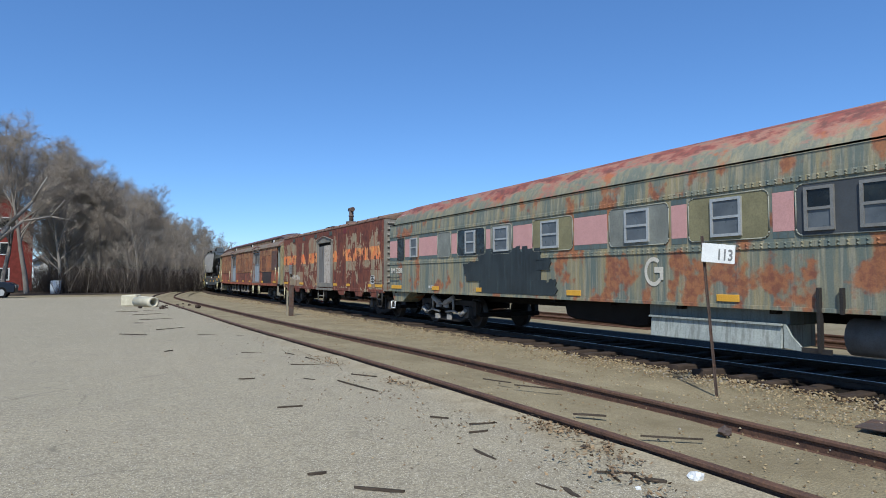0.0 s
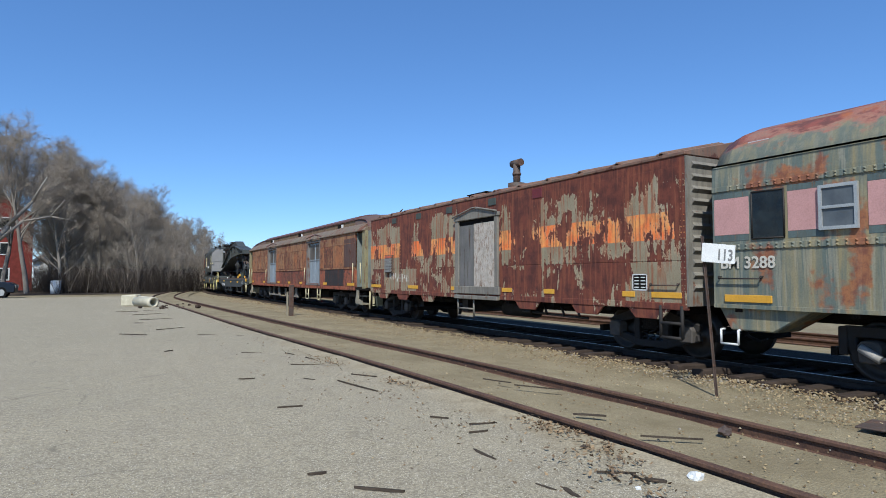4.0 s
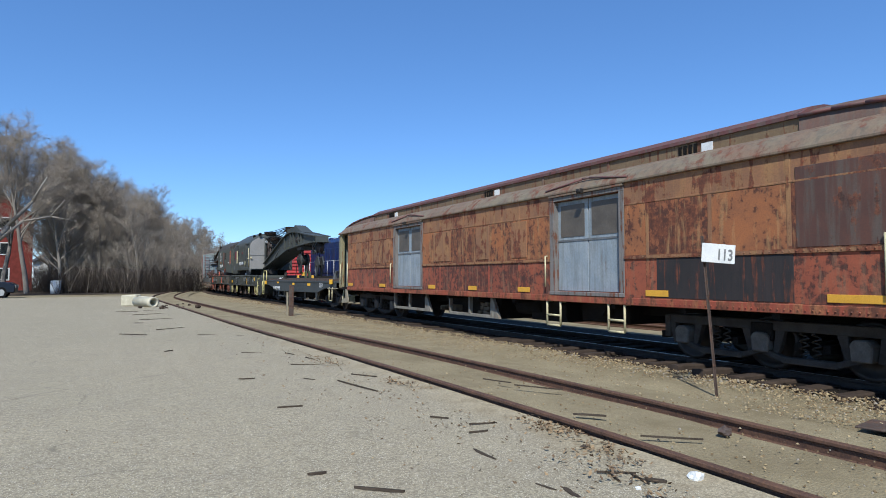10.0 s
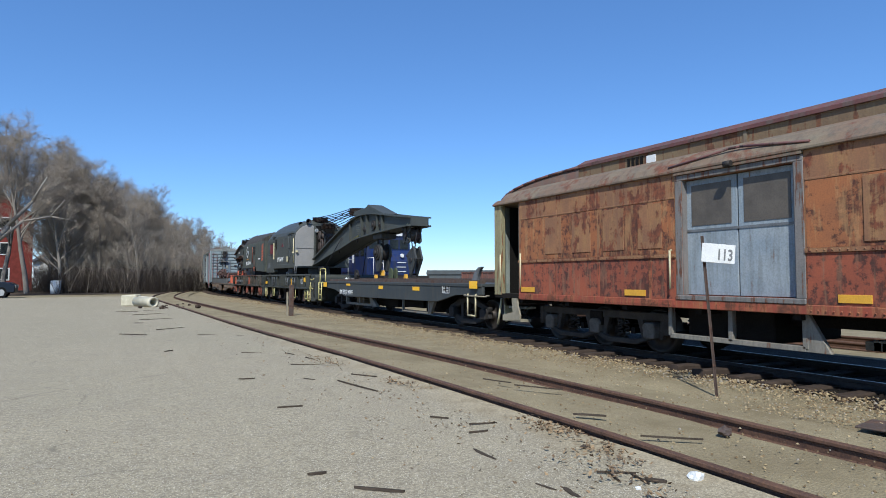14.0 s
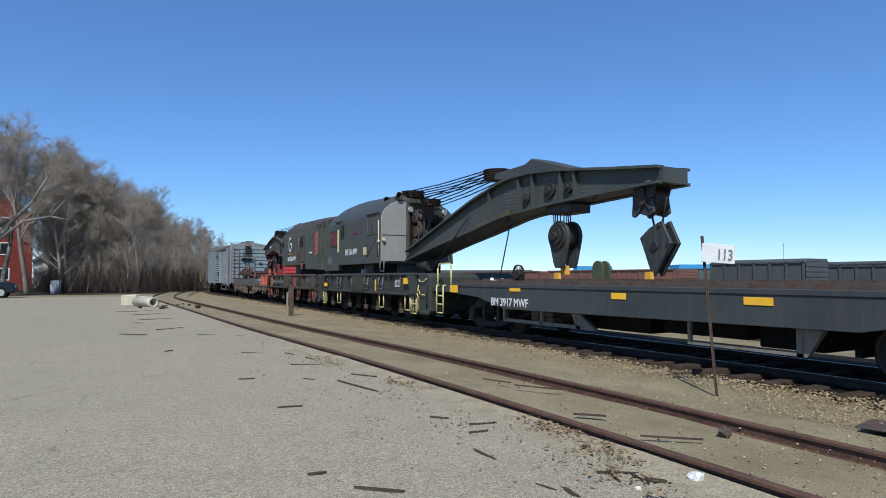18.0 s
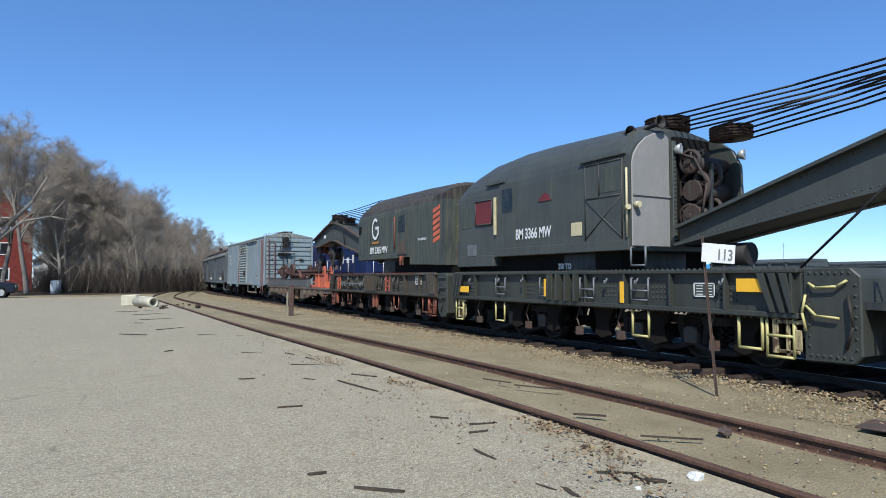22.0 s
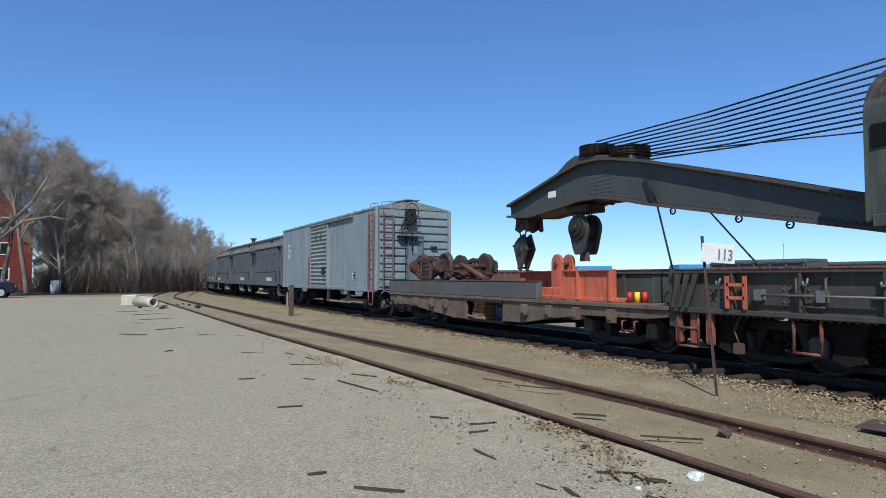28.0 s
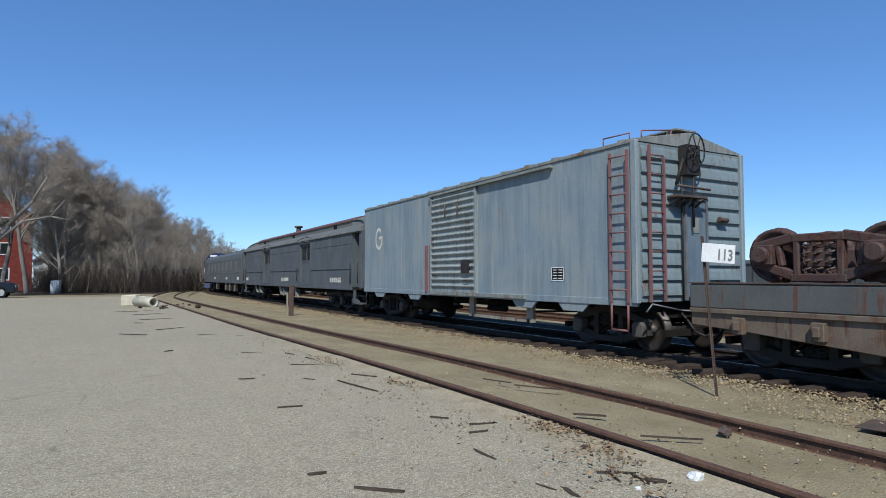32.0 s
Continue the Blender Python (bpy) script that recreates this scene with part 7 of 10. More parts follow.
def hook_block(parent, x, y, z0, z1, w, kind, eye="yellow"):
    """A pulley block hung under the boom."""
    m = Mesh()
    if kind == "round":
        zc, r = z1 - w * 0.62, w * 0.56
        prof = [(0.14, z0), (0.2, z0 + 0.12)] + [(r * math.cos(radians(d)), zc + r * math.sin(radians(d))) for d in range(-20, 201, 20)] + [(-0.2, z0 + 0.12), (-0.14, z0)]
        for dx in (-0.24, 0.14):
            m.prism([(y + p, q) for p, q in prof], x + dx, x + dx + 0.1, axis="x")
        b = part("hook_block", m, "crane_dark", parent, "heavy round pulley block", 0.02)
        m = Mesh().rod((x - 0.3, y, zc), (x + 0.28, y, zc), w * 0.46, 22)
        m.rod((x - 0.34, y, zc), (x - 0.29, y, zc), w * 0.32, 18)
        m.rod((x - 0.4, y, zc), (x - 0.3, y, zc), w * 0.14, 12)
        part("block_sheave", m, "iron", b)
        m = Mesh()
        for k in (-0.36, -0.28, -0.2, -0.08, 0.08, 0.2, 0.28, 0.36):
            m.rod((x - 0.1, y + k * 0.8, z1 - 0.35), (x - 0.1, y + k, z1 + 0.45), 0.016, 5)
        part("hoist_rope", m, "rope", b)
        m = Mesh().prism([(y - 0.1, z0 - 0.16), (y + 0.1, z0 - 0.16), (y + 0.07, z0 + 0.06), (y - 0.07, z0 + 0.06)], x - 0.1, x + 0.05, axis="x")
        part("hook_shackle", m, eye, b, "hook shackle")
    else:
        c, h = (z0 + z1) / 2, z1 - z0
        prof = [(0.11 * w, z0), (0.52 * w, z0 + 0.71 * h), (0.19 * w, z0 + 0.88 * h), (-0.23 * w, z1), (-0.53 * w, z0 + 0.58 * h), (0.04 * w, z0)]
        for dx in (-0.16, 0.08):
            m.prism([(y + a, b) for a, b in prof], x + dx, x + dx + 0.07, axis="x")
        b = part("hook_block", m, "crane_dark", parent, "diamond-shaped plate pulley block", 0.01)
        m = Mesh().rod((x - 0.2, y, c + 0.05), (x + 0.16, y, c + 0.05), 0.09, 12)
        for k in ((0.07 * w, z0 + 0.1), (-w * 0.44, c + 0.1), (w * 0.42, z0 + 0.69 * h), (-0.16 * w, z1 - 0.1)):
            m.rod((x - 0.2, y + k[0], k[1]), (x + 0.16, y + k[0], k[1]), 0.03, 8)
        parts("block_pin", m, "iron", b)
        m = Mesh()
        for k in (-0.16, 0.16):
            m.rod((x - 0.05, y + k * 0.6, z1 - 0.12), (x - 0.05, y + k * 1.5, z1 + 0.5), 0.022, 5)
        part("hoist_rope", m, "rope", b)
    return b


def head_sheaves(parent, s, y, z):
    plate = [(y - 0.3, z + 0.05), (y + 0.32, z + 0.05), (y + 0.33, z - 0.3), (y + 0.36, z - 0.56), (y + 0.28, z - 0.6), (y + 0.16, z - 0.52), (y - 0.1, z - 0.6), (y - 0.26, z - 0.52), (y - 0.2, z - 0.2)]
    if s > 0:
        plate = [(2 * y - a, b) for a, b in plate]
    m = Mesh()
    for x in (-0.26, 0.2):
        m.prism(plate, x, x + 0.06, axis="x")
    h = part("boom_head", m, "crane_dark", parent, "splayed sheave plates under the boom end", 0.01)
    m = Mesh().rod((-0.34, y, z - 0.26), (0.3, y, z - 0.26), 0.1, 14)
    m.rod((-0.2, y, z - 0.26), (0.2, y, z - 0.26), 0.26, 20)
    part("head_sheave", m, "winch_rust", h, "rusty head sheave")
    m = Mesh()
    for k in range(5):
        a = k * 1.2 + 0.4
        bar(m, -0.3, -0.26, (y, z - 0.26), (y + 0.3 * math.cos(a), z - 0.26 + 0.26 * math.sin(a)), 0.05)
    parts("plate_rib", m, "crane_dark", h)
    return h


def boom_ropes(parent, a, b, n, spread, r=0.02, fan=0.3):
    m = Mesh()
    for i in range(n):
        f = (i / (n - 1) - 0.5)
        p = (a[0] + f * spread, a[1], a[2] - f * fan)
        q = (b[0] + f * spread, b[1], b[2] - f * fan * 0.6)
        mid = tuple((u + v) / 2 - (0.05 if k == 2 else 0) for k, (u, v) in enumerate(zip(p, q)))
        m.path([p, mid, q], r, 5)
    return part("boom_rope", m, "rope", parent, "taut wire ropes")


def wrecking_crane_fore():
    mid = 75.55
    y = lambda u: u - mid
    car = rail_car("railway_crane", "dark green-grey wrecking crane with its boom lowered over a flatcar", "railway crane", mid, 3.4)
    crane_carriage(car, y(71.93), y(81.6), "carriage", "frame_grey", "cream_yellow")
    ob = part("end_bolster", Mesh().prism([(y(71.9), 1.57), (y(71.9), 0.28), (y(71.25), 0.3), (y(71.15), 0.42), (y(71.15), 1.45), (y(71.28), 1.57)], -W - 0.02, W + 0.02, axis="x"), "carriage", car, "deep riveted end bolster", 0.02)
    riv = Mesh()
    for i in range(7):
        for yy, z in ((y(71.8) - i * 0.085, 1.5), (y(71.8) - i * 0.085, 0.38), (y(71.82), 0.5 + i * 0.14), (y(71.22), 0.5 + i * 0.14)):
            riv.add([(-W - 0.02, yy - 0.02, z - 0.02), (-W - 0.02, yy + 0.02, z - 0.02), (-W - 0.02, yy + 0.02, z + 0.02), (-W - 0.02, yy - 0.02, z + 0.02), (-W - 0.045, yy, z)], [(0, 1, 4), (1, 2, 4), (2, 3, 4), (3, 0, 4)])
    tagged(part("rivets", riv, "carriage", ob), kind="stuff")
    m = Mesh().path([(-W - 0.06, y(71.8), 1.36), (-W - 0.08, y(71.7), 1.3), (-W - 0.08, y(71.42), 1.32), (-W - 0.06, y(71.3), 1.4)], 0.018)
    m.path([(-W - 0.05, y(71.85), 1.05), (-W - 0.08, y(71.7), 0.92), (-W - 0.08, y(71.4), 0.9)], 0.018)
    m.path([(-W - 0.05, y(71.85), 1.2), (-W - 0.09, y(71.88), 0.95), (-W - 0.05, y(71.85), 0.7)], 0.018)
    parts("bent_grab", m, "cream_yellow", ob)
    m = Mesh().path([(-W - 0.05, y(71.3), 1.2), (-W - 0.1, y(71.22), 0.8), (-W - 0.04, y(71.34), 0.5)], 0.022)
    part("air_hose", m, "iron", ob)
    part("end_coupler_pocket", Mesh().box(-0.25, 0.25, y(71.16), y(70.2), 0.78, 1.02), "crane_dark", car, "", 0.03)
    part("turntable", Mesh().rod((0, y(76.8), 1.45), (0, y(76.8), 1.95), 1.35, 28), "crane_dark", car, "", 0.02)
    house = crane_house(car, [(y(75.1), 1.5, 2.0, 3.66, 4.34), (y(75.5), 1.5, 2.0, 3.62, 4.58), (y(78.3), 1.5, 2.0, 3.6, 4.7), (y(79.4), 1.5, 1.95, 3.59, 4.7), (y(80.4), 1.5, 1.9, 3.58, 4.62), (y(81.0), 1.5, 1.86, 3.58, 4.42), (y(81.35), 1.5, 1.85, 3.55, 4.15), (y(81.55), 1.48, 1.85, 3.5, 3.85)], "crane")
    x = -1.5
    part("house_skirt", Mesh().box(-1.53, 1.53, y(79.6), y(75.12), 1.95, 2.15), "crane", house, bevel=0.01)
    part("lower_skirt", Mesh().box(-1.51, 1.51, y(81.5), y(79.7), 1.72, 2.0), "crane", house, bevel=0.01)
    # front face and its pale door
    head = [(-1.485, 2.02), (-0.47, 2.02), (-0.47, 4.16), (-0.62, 4.25), (-0.85, 4.23), (-1.1, 4.12), (-1.3, 3.96), (-1.43, 3.78), (-1.485, 3.6)]
    fd = part("front_door", Mesh().prism(head, y(75.1), y(75.06)), "crane_grey", car, "pale grey front door with rounded top", 0.015)
    part("door_band", Mesh().box(-1.47, -0.48, y(75.06) - 0.025, y(75.06), 2.98, 3.02), "crane_grey", fd)
    part("door_lock", Mesh().rod((-1.42, y(75.06), 2.8), (-1.42, y(75.06) - 0.12, 2.8), 0.06, 10), "cream", fd)
    part("front_post", Mesh().box(-0.47, -0.36, y(75.1), y(74.98), 2.05, 4.1), "crane", car, "riveted post", 0.01)
    riv = Mesh()
    for i in range(24):
        z = 2.1 + i * 0.083
        riv.add([(-0.44, y(74.98), z - 0.02), (-0.40, y(74.98), z - 0.02), (-0.40, y(74.98), z + 0.02), (-0.44, y(74.98), z + 0.02), (-0.42, y(74.98) - 0.03, z)], [(0, 1, 4), (1, 2, 4), (2, 3, 4), (3, 0, 4)])
    tagged(part("rivets", riv, "crane", car), kind="stuff")
    bar_loop(car, "front_grab", -W + 0.02, y(75.1), y(74.75), 1.66, 2.0, "frame_grey", 0.02, 0.1)
    m = Mesh().path([(x - 0.05, y(75.14), 2.2), (x - 0.05, y(75.14), 3.5)], 0.022)
    m.rod((x - 0.05, y(75.14), 2.75), (x - 0.09, y(75.05), 2.75), 0.05, 8)
    part("pipe", m, "cream", car, "cream painted pipe and valve")
    # house details
    panel("window", car, "red_board", y(80.55), y(79.75), 2.8, 3.42, x, 0.02, "window boarded with dark red sheet")
    fr = Mesh()
    fr.path([(x - 0.02, y(a), b) for a, b in ((80.55, 2.8), (79.75, 2.8), (79.75, 3.42), (80.55, 3.42), (80.55, 2.8))], 0.022, 4)
    part("window_frame", fr, "crane_dark", car)
    panel("door_panel", car, "crane", y(79.4), y(78.78), 2.1, 3.75, x, 0.02)
    panel("door_window", car, "glass", y(79.3), y(78.86), 3.02, 3.6, x, 0.028)
    panel("grab_bar", car, "cream", y(79.62), y(79.57), 2.5, 3.45, x, 0.06, "cream grab bar")
    panel("worn_patch", car, "crane_rusty", y(81.3), y(80.75), 2.75, 3.35, x, 0.008, "worn patch")
    panel("worn_patch", car, "frame_grey", y(80.95), y(80.5), 2.0, 2.3, x - 0.01, 0.01, "bare metal patch")
    panel("hatch", car, "crane", y(77.89), y(77.38), 3.15, 3.62, x, 0.014)
    m = Mesh().prism([(y(77.86), 3.15), (y(77.4), 3.15), (y(77.48), 3.28), (y(77.62), 3.33), (y(77.75), 3.27)], x - 0.02, x - 0.014, axis="x")
    part("red_mark", m, "red_board", car, "red painted mark")
    writing("reporting_mark", "BM 3366 MW", 0.34, x - 0.012, y(78.74), 2.34, "white", car, "white stencilled number", squeeze=0.68)
    panel("pale_plate", car, "cream", y(76.75), y(76.42), 2.3, 2.58, x, 0.012, "pale yellow plate")
    d = panel("house_door", car, "crane", y(76.33), y(75.26), 2.15, 3.72, x, 0.02)
    m = Mesh()
    for q in (((76.3, 3.0), (75.3, 2.2)), ((75.3, 3.0), (76.3, 2.2)), ((76.3, 3.02), (75.3, 3.02)), ((75.9, 3.05), (75.9, 3.7)), ((76.3, 2.17), (76.3, 3.7)), ((75.29, 2.17), (75.29, 3.7)), ((76.3, 3.7), (75.29, 3.7))):
        m.rod((x - 0.02, y(q[0][0]), q[0][1]), (x - 0.02, y(q[1][0]), q[1][1]), 0.018, 4)
    parts("door_brace", m, "crane_dark", d)
    panel("door_window", car, "crane_rusty", y(75.86), y(75.34), 3.1, 3.6, x - 0.02, 0.008)
    m = Mesh()
    for u0, u1, z in ((76.45, 75.2, 3.78), (80.0, 79.2, 3.78)):
        m.box(x - 0.05, x + 0.02, y(u0), y(u1), z, z + 0.03)
    parts("drip_rail", m, "crane", car)
    writing("capacity_mark", "250 TON", 0.17, -1.33, y(77.4), 1.62, "white", car, "white capacity stencil", squeeze=0.8)
    m = Mesh()
    for i in range(11):
        z = 2.42 + i * 0.1
        m.prism([(y(81.58), z), (y(81.58), z + 0.05), (y(81.46), z + 0.11), (y(81.46), z + 0.06)], -1.49, -1.44, axis="x")
    parts("warning_stripe", m, "stripe_yellow", car, "worn yellow warning stripe")
    # horn, lamp and winch at the front
    m = Mesh()
    m.lathe([(0.03, 0.0), (0.05, 0.25), (0.14, 0.4), (0.11, 0.39), (0.03, 0.2)], (-0.8, y(75.35), 4.36), (0, -1, 0.15), 16)
    m.rod((-0.8, y(75.8), 4.34), (-0.8, y(75.35), 4.36), 0.04, 8)
    m.lathe([(0.03, 0.0), (0.05, 0.2), (0.12, 0.32), (0.03, 0.15)], (-1.0, y(75.75), 4.3), (-0.3, -1, 0), 14)
    part("horn", m, "iron", car, "air horn trumpets")
    for px, u, pz in ((-0.38, 74.85, 3.92), (0.72, 74.28, 3.82)):
        part("work_lamp", Mesh().lathe([(0.02, 0.14), (0.08, 0.1), (0.11, 0.0), (0.09, 0.0), (0.0, 0.02)], (px, y(u), pz), (-0.4, 1, 0), 14), "frame_white", car, "round work lamp")
    # open winch between the front post and the far cheek, above the boom foot
    cheek = [(y(75.1), 2.1), (y(74.42), 2.4), (y(74.32), 3.0), (y(74.34), 3.6), (y(74.5), 3.92), (y(74.75), 4.12), (y(75.1), 4.24)]
    part("winch_cheek", Mesh().prism(cheek, 0.66, 0.74, axis="x"), "crane", car, "curved winch cheek plate", 0.01)
    # black sheet in place of the unlit house interior behind the winch
    part("winch_back", Mesh().box(-0.36, 0.66, y(75.1), y(75.02), 2.05, 4.2), "black", car)
    m = Mesh()
    m.rod((-0.3, y(74.7), 3.1), (0.64, y(74.7), 3.1), 0.2, 20)
    m.rod((-0.3, y(74.72), 3.62), (0.64, y(74.72), 3.62), 0.16, 18)
    m.rod((-0.3, y(74.72), 2.62), (0.64, y(74.72), 2.62), 0.2, 18)
    parts("winch_drum", m, "winch_rust", car, "rusty winch drum with wire rope")
    for u, z, r, px in ((74.72, 3.15, 0.36, -0.2), (74.78, 2.62, 0.24, -0.26), (74.74, 3.66, 0.24, -0.28), (74.62, 3.4, 0.28, 0.1), (74.65, 2.75, 0.24, 0.2)):
        m = Mesh().lathe([(r * 0.82, -0.03), (r, -0.03), (r, 0.05), (r * 0.82, 0.05), (r * 0.82, -0.03)], (px, y(u), z), (1, 0, 0), 24)
        for k in range(5):
            q = k * 1.257 + u
            m.rod((px, y(u), z), (px, y(u) + r * 0.85 * math.cos(q), z + r * 0.85 * math.sin(q)), 0.03, 5)
        m.rod((px - 0.06, y(u), z), (px + 0.08, y(u), z), r * 0.22, 10)
        part("gear_wheel", m, "winch_rust", car, "greasy spoked gear wheel")
    m = Mesh()
    for a, b in (((74.95, 2.3), (74.45, 2.55)), ((74.95, 3.95), (74.45, 3.75)), ((74.46, 2.6), (74.42, 3.6)), ((74.9, 3.3), (74.45, 3.05)), ((74.95, 2.9), (74.6, 3.9))):
        bar(m, -0.1, -0.04, (y(a[0]), a[1]), (y(b[0]), b[1]), 0.06)
    parts("winch_linkage", m, "crane_dark", car, "", 0.006)
    m = Mesh().path([(-0.3, y(74.95), 3.85), (-0.32, y(74.6), 3.7), (-0.3, y(74.35), 3.2), (-0.3, y(74.5), 2.5)], 0.025)
    part("winch_pipe", m, "winch_rust", car)
    # added black block: paints the shade between deck and house
    part("house_underside", Mesh().box(-1.25, 1.25, y(81.4), y(75.6), 1.56, 2.0), "black", car, "black block put in for the shade under the crane house")
    part("ballast_drum", Mesh().rod((-0.3, y(74.2), 1.85), (-0.3, y(73.5), 1.85), 0.2, 14), "iron", car)
    sheave_stack(car, (0.0, y(75.5), 4.55), 0.45, 0.26, 4)
    sheave_stack(car, (0.0, y(74.05), 4.1), 0.38, 0.22, 4)
    rows, b = boom(car, -1, y(74.85), "crane_boom")
    head_sheaves(b, -1, y(63.95), 3.3)
    hook_block(b, -0.05, y(66.7), 1.67, 2.88, 0.68, "round")
    m = Mesh().box(-0.34, 0.34, y(67.1), y(66.2), 3.02, 3.24)
    part("boom_bracket", m, "crane_dark", b, bevel=0.02)
    hook_block(b, 0.0, y(63.78), 1.46, 2.6, 0.78, "diamond")
    boom_ropes(b, (0, y(75.3), 4.55), (0, y(69.9), 4.52), 5, 0.8, 0.02, 0.14)
    boom_ropes(b, (0, y(74.05), 4.1), (0, y(69.9), 4.46), 5, 0.8, 0.02, 0.16)
    m = Mesh()
    for i in range(12):
        m.prism([(y(70.3) - i * 0.15, 2.87 + i * 0.027), (y(70.3) - i * 0.15 - 0.08, 2.885 + i * 0.027), (y(70.3) - i * 0.15 - 0.14, 2.99 + i * 0.027), (y(70.3) - i * 0.15 - 0.06, 2.975 + i * 0.027)], -0.47, -0.41, axis="x")
    parts("warning_stripe", m, "stripe_yellow", b, "worn yellow warning stripe")
    m = Mesh()
    m.path([(0.5, y(69.9), 2.9), (0.5, y(70.4), 1.5)], 0.02)
    m.path([(-0.46, y(70.7), 3.3), (-0.9, y(72.3), 1.58)], 0.02)
    for u in (63.9, 65.2, 68.6, 71.0):
        lo, hi = interp(rows, 74.85 - u)
        hand_wheel(m, (-0.45, y(u), lo - 0.09), 0.06, (1, 0, 0), 1)
    parts("stay_rope", m, "rope", b)
    part("end_plate", Mesh().box(-0.36, 0.36, y(63.4) - 0.04, y(63.4) + 0.06, 3.34, 3.66), "crane", b)
    panel("pale_mark", b, "cream", y(63.85), y(63.68), 3.36, 3.44, -0.33, 0.01)
    # yellow handrail, strips
    m = Mesh().path([(-W + 0.1, y(70.87), 1.1), (-W + 0.1, y(70.87), 1.72), (-W + 0.1, y(70.78), 1.84), (-W + 0.1, y(70.15), 1.84), (-W + 0.1, y(70.07), 1.74), (-W + 0.1, y(70.07), 1.1)], 0.024)
    part("end_rail", m, "cream_yellow", car, "pale yellow handrail")
    bar_loop(car, "end_ladder", -W + 0.02, y(70.8), y(70.4), 0.4, 1.2, "cream_yellow", 0.024, 0.1, (0.65, 0.9))
    part("end_platform", Mesh().box(-W + 0.06, W - 0.06, y(71.16), y(70.0), 1.02, 1.12), "crane_dark", car)
    for u0, u1, z0, z1 in ((81.17, 80.72, 1.04, 1.2), (72.86, 72.42, 1.22, 1.42), (75.27, 75.17, 0.96, 1.36), (77.53, 77.43, 1.02, 1.4)):
        panel("reflective_strip", car, "yellow_bright", y(u0), y(u1), z0, z1, -W - 0.1, 0.012, "bright yellow reflective strip")
    stencil(car, y(73.7), y(73.3), 1.12, 1.35, -W - 0.01, "crane")
    m = Mesh()
    for u in (81.4, 72.35):
        for dq, w, z0, z1 in ((0.0, 0.09, 0.35, 0.86), (0.2, 0.06, 0.3, 0.8), (0.33, 0.1, 0.42, 0.7), (0.05, 0.4, 0.78, 0.84), (0.1, 0.3, 0.36, 0.41)):
            m.box(-W - 0.04, -W - 0.01, y(u) - dq - w, y(u) - dq, z0, z1)
    parts("corner_plate", m, "cream_chipped", car, "chipped cream painted plates", 0.008)


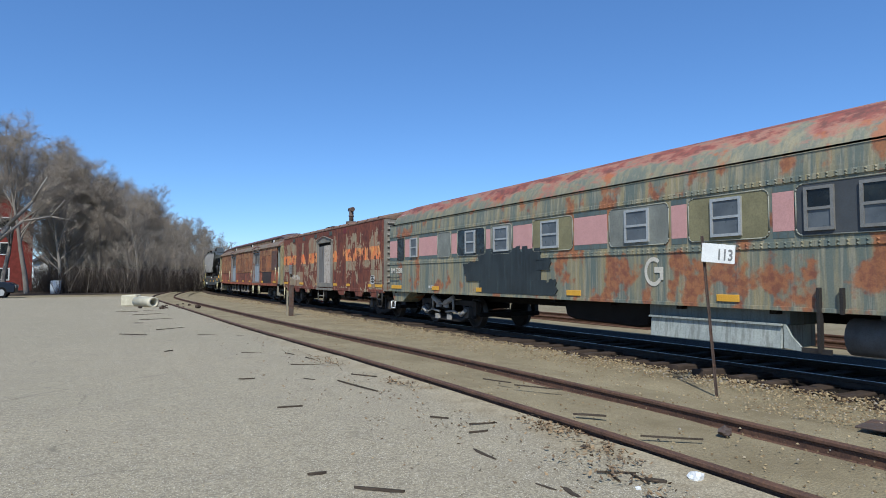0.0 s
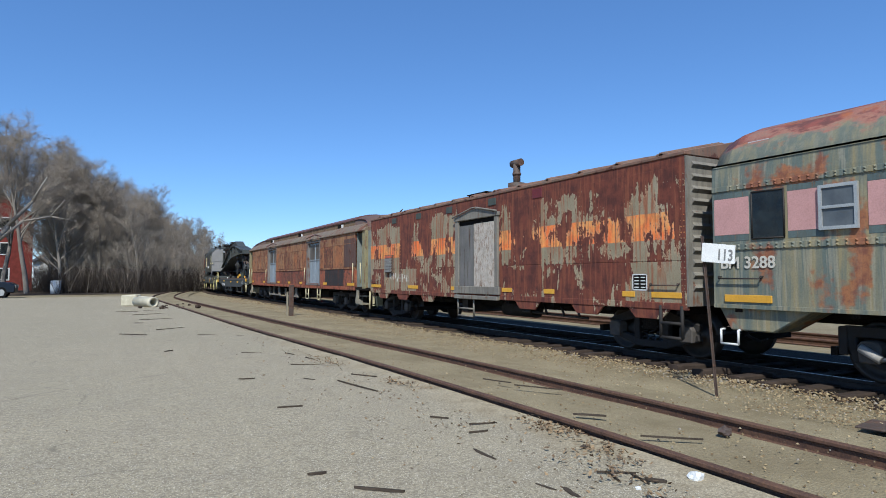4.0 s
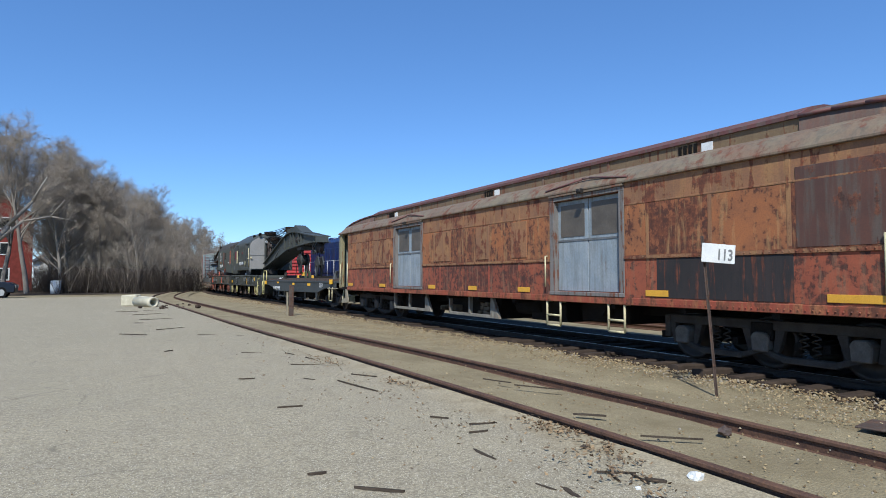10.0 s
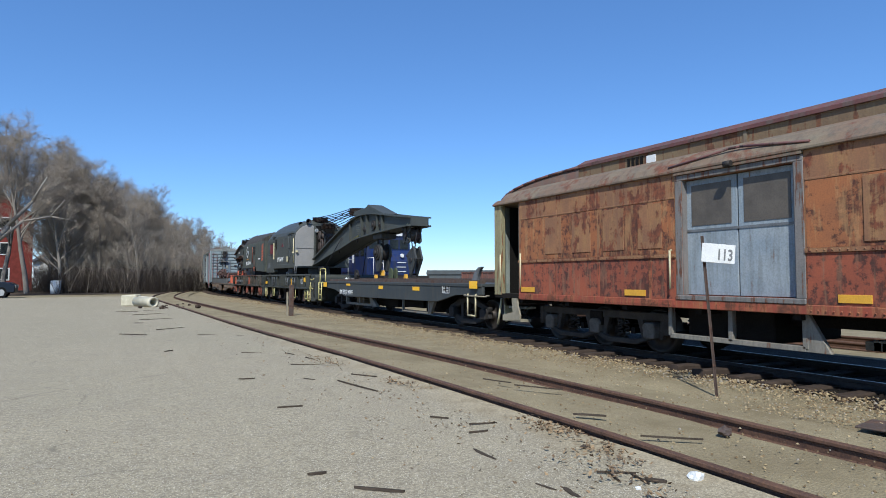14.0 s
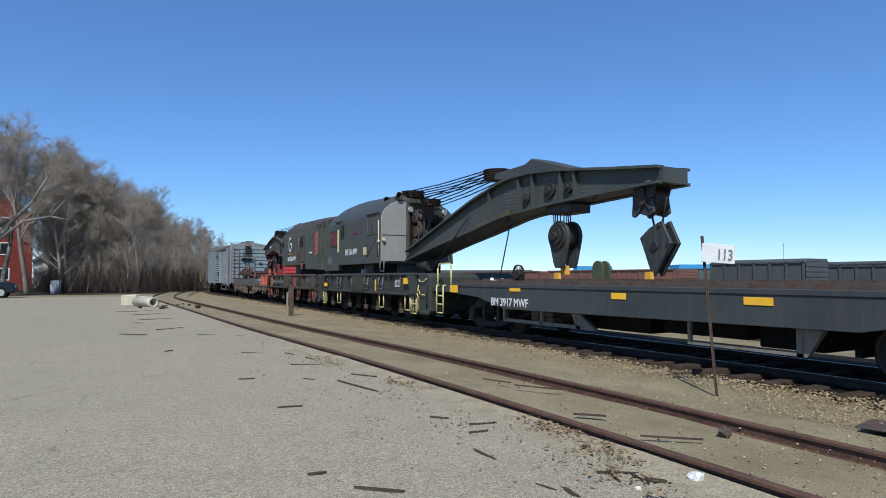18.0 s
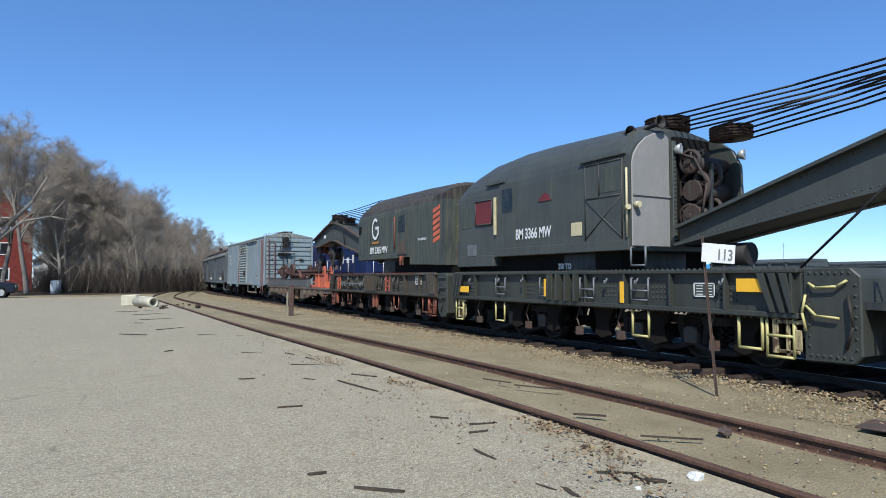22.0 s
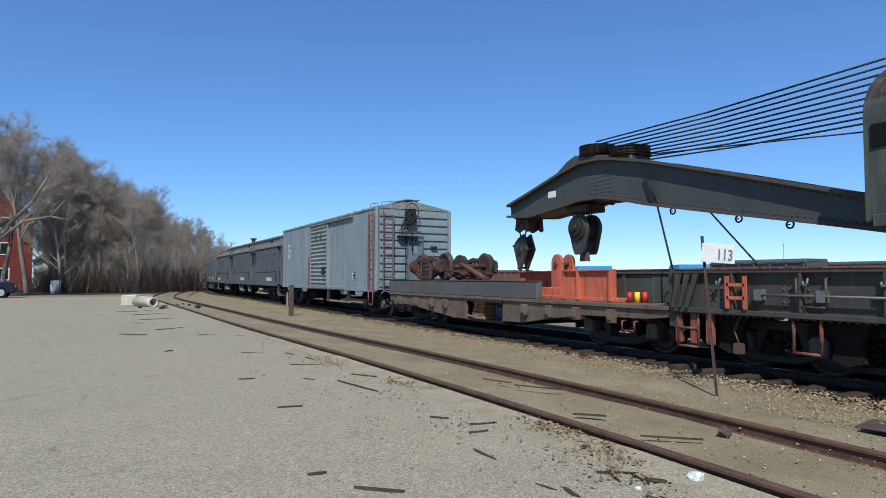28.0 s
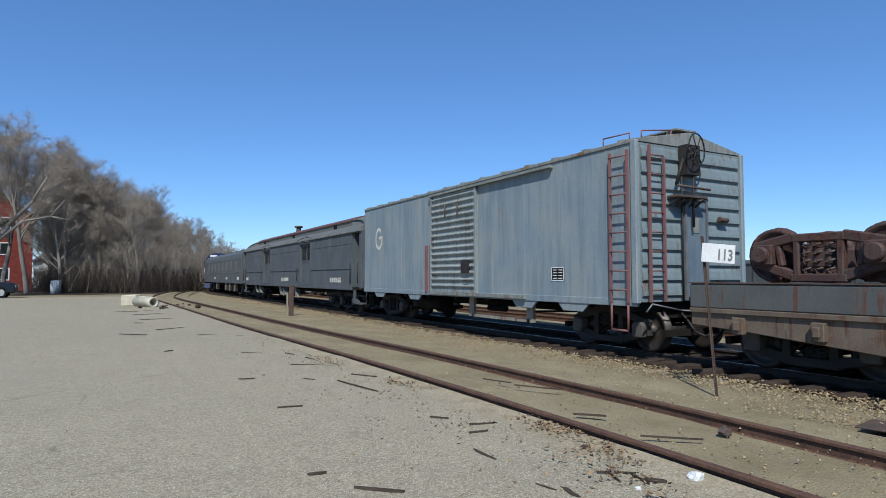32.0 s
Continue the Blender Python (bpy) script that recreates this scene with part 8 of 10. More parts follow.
def wrecking_crane_aft():
    mid = 87.3
    y = lambda u: u - mid
    car = rail_car("railway_crane", "stained dark green wrecking crane with slanting orange stripes", "railway crane", mid, 3.3)
    crane_carriage(car, y(92.3), y(82.6), "carriage_rusty", "carriage_rusty", "orange_rust")
    ob = part("end_bolster", Mesh().prism([(y(82.6), 1.57), (y(82.6), 0.5), (y(82.45), 0.28), (y(82.15), 0.3), (y(82.06), 0.42), (y(82.06), 1.5), (y(82.12), 1.57)], -W - 0.02, W + 0.02, axis="x"), "carriage", car, "deep riveted end bolster", 0.02)
    for z in (1.42, 1.12, 0.84):
        part("bolster_rib", Mesh().box(-W - 0.07, -W - 0.02, y(82.56), y(82.1), z, z + 0.035), "crane", ob)
    m = Mesh().path([(-W - 0.05, y(82.5), 1.25), (-W - 0.1, y(82.42), 0.95), (-W - 0.05, y(82.3), 0.7), (-W - 0.06, y(82.34), 0.45)], 0.022)
    part("air_hose", m, "iron", ob)
    part("turntable", Mesh().rod((0, y(86.9), 1.45), (0, y(86.9), 2.2), 1.3, 28), "crane_dark", car, "", 0.02)
    house = crane_house(car, [(y(82.27), 1.5, 1.8, 3.86, 4.24), (y(82.95), 1.5, 1.8, 3.88, 4.3), (y(83.05), 1.5, 1.82, 3.62, 4.43), (y(84.6), 1.5, 1.85, 3.6, 4.48), (y(84.65), 1.48, 2.1, 3.56, 4.5), (y(88.7), 1.48, 2.15, 3.55, 4.56), (y(89.3), 1.46, 2.15, 3.5, 4.42)], "crane_rusty")
    x = -1.49
    part("house_skirt", Mesh().box(-1.51, 1.51, y(89.2), y(85.6), 2.08, 2.24), "crane_rusty", house, bevel=0.01)
    round_mark(car, x - 0.02, y(87.5), 3.2, 0.4, 0.11, "white")
    panel("orange_underline", car, "yellow_dull", y(87.85), y(87.2), 2.66, 2.74, x, 0.012, "ochre underline")
    writing("reporting_mark", "BM 3365 MW", 0.34, x - 0.012, y(88.0), 2.3, "white", car, "white stencilled number", squeeze=0.82)
    m = Mesh()
    for i in range(6):
        z = 2.5 + i * 0.18
        m.prism([(y(82.98), z - 0.04), (y(82.55), z + 0.08), (y(82.55), z + 0.2), (y(82.98), z + 0.08)], x - 0.022, x - 0.012, axis="x")
    parts("orange_stripe", m, "orange", car, "slanting orange stripe")
    panel("house_door", car, "crane_rusty", y(85.6), y(84.85), 2.2, 3.62, x, 0.02)
    panel("door_window", car, "glass", y(85.5), y(84.95), 2.95, 3.5, x - 0.02, 0.01)
    panel("rust_patch", car, "rust", y(85.45), y(84.95), 2.25, 2.6, x - 0.02, 0.008, "flaking rust patch")
    panel("hatch", car, "crane_rusty", y(84.2), y(83.6), 2.75, 3.25, x, 0.012)
    # the gap below this house is filled with painted shade as well
    part("house_underside", Mesh().box(-1.2, 1.2, y(86.4), y(82.3), 1.56, 2.0), "black", car, "black block put in for the shade under the crane house")
    writing("place_mark", "WATERVILLE", 0.1, x - 0.012, y(84.0), 2.6, "white", car, "small white place name")
    panel("sliding_door", car, "crane_rusty", y(88.85), y(88.0), 2.25, 3.45, x, 0.025)
    panel("end_vent", car, "black", y(89.2), y(88.9), 3.1, 3.4, x + 0.02, 0.02)
    m = Mesh()
    m.rod((x - 0.04, y(85.75), 2.4), (x - 0.04, y(85.75), 3.5), 0.025)
    m.rod((x - 0.04, y(85.2), 1.9), (x - 0.04, y(85.2), 2.15), 0.025)
    for u in (85.3, 85.1):
        m.box(x - 0.04, x, y(u), y(u) + 0.05, 1.85, 2.15)
    part("door_steps", m, "orange_rust", car)
    m = Mesh()
    for i in range(16):
        z = 2.1 + i * 0.1
        m.prism([(y(82.42), z), (y(82.42), z + 0.04), (y(82.3), z + 0.08), (y(82.3), z + 0.04)], x - 0.015, x + 0.05, axis="x")
    parts("corner_rivet_plate", m, "crane_dark", car)
    # boom to the rear
    rows, b = boom_low(car, y)
    bar = Mesh()
    bar.box(-0.2, 0.2, y(83.2), y(82.6), 1.5, 1.75)
    part("deck_rag", bar, "frame_white", car, "pale rag", 0.1)
    m = Mesh().rod((-0.7, y(89.1), 4.0), (-0.7, y(89.5), 4.0), 0.13, 12)
    part("horn", m, "iron", car)
    stencil(car, y(84.1), y(83.68), 1.2, 1.46, -W - 0.01, "crane")
    m = Mesh()
    for u in (91.2, 90.9, 86.2, 85.9):
        m.box(-W - 0.14, -W - 0.11, y(u) - 0.03, y(u) + 0.03, 0.96, 1.46)
    for z in (1.1, 1.3):
        for u in (90.9, 85.9):
            m.box(-W - 0.14, -W - 0.11, y(u), y(u + 0.3), z, z + 0.05)
    parts("orange_ladder", m, "orange", car, "orange ladder irons")
    m = Mesh()
    m.rod((-W - 0.1, y(90.8), 1.18), (-W - 0.1, y(88.6), 1.18), 0.02)
    for u in (90.7, 89.8, 88.7):
        m.box(-W - 0.14, -W, y(u) - 0.05, y(u) + 0.05, 1.1, 1.26)
    part("side_rod", m, "frame_grey", car)
    m = Mesh()
    for u in (92.2, 91.9, 91.6, 87.6, 87.3, 83.15, 82.85):
        m.box(-W - 0.03, -W + 0.05, y(u) - 0.06, y(u) + 0.07, 0.35, 0.86)
    parts("corner_plate", m, "orange_rust", car, "rusty orange corner plates", 0.01)
    part("orange_edge", Mesh().box(-W - 0.11, -W + 0.1, y(92.2), y(84.0), 1.56, 1.585), "orange_rust", car)


def boom_low(car, y):
    """The rear crane's boom: a long flat arm that drops at its outer end."""
    rows = [(0.0, 2.03, 2.44), (1.2, 2.27, 2.8), (2.9, 2.59, 3.31), (4.6, 2.92, 3.8), (5.5, 3.14, 4.0), (6.0, 3.22, 4.08), (6.6, 3.23, 4.09), (7.4, 3.13, 3.93), (8.6, 3.02, 3.62), (9.56, 3.1, 3.39)]
    y0 = y(89.2)
    b = part("boom", loft_boom(rows, 1, y0), "crane_boom", car, "cranked steel plate boom with rivets", 0.012)
    boom_flanges(b, rows, 1, y0, "boom_edge", 0.09)
    riv = Mesh()
    for i in range(88):
        d = 0.3 + i * 0.105
        bx = -boom_half(d)
        lo, hi = interp(rows, d)
        for z in (lo + 0.07, hi - 0.07):
            yy = y0 + d
            riv.add([(bx, yy - 0.015, z - 0.015), (bx, yy + 0.015, z - 0.015), (bx, yy + 0.015, z + 0.015), (bx, yy - 0.015, z + 0.015), (bx - 0.02, yy, z)], [(0, 1, 4), (1, 2, 4), (2, 3, 4), (3, 0, 4)])
    for p in range(8):
        for q in range(6):
            yy, z = y0 + 5.6 + p * 0.1, 3.35 + q * 0.09
            bx = -boom_half(abs(yy - y0))
            riv.add([(bx, yy - 0.02, z - 0.02), (bx, yy + 0.02, z - 0.02), (bx, yy + 0.02, z + 0.02), (bx, yy - 0.02, z + 0.02), (bx - 0.025, yy, z)], [(0, 1, 4), (1, 2, 4), (2, 3, 4), (3, 0, 4)])
    tagged(part("rivets", riv, "crane_boom", b), kind="stuff")
    sheave_stack(b, (0.0, y(95.75), 4.4), 0.42, 0.24)
    sheave_stack(b, (0.0, y(94.72), 4.2), 0.45, 0.2, 3)
    m = Mesh().prism([(y(94.4), 3.95), (y(97.3), 3.7), (y(97.2), 3.86), (y(96.5), 4.26), (y(96.2), 4.36), (y(95.6), 4.26), (y(94.4), 4.08)], -0.3, 0.3, axis="x")
    part("boom_hump", m, "crane_boom", b, bevel=0.03)
    boom_ropes(b, (0, y(89.5), 4.2), (0, y(95.35), 4.3), 10, 0.8, 0.018, 0.7)
    m = Mesh()
    m.path([(-0.45, y(89.5), 3.52), (-0.4, y(94.1), 3.98)], 0.013, 5)
    m.path([(-0.5, y(93.57), 2.97), (-1.0, y(92.76), 1.56)], 0.02)
    m.path([(-0.5, y(92.34), 2.62), (-1.0, y(91.07), 1.6)], 0.016)
    m.path([(-0.5, y(93.85), 3.55), (-0.52, y(93.57), 2.97)], 0.03)
    for u in (90.9, 91.8, 93.2, 94.8, 97.4, 98.0):
        lo, hi = interp(rows, u - 89.2)
        hand_wheel(m, (-0.46, y(u), lo - 0.08), 0.06, (1, 0, 0), 1)
    parts("stay_rope", m, "rope", b)
    panel("pale_mark", b, "white", y(97.1), y(96.8), 3.42, 3.58, -0.38, 0.008)
    m = Mesh().box(-0.3, 0.3, y(95.8), y(96.5), 2.98, 3.16)
    part("boom_bracket", m, "winch_rust", b, bevel=0.02)
    head_sheaves(b, 1, y(98.45), 3.25)
    hook_block(b, -0.05, y(96.12), 1.98, 2.98, 0.6, "round", "rust")
    hook_block(b, 0.0, y(98.62), 1.6, 2.62, 0.62, "diamond")
    return rows, b


def tool_flat():
    mid = 98.35
    y = lambda u: u - mid
    car = rail_car("tool_flatcar", "grimy flatcar with a drop-side beam, orange boom rest and spare wheels", "flatcar", mid, 4.3)
    a, b = y(92.45), y(104.4)
    side = [(a, 0.88), (a, 0.74), (y(93.0), 0.68), (y(94.65), 0.66), (y(95.77), 0.52), (y(96.75), 0.37), (y(97.55), 0.36), (y(97.55), 0.9)]
    side_b = [(y(99.3), 0.9), (y(99.3), 0.31), (y(100.0), 0.31), (y(103.4), 0.6), (b, 0.66), (b, 0.88)]
    for s in (-1, 1):
        x0, x1 = sorted((s * (W - 0.05), s * (W - 0.12)))
        m = Mesh()
        m.prism(side, x0, x1, axis="x")
        m.prism(side_b, x0, x1, axis="x")
        m.box(x0, x1, y(97.6), y(99.3), 0.8, 0.9)
        part("side_sill", m, "flat_rusty", car, "rust-streaked fish-bellied sill", 0.008)
    part("deck", Mesh().box(-W, W, a, b, 0.86, 0.94), "flat_rusty", car, bevel=0.01)
    for s in (-1, 1):
        x0, x1 = sorted((s * W, s * (W - 0.16)))
        part("side_beam", Mesh().box(x0, x1, y(96.1), b, 0.93, 1.34), "flat_beam", car, "deep grey steel side beam with rusty edge", 0.03)
    part("beam_edge", Mesh().box(-W - 0.01, -W + 0.17, y(96.1), b, 1.34, 1.36), "rust", car)
    m = Mesh()
    for u in (103.5, 102.3, 101.24, 100.4, 96.6, 95.7, 94.8, 93.8):
        m.box(-W - 0.05, -W + 0.06, y(u) - 0.09, y(u) + 0.09, 0.56, 0.82)
        m.box(-W - 0.09, -W + 0.0, y(u) - 0.05, y(u) + 0.05, 0.62, 0.76)
    parts("stake_pocket", m, "flat_rusty", car, "", 0.01)
    m = Mesh()
    for i in range(5):
        for j in range(2):
            m.box(-1.3, -0.7, y(98.68) + j * 0.3 + 0.03 * (i * 7 % 3) - 0.02 * i * (1 - j), y(98.68) + j * 0.3 + 0.26 + 0.03 * (i * 5 % 3) - 0.02 * i * j, 0.32 + i * 0.1, 0.41 + i * 0.1)
    parts("timber_block", m, "wood_orange", car, "orange-stained timber block", 0.008)
    m = Mesh()
    for i in range(6):
        m.box(-1.25, -0.8, y(97.62) + 0.02 * (i % 2) * 8, y(97.62) + 0.3 + 0.1 * (i % 2), 0.32 + i * 0.09, 0.4 + i * 0.09)
    parts("timber_block", m, "wood", car, "grey timber block", 0.008)
    m = Mesh().box(-1.3, 1.3, y(97.4), y(99.4), 0.26, 0.32)
    part("underfloor_shelf", m, "under", car)
    part("drum", Mesh().rod((-0.9, y(98.35), 0.32), (-0.9, y(98.35), 0.78), 0.2, 16), "blue_paint", car, "blue painted drum")
    # orange boom rest
    m = Mesh()
    m.box(-W + 0.25, W - 0.25, y(100.4), y(94.0), 0.94, 1.02)
    m.box(-W + 0.27, -W + 0.31, y(95.5), y(94.02), 1.0, 1.58)
    m.box(-W + 0.2, -W + 0.38, y(95.5), y(94.02), 1.56, 1.6)
    m.box(W - 0.31, W - 0.25, y(100.5), y(94.0), 1.0, 1.6)
    m.box(W - 0.4, W - 0.2, y(100.5), y(94.0), 1.58, 1.62)
    for u in (95.46, 95.0, 94.06):
        m.box(-W + 0.2, -W + 0.38, y(u) - 0.035, y(u) + 0.035, 0.96, 1.58)
    r = part("boom_rest", m, "orange", car, "orange steel boom rest", 0.008)
    prof = [(-0.2, 0.94), (0.2, 0.94), (0.2, 1.8)] + [(0.2 * math.cos(radians(d)), 1.8 + 0.2 * math.sin(radians(d))) for d in (30, 60, 90, 120, 150)] + [(-0.2, 1.8)]
    for x in (-0.55, -0.2):
        part("rest_lug", Mesh().prism([(p + y(96.6), q) for p, q in prof], x, x + 0.08, axis="x"), "orange", r, "", 0.01)
    part("rest_box", Mesh().box(-0.9, 0.9, y(96.95), y(96.25), 0.94, 1.2), "orange", r, "", 0.01)
    part("shackle", Mesh().rod((-0.1, y(96.6), 1.76), (-0.6, y(96.6), 1.76), 0.06, 10), "rust", r)
    for i, (c, u) in enumerate((("red_can", 93.82), ("yellow_bright", 93.72), ("red_can", 93.62), ("frame_grey", 93.05))):
        part("can", Mesh().rod((-1.0 + 0.1 * i, y(u), 0.94), (-1.0 + 0.1 * i, y(u), 1.15), 0.055, 12), c, car, "painted metal can")
    m = Mesh()
    for i in range(3):
        for j in range(14):
            p = 2 * math.pi * j / 14
            q = 2 * math.pi * (j + 1) / 14
            m.rod((-1.1 + i * 0.12, y(92.75) + 0.12 * math.cos(p), 1.07 + 0.12 * math.sin(p)), (-1.1 + i * 0.12, y(92.75) + 0.12 * math.cos(q), 1.07 + 0.12 * math.sin(q)), 0.02, 5)
    part("hose_coil", m, "iron", car)
    cr = part("steel_crate", Mesh().box(-0.75, 0.9, y(94.85), y(93.45), 0.94, 1.5), "crane", car, "dark grey steel crate", 0.01)
    part("crate_lid", Mesh().box(-0.8, 0.95, y(94.9), y(93.4), 1.5, 1.55), "crane", cr, "", 0.01)
    part("crate_post", Mesh().box(-0.78, -0.75, y(94.2) - 0.04, y(94.2) + 0.04, 0.94, 1.5), "crane", cr)
    # spare trucks: side frames and wheels lying on the deck
    for u, x in ((102.55, -0.95), (102.55, 1.07)):
        m = Mesh()
        z, c = 1.36, y(u)
        for e in (-1, 1):
            bar(m, x - 0.12, x, (c + e * 0.98, z + 0.54), (c + e * 0.34, z + 0.68), 0.15, 0.15)
            bar(m, x - 0.12, x, (c + e * 0.98, z + 0.3), (c + e * 0.36, z + 0.1), 0.13, 0.16)
            bar(m, x - 0.126, x + 0.006, (c + e * 0.31, z + 0.02), (c + e * 0.31, z + 0.7), 0.1)
            bar(m, x - 0.114, x - 0.006, (c + e * 0.55, z + 0.24), (c + e * 0.62, z + 0.62), 0.09)
            m.box(x - 0.2, x + 0.06, c + e * 0.8 - 0.16, c + e * 0.8 + 0.16, z + 0.26, z + 0.58)
            m.rod((x - 0.27, c + e * 0.8, z + 0.42), (x + 0.1, c + e * 0.8, z + 0.42), 0.13, 14)
        bar(m, x - 0.13, x + 0.01, (c - 0.38, z + 0.66), (c + 0.38, z + 0.66), 0.13)
        bar(m, x - 0.13, x + 0.01, (c - 0.4, z + 0.07), (c + 0.4, z + 0.07), 0.13)
        sf = part("spare_side_frame", m, "rust_bright", car, "rusty spare truck side frame", 0.02)
        m = Mesh()
        for dy in (-0.17, 0.0, 0.17):
            for i in range(15):
                a0, a1 = i * 1.57, (i + 1) * 1.57
                m.rod((x - 0.08 + 0.06 * math.cos(a0), y(u) + dy + 0.07 * math.sin(a0), z + 0.13 + i * 0.03), (x - 0.08 + 0.06 * math.cos(a1), y(u) + dy + 0.07 * math.sin(a1), z + 0.13 + (i + 1) * 0.03), 0.018, 4)
        part("spring", m, "rust", sf)
    for u, x in ((103.35, 0.0), (101.75, 0.0)):
        m = Mesh()
        m.rod((-1.0, y(u), 1.36 + 0.42), (1.0, y(u), 1.36 + 0.42), 0.08, 10)
        for s in (-1, 1):
            m.lathe([(0.08, -0.09 * s), (0.13, -0.09 * s), (0.34, 0.0), (0.36, -0.05 * s), (0.42, -0.05 * s), (0.42, 0.07 * s), (0.45, 0.09 * s), (0.35, 0.1 * s), (0.08, 0.05 * s)], (-0.78 * s, y(u), 1.78), (1, 0, 0), 20)
        part("spare_wheelset", m, "rust_bright", car, "rusty spare wheelset")
    part("spare_bolster", Mesh().box(-1.05, 1.05, y(102.55) - 0.17, y(102.55) + 0.17, 1.58, 1.86), "rust_bright", car, "rusty spare truck bolster", 0.02)
    m = Mesh()
    random.seed(3)
    for i in range(14):
        u = 101.5 - random.random() * 1.0
        m.rod((-1.1 + random.random() * 0.9, y(u), 1.4 + random.random() * 0.3), (-1.2 + random.random() * 0.9, y(u - 0.3 - random.random() * 0.9), 1.38 + random.random() * 0.2), 0.015 + random.random() * 0.03, 7)
    parts("scrap_rod", m, "rust_bright", car, "rusty rod")
    part("scrap_pipe", Mesh().rod((-0.55, y(101.1), 1.84), (-0.95, y(99.2), 1.42), 0.075, 12), "rust_orange", car, "red-brown rusty pipe leaning on the scrap", 0.01)
    m = Mesh()
    for c, r in ((101.0, 0.24),):
        hand_wheel(m, (-0.7, y(c), 1.6 + r), r, (1, 0.3, 0), 1)
    part("wire_loop", m, "rope", car)
    underframe(car, a + 0.2, b - 0.2, 0.72, "under", 0.5)
    bar_loop(car, "corner_step", -W - 0.02, y(93.5), y(93.2), 0.45, 0.62, "orange_rust", 0.018, 0.1)
    for v in (4.35, -4.35):
        truck(car, v)
    coupler(car, a, -1)
    coupler(car, b, 1)


def steel_boxcar():
    mid = 112.25
    y = lambda u: u - mid
    car = rail_car("boxcar", "chalky blue-grey steel boxcar with a ribbed end and sliding door", "boxcar", mid, 4.9)
    e0, e1 = y(105.53), y(119.1)
    part("body", Mesh().box(-W, W, e0 + 0.06, e1, 0.98, 3.98), "box_blue", car, "chalky blue-grey sides with rust runs", 0.012)
    roof = [(-W - 0.03, 3.95), (W + 0.03, 3.95), (W + 0.03, 4.02), (0, 4.3), (-W - 0.03, 4.02)]
    m = Mesh().prism(roof, e0, e1)
    ribs = Mesh()
    for i in range(14):
        yy = e0 + 0.4 + i * 0.99
        ribs.prism([(-W, 4.02), (-W, 4.06), (0, 4.34), (W, 4.06), (W, 4.02), (0, 4.28)], yy - 0.06, yy + 0.06)
    part("roof", m, "box_roof_grey", car, "ribbed steel roof", 0.008)
    parts("roof_rib", ribs, "box_roof_grey", car)
    m = Mesh().box(-0.3, 0.3, e0 + 0.1, e1 - 0.1, 4.35, 4.38)
    for i in range(10):
        m.box(-0.28, 0.28, e0 + 0.3 + i * 1.42, e0 + 0.36 + i * 1.42, 4.25, 4.355)
    part("running_board", m, "box_roof_grey", car)
    m = Mesh()
    m.path([(-1.35, e0 + 0.3, 4.05), (-1.35, e0 + 0.3, 4.2), (-1.35, e0 + 1.0, 4.22), (-1.35, e0 + 1.0, 4.05)], 0.014)
    m.path([(-1.3, e0 + 0.05, 4.05), (-1.3, e0 + 0.05, 4.2), (-0.5, e0 + 0.05, 4.3), (-0.5, e0 + 0.05, 4.1)], 0.014)
    parts("roof_grab", m, "red_pipe", car)
    # eave and sill strips, seams
    part("side_sill", Mesh().box(-W - 0.02, -W + 0.05, e0, e1, 0.9, 1.04), "box_blue", car, bevel=0.008)
    m = Mesh()
    for u in (107.3, 109.0, 114.8, 117.6):
        m.prism([(y(u) - 0.5, 0.92), (y(u) + 0.5, 0.92), (y(u) + 0.3, 0.74), (y(u) - 0.3, 0.74)], -W, -W + 0.05, axis="x")
    parts("sill_plate", m, "box_blue", car)
    for i in range(10):
        yy = e0 + 0.75 + i * 1.36
        if not (y(110.8) < yy < y(113.9)):
            panel("panel_seam", car, "box_blue", yy - 0.03, yy + 0.03, 1.04, 3.95, -W, 0.007, bevel=0.002)
    # door of corrugated steel
    a, b = y(111.02), y(113.55)
    d = part("sliding_door", Mesh().box(-W - 0.05, -W - 0.01, a, b, 1.02, 3.86), "box_door", car, "corrugated sliding door", 0.006)
    m = Mesh()
    for i in range(15):
        z = 1.14 + i * 0.18
        m.prism([(-W - 0.05, z), (-W - 0.1, z + 0.05), (-W - 0.1, z + 0.07), (-W - 0.05, z + 0.11)], a + 0.08, b - 0.08)
    parts("door_rib", m, "box_door", d)
    m = Mesh()
    m.box(-W - 0.09, -W, a - 0.02, a + 0.06, 1.0, 3.88)
    m.box(-W - 0.09, -W, b - 0.06, b + 0.02, 1.0, 3.88)
    parts("door_post", m, "box_door", d)
    part("door_track", Mesh().box(-W - 0.12, -W, y(107.9), y(113.7), 3.84, 3.9), "box_roof_grey", car)
    part("door_track", Mesh().box(-W - 0.1, -W, y(108.9), y(113.7), 0.94, 1.02), "box_roof_grey", car)
    m = Mesh().box(-W - 0.07, -W, y(113.95), y(113.85), 1.0, 2.4).box(-W - 0.07, -W, y(113.65), y(113.58), 1.0, 2.4)
    part("door_stop", m, "red_pipe", car)
    panel("door_latch", car, "iron", y(111.7), y(111.3), 1.55, 1.9, -W - 0.1, 0.03)
    m = Mesh()
    for u, z in ((113.3, 1.5), (113.2, 2.0), (111.6, 1.35)):
        m.rod((-W - 0.12, y(u), z), (-W - 0.12, y(u) - 0.25, z + 0.02), 0.02)
    for u in (112.6, 111.9):
        m.rod((-W - 0.12, y(u), 3.15), (-W - 0.12, y(u), 3.5), 0.02)
    parts("door_bar", m, "rust", car)
    round_mark(car, -W - 0.01, y(117.7), 2.82, 0.4, 0.12, "mark")
    stencil(car, y(107.99), y(107.56), 1.36, 1.66)
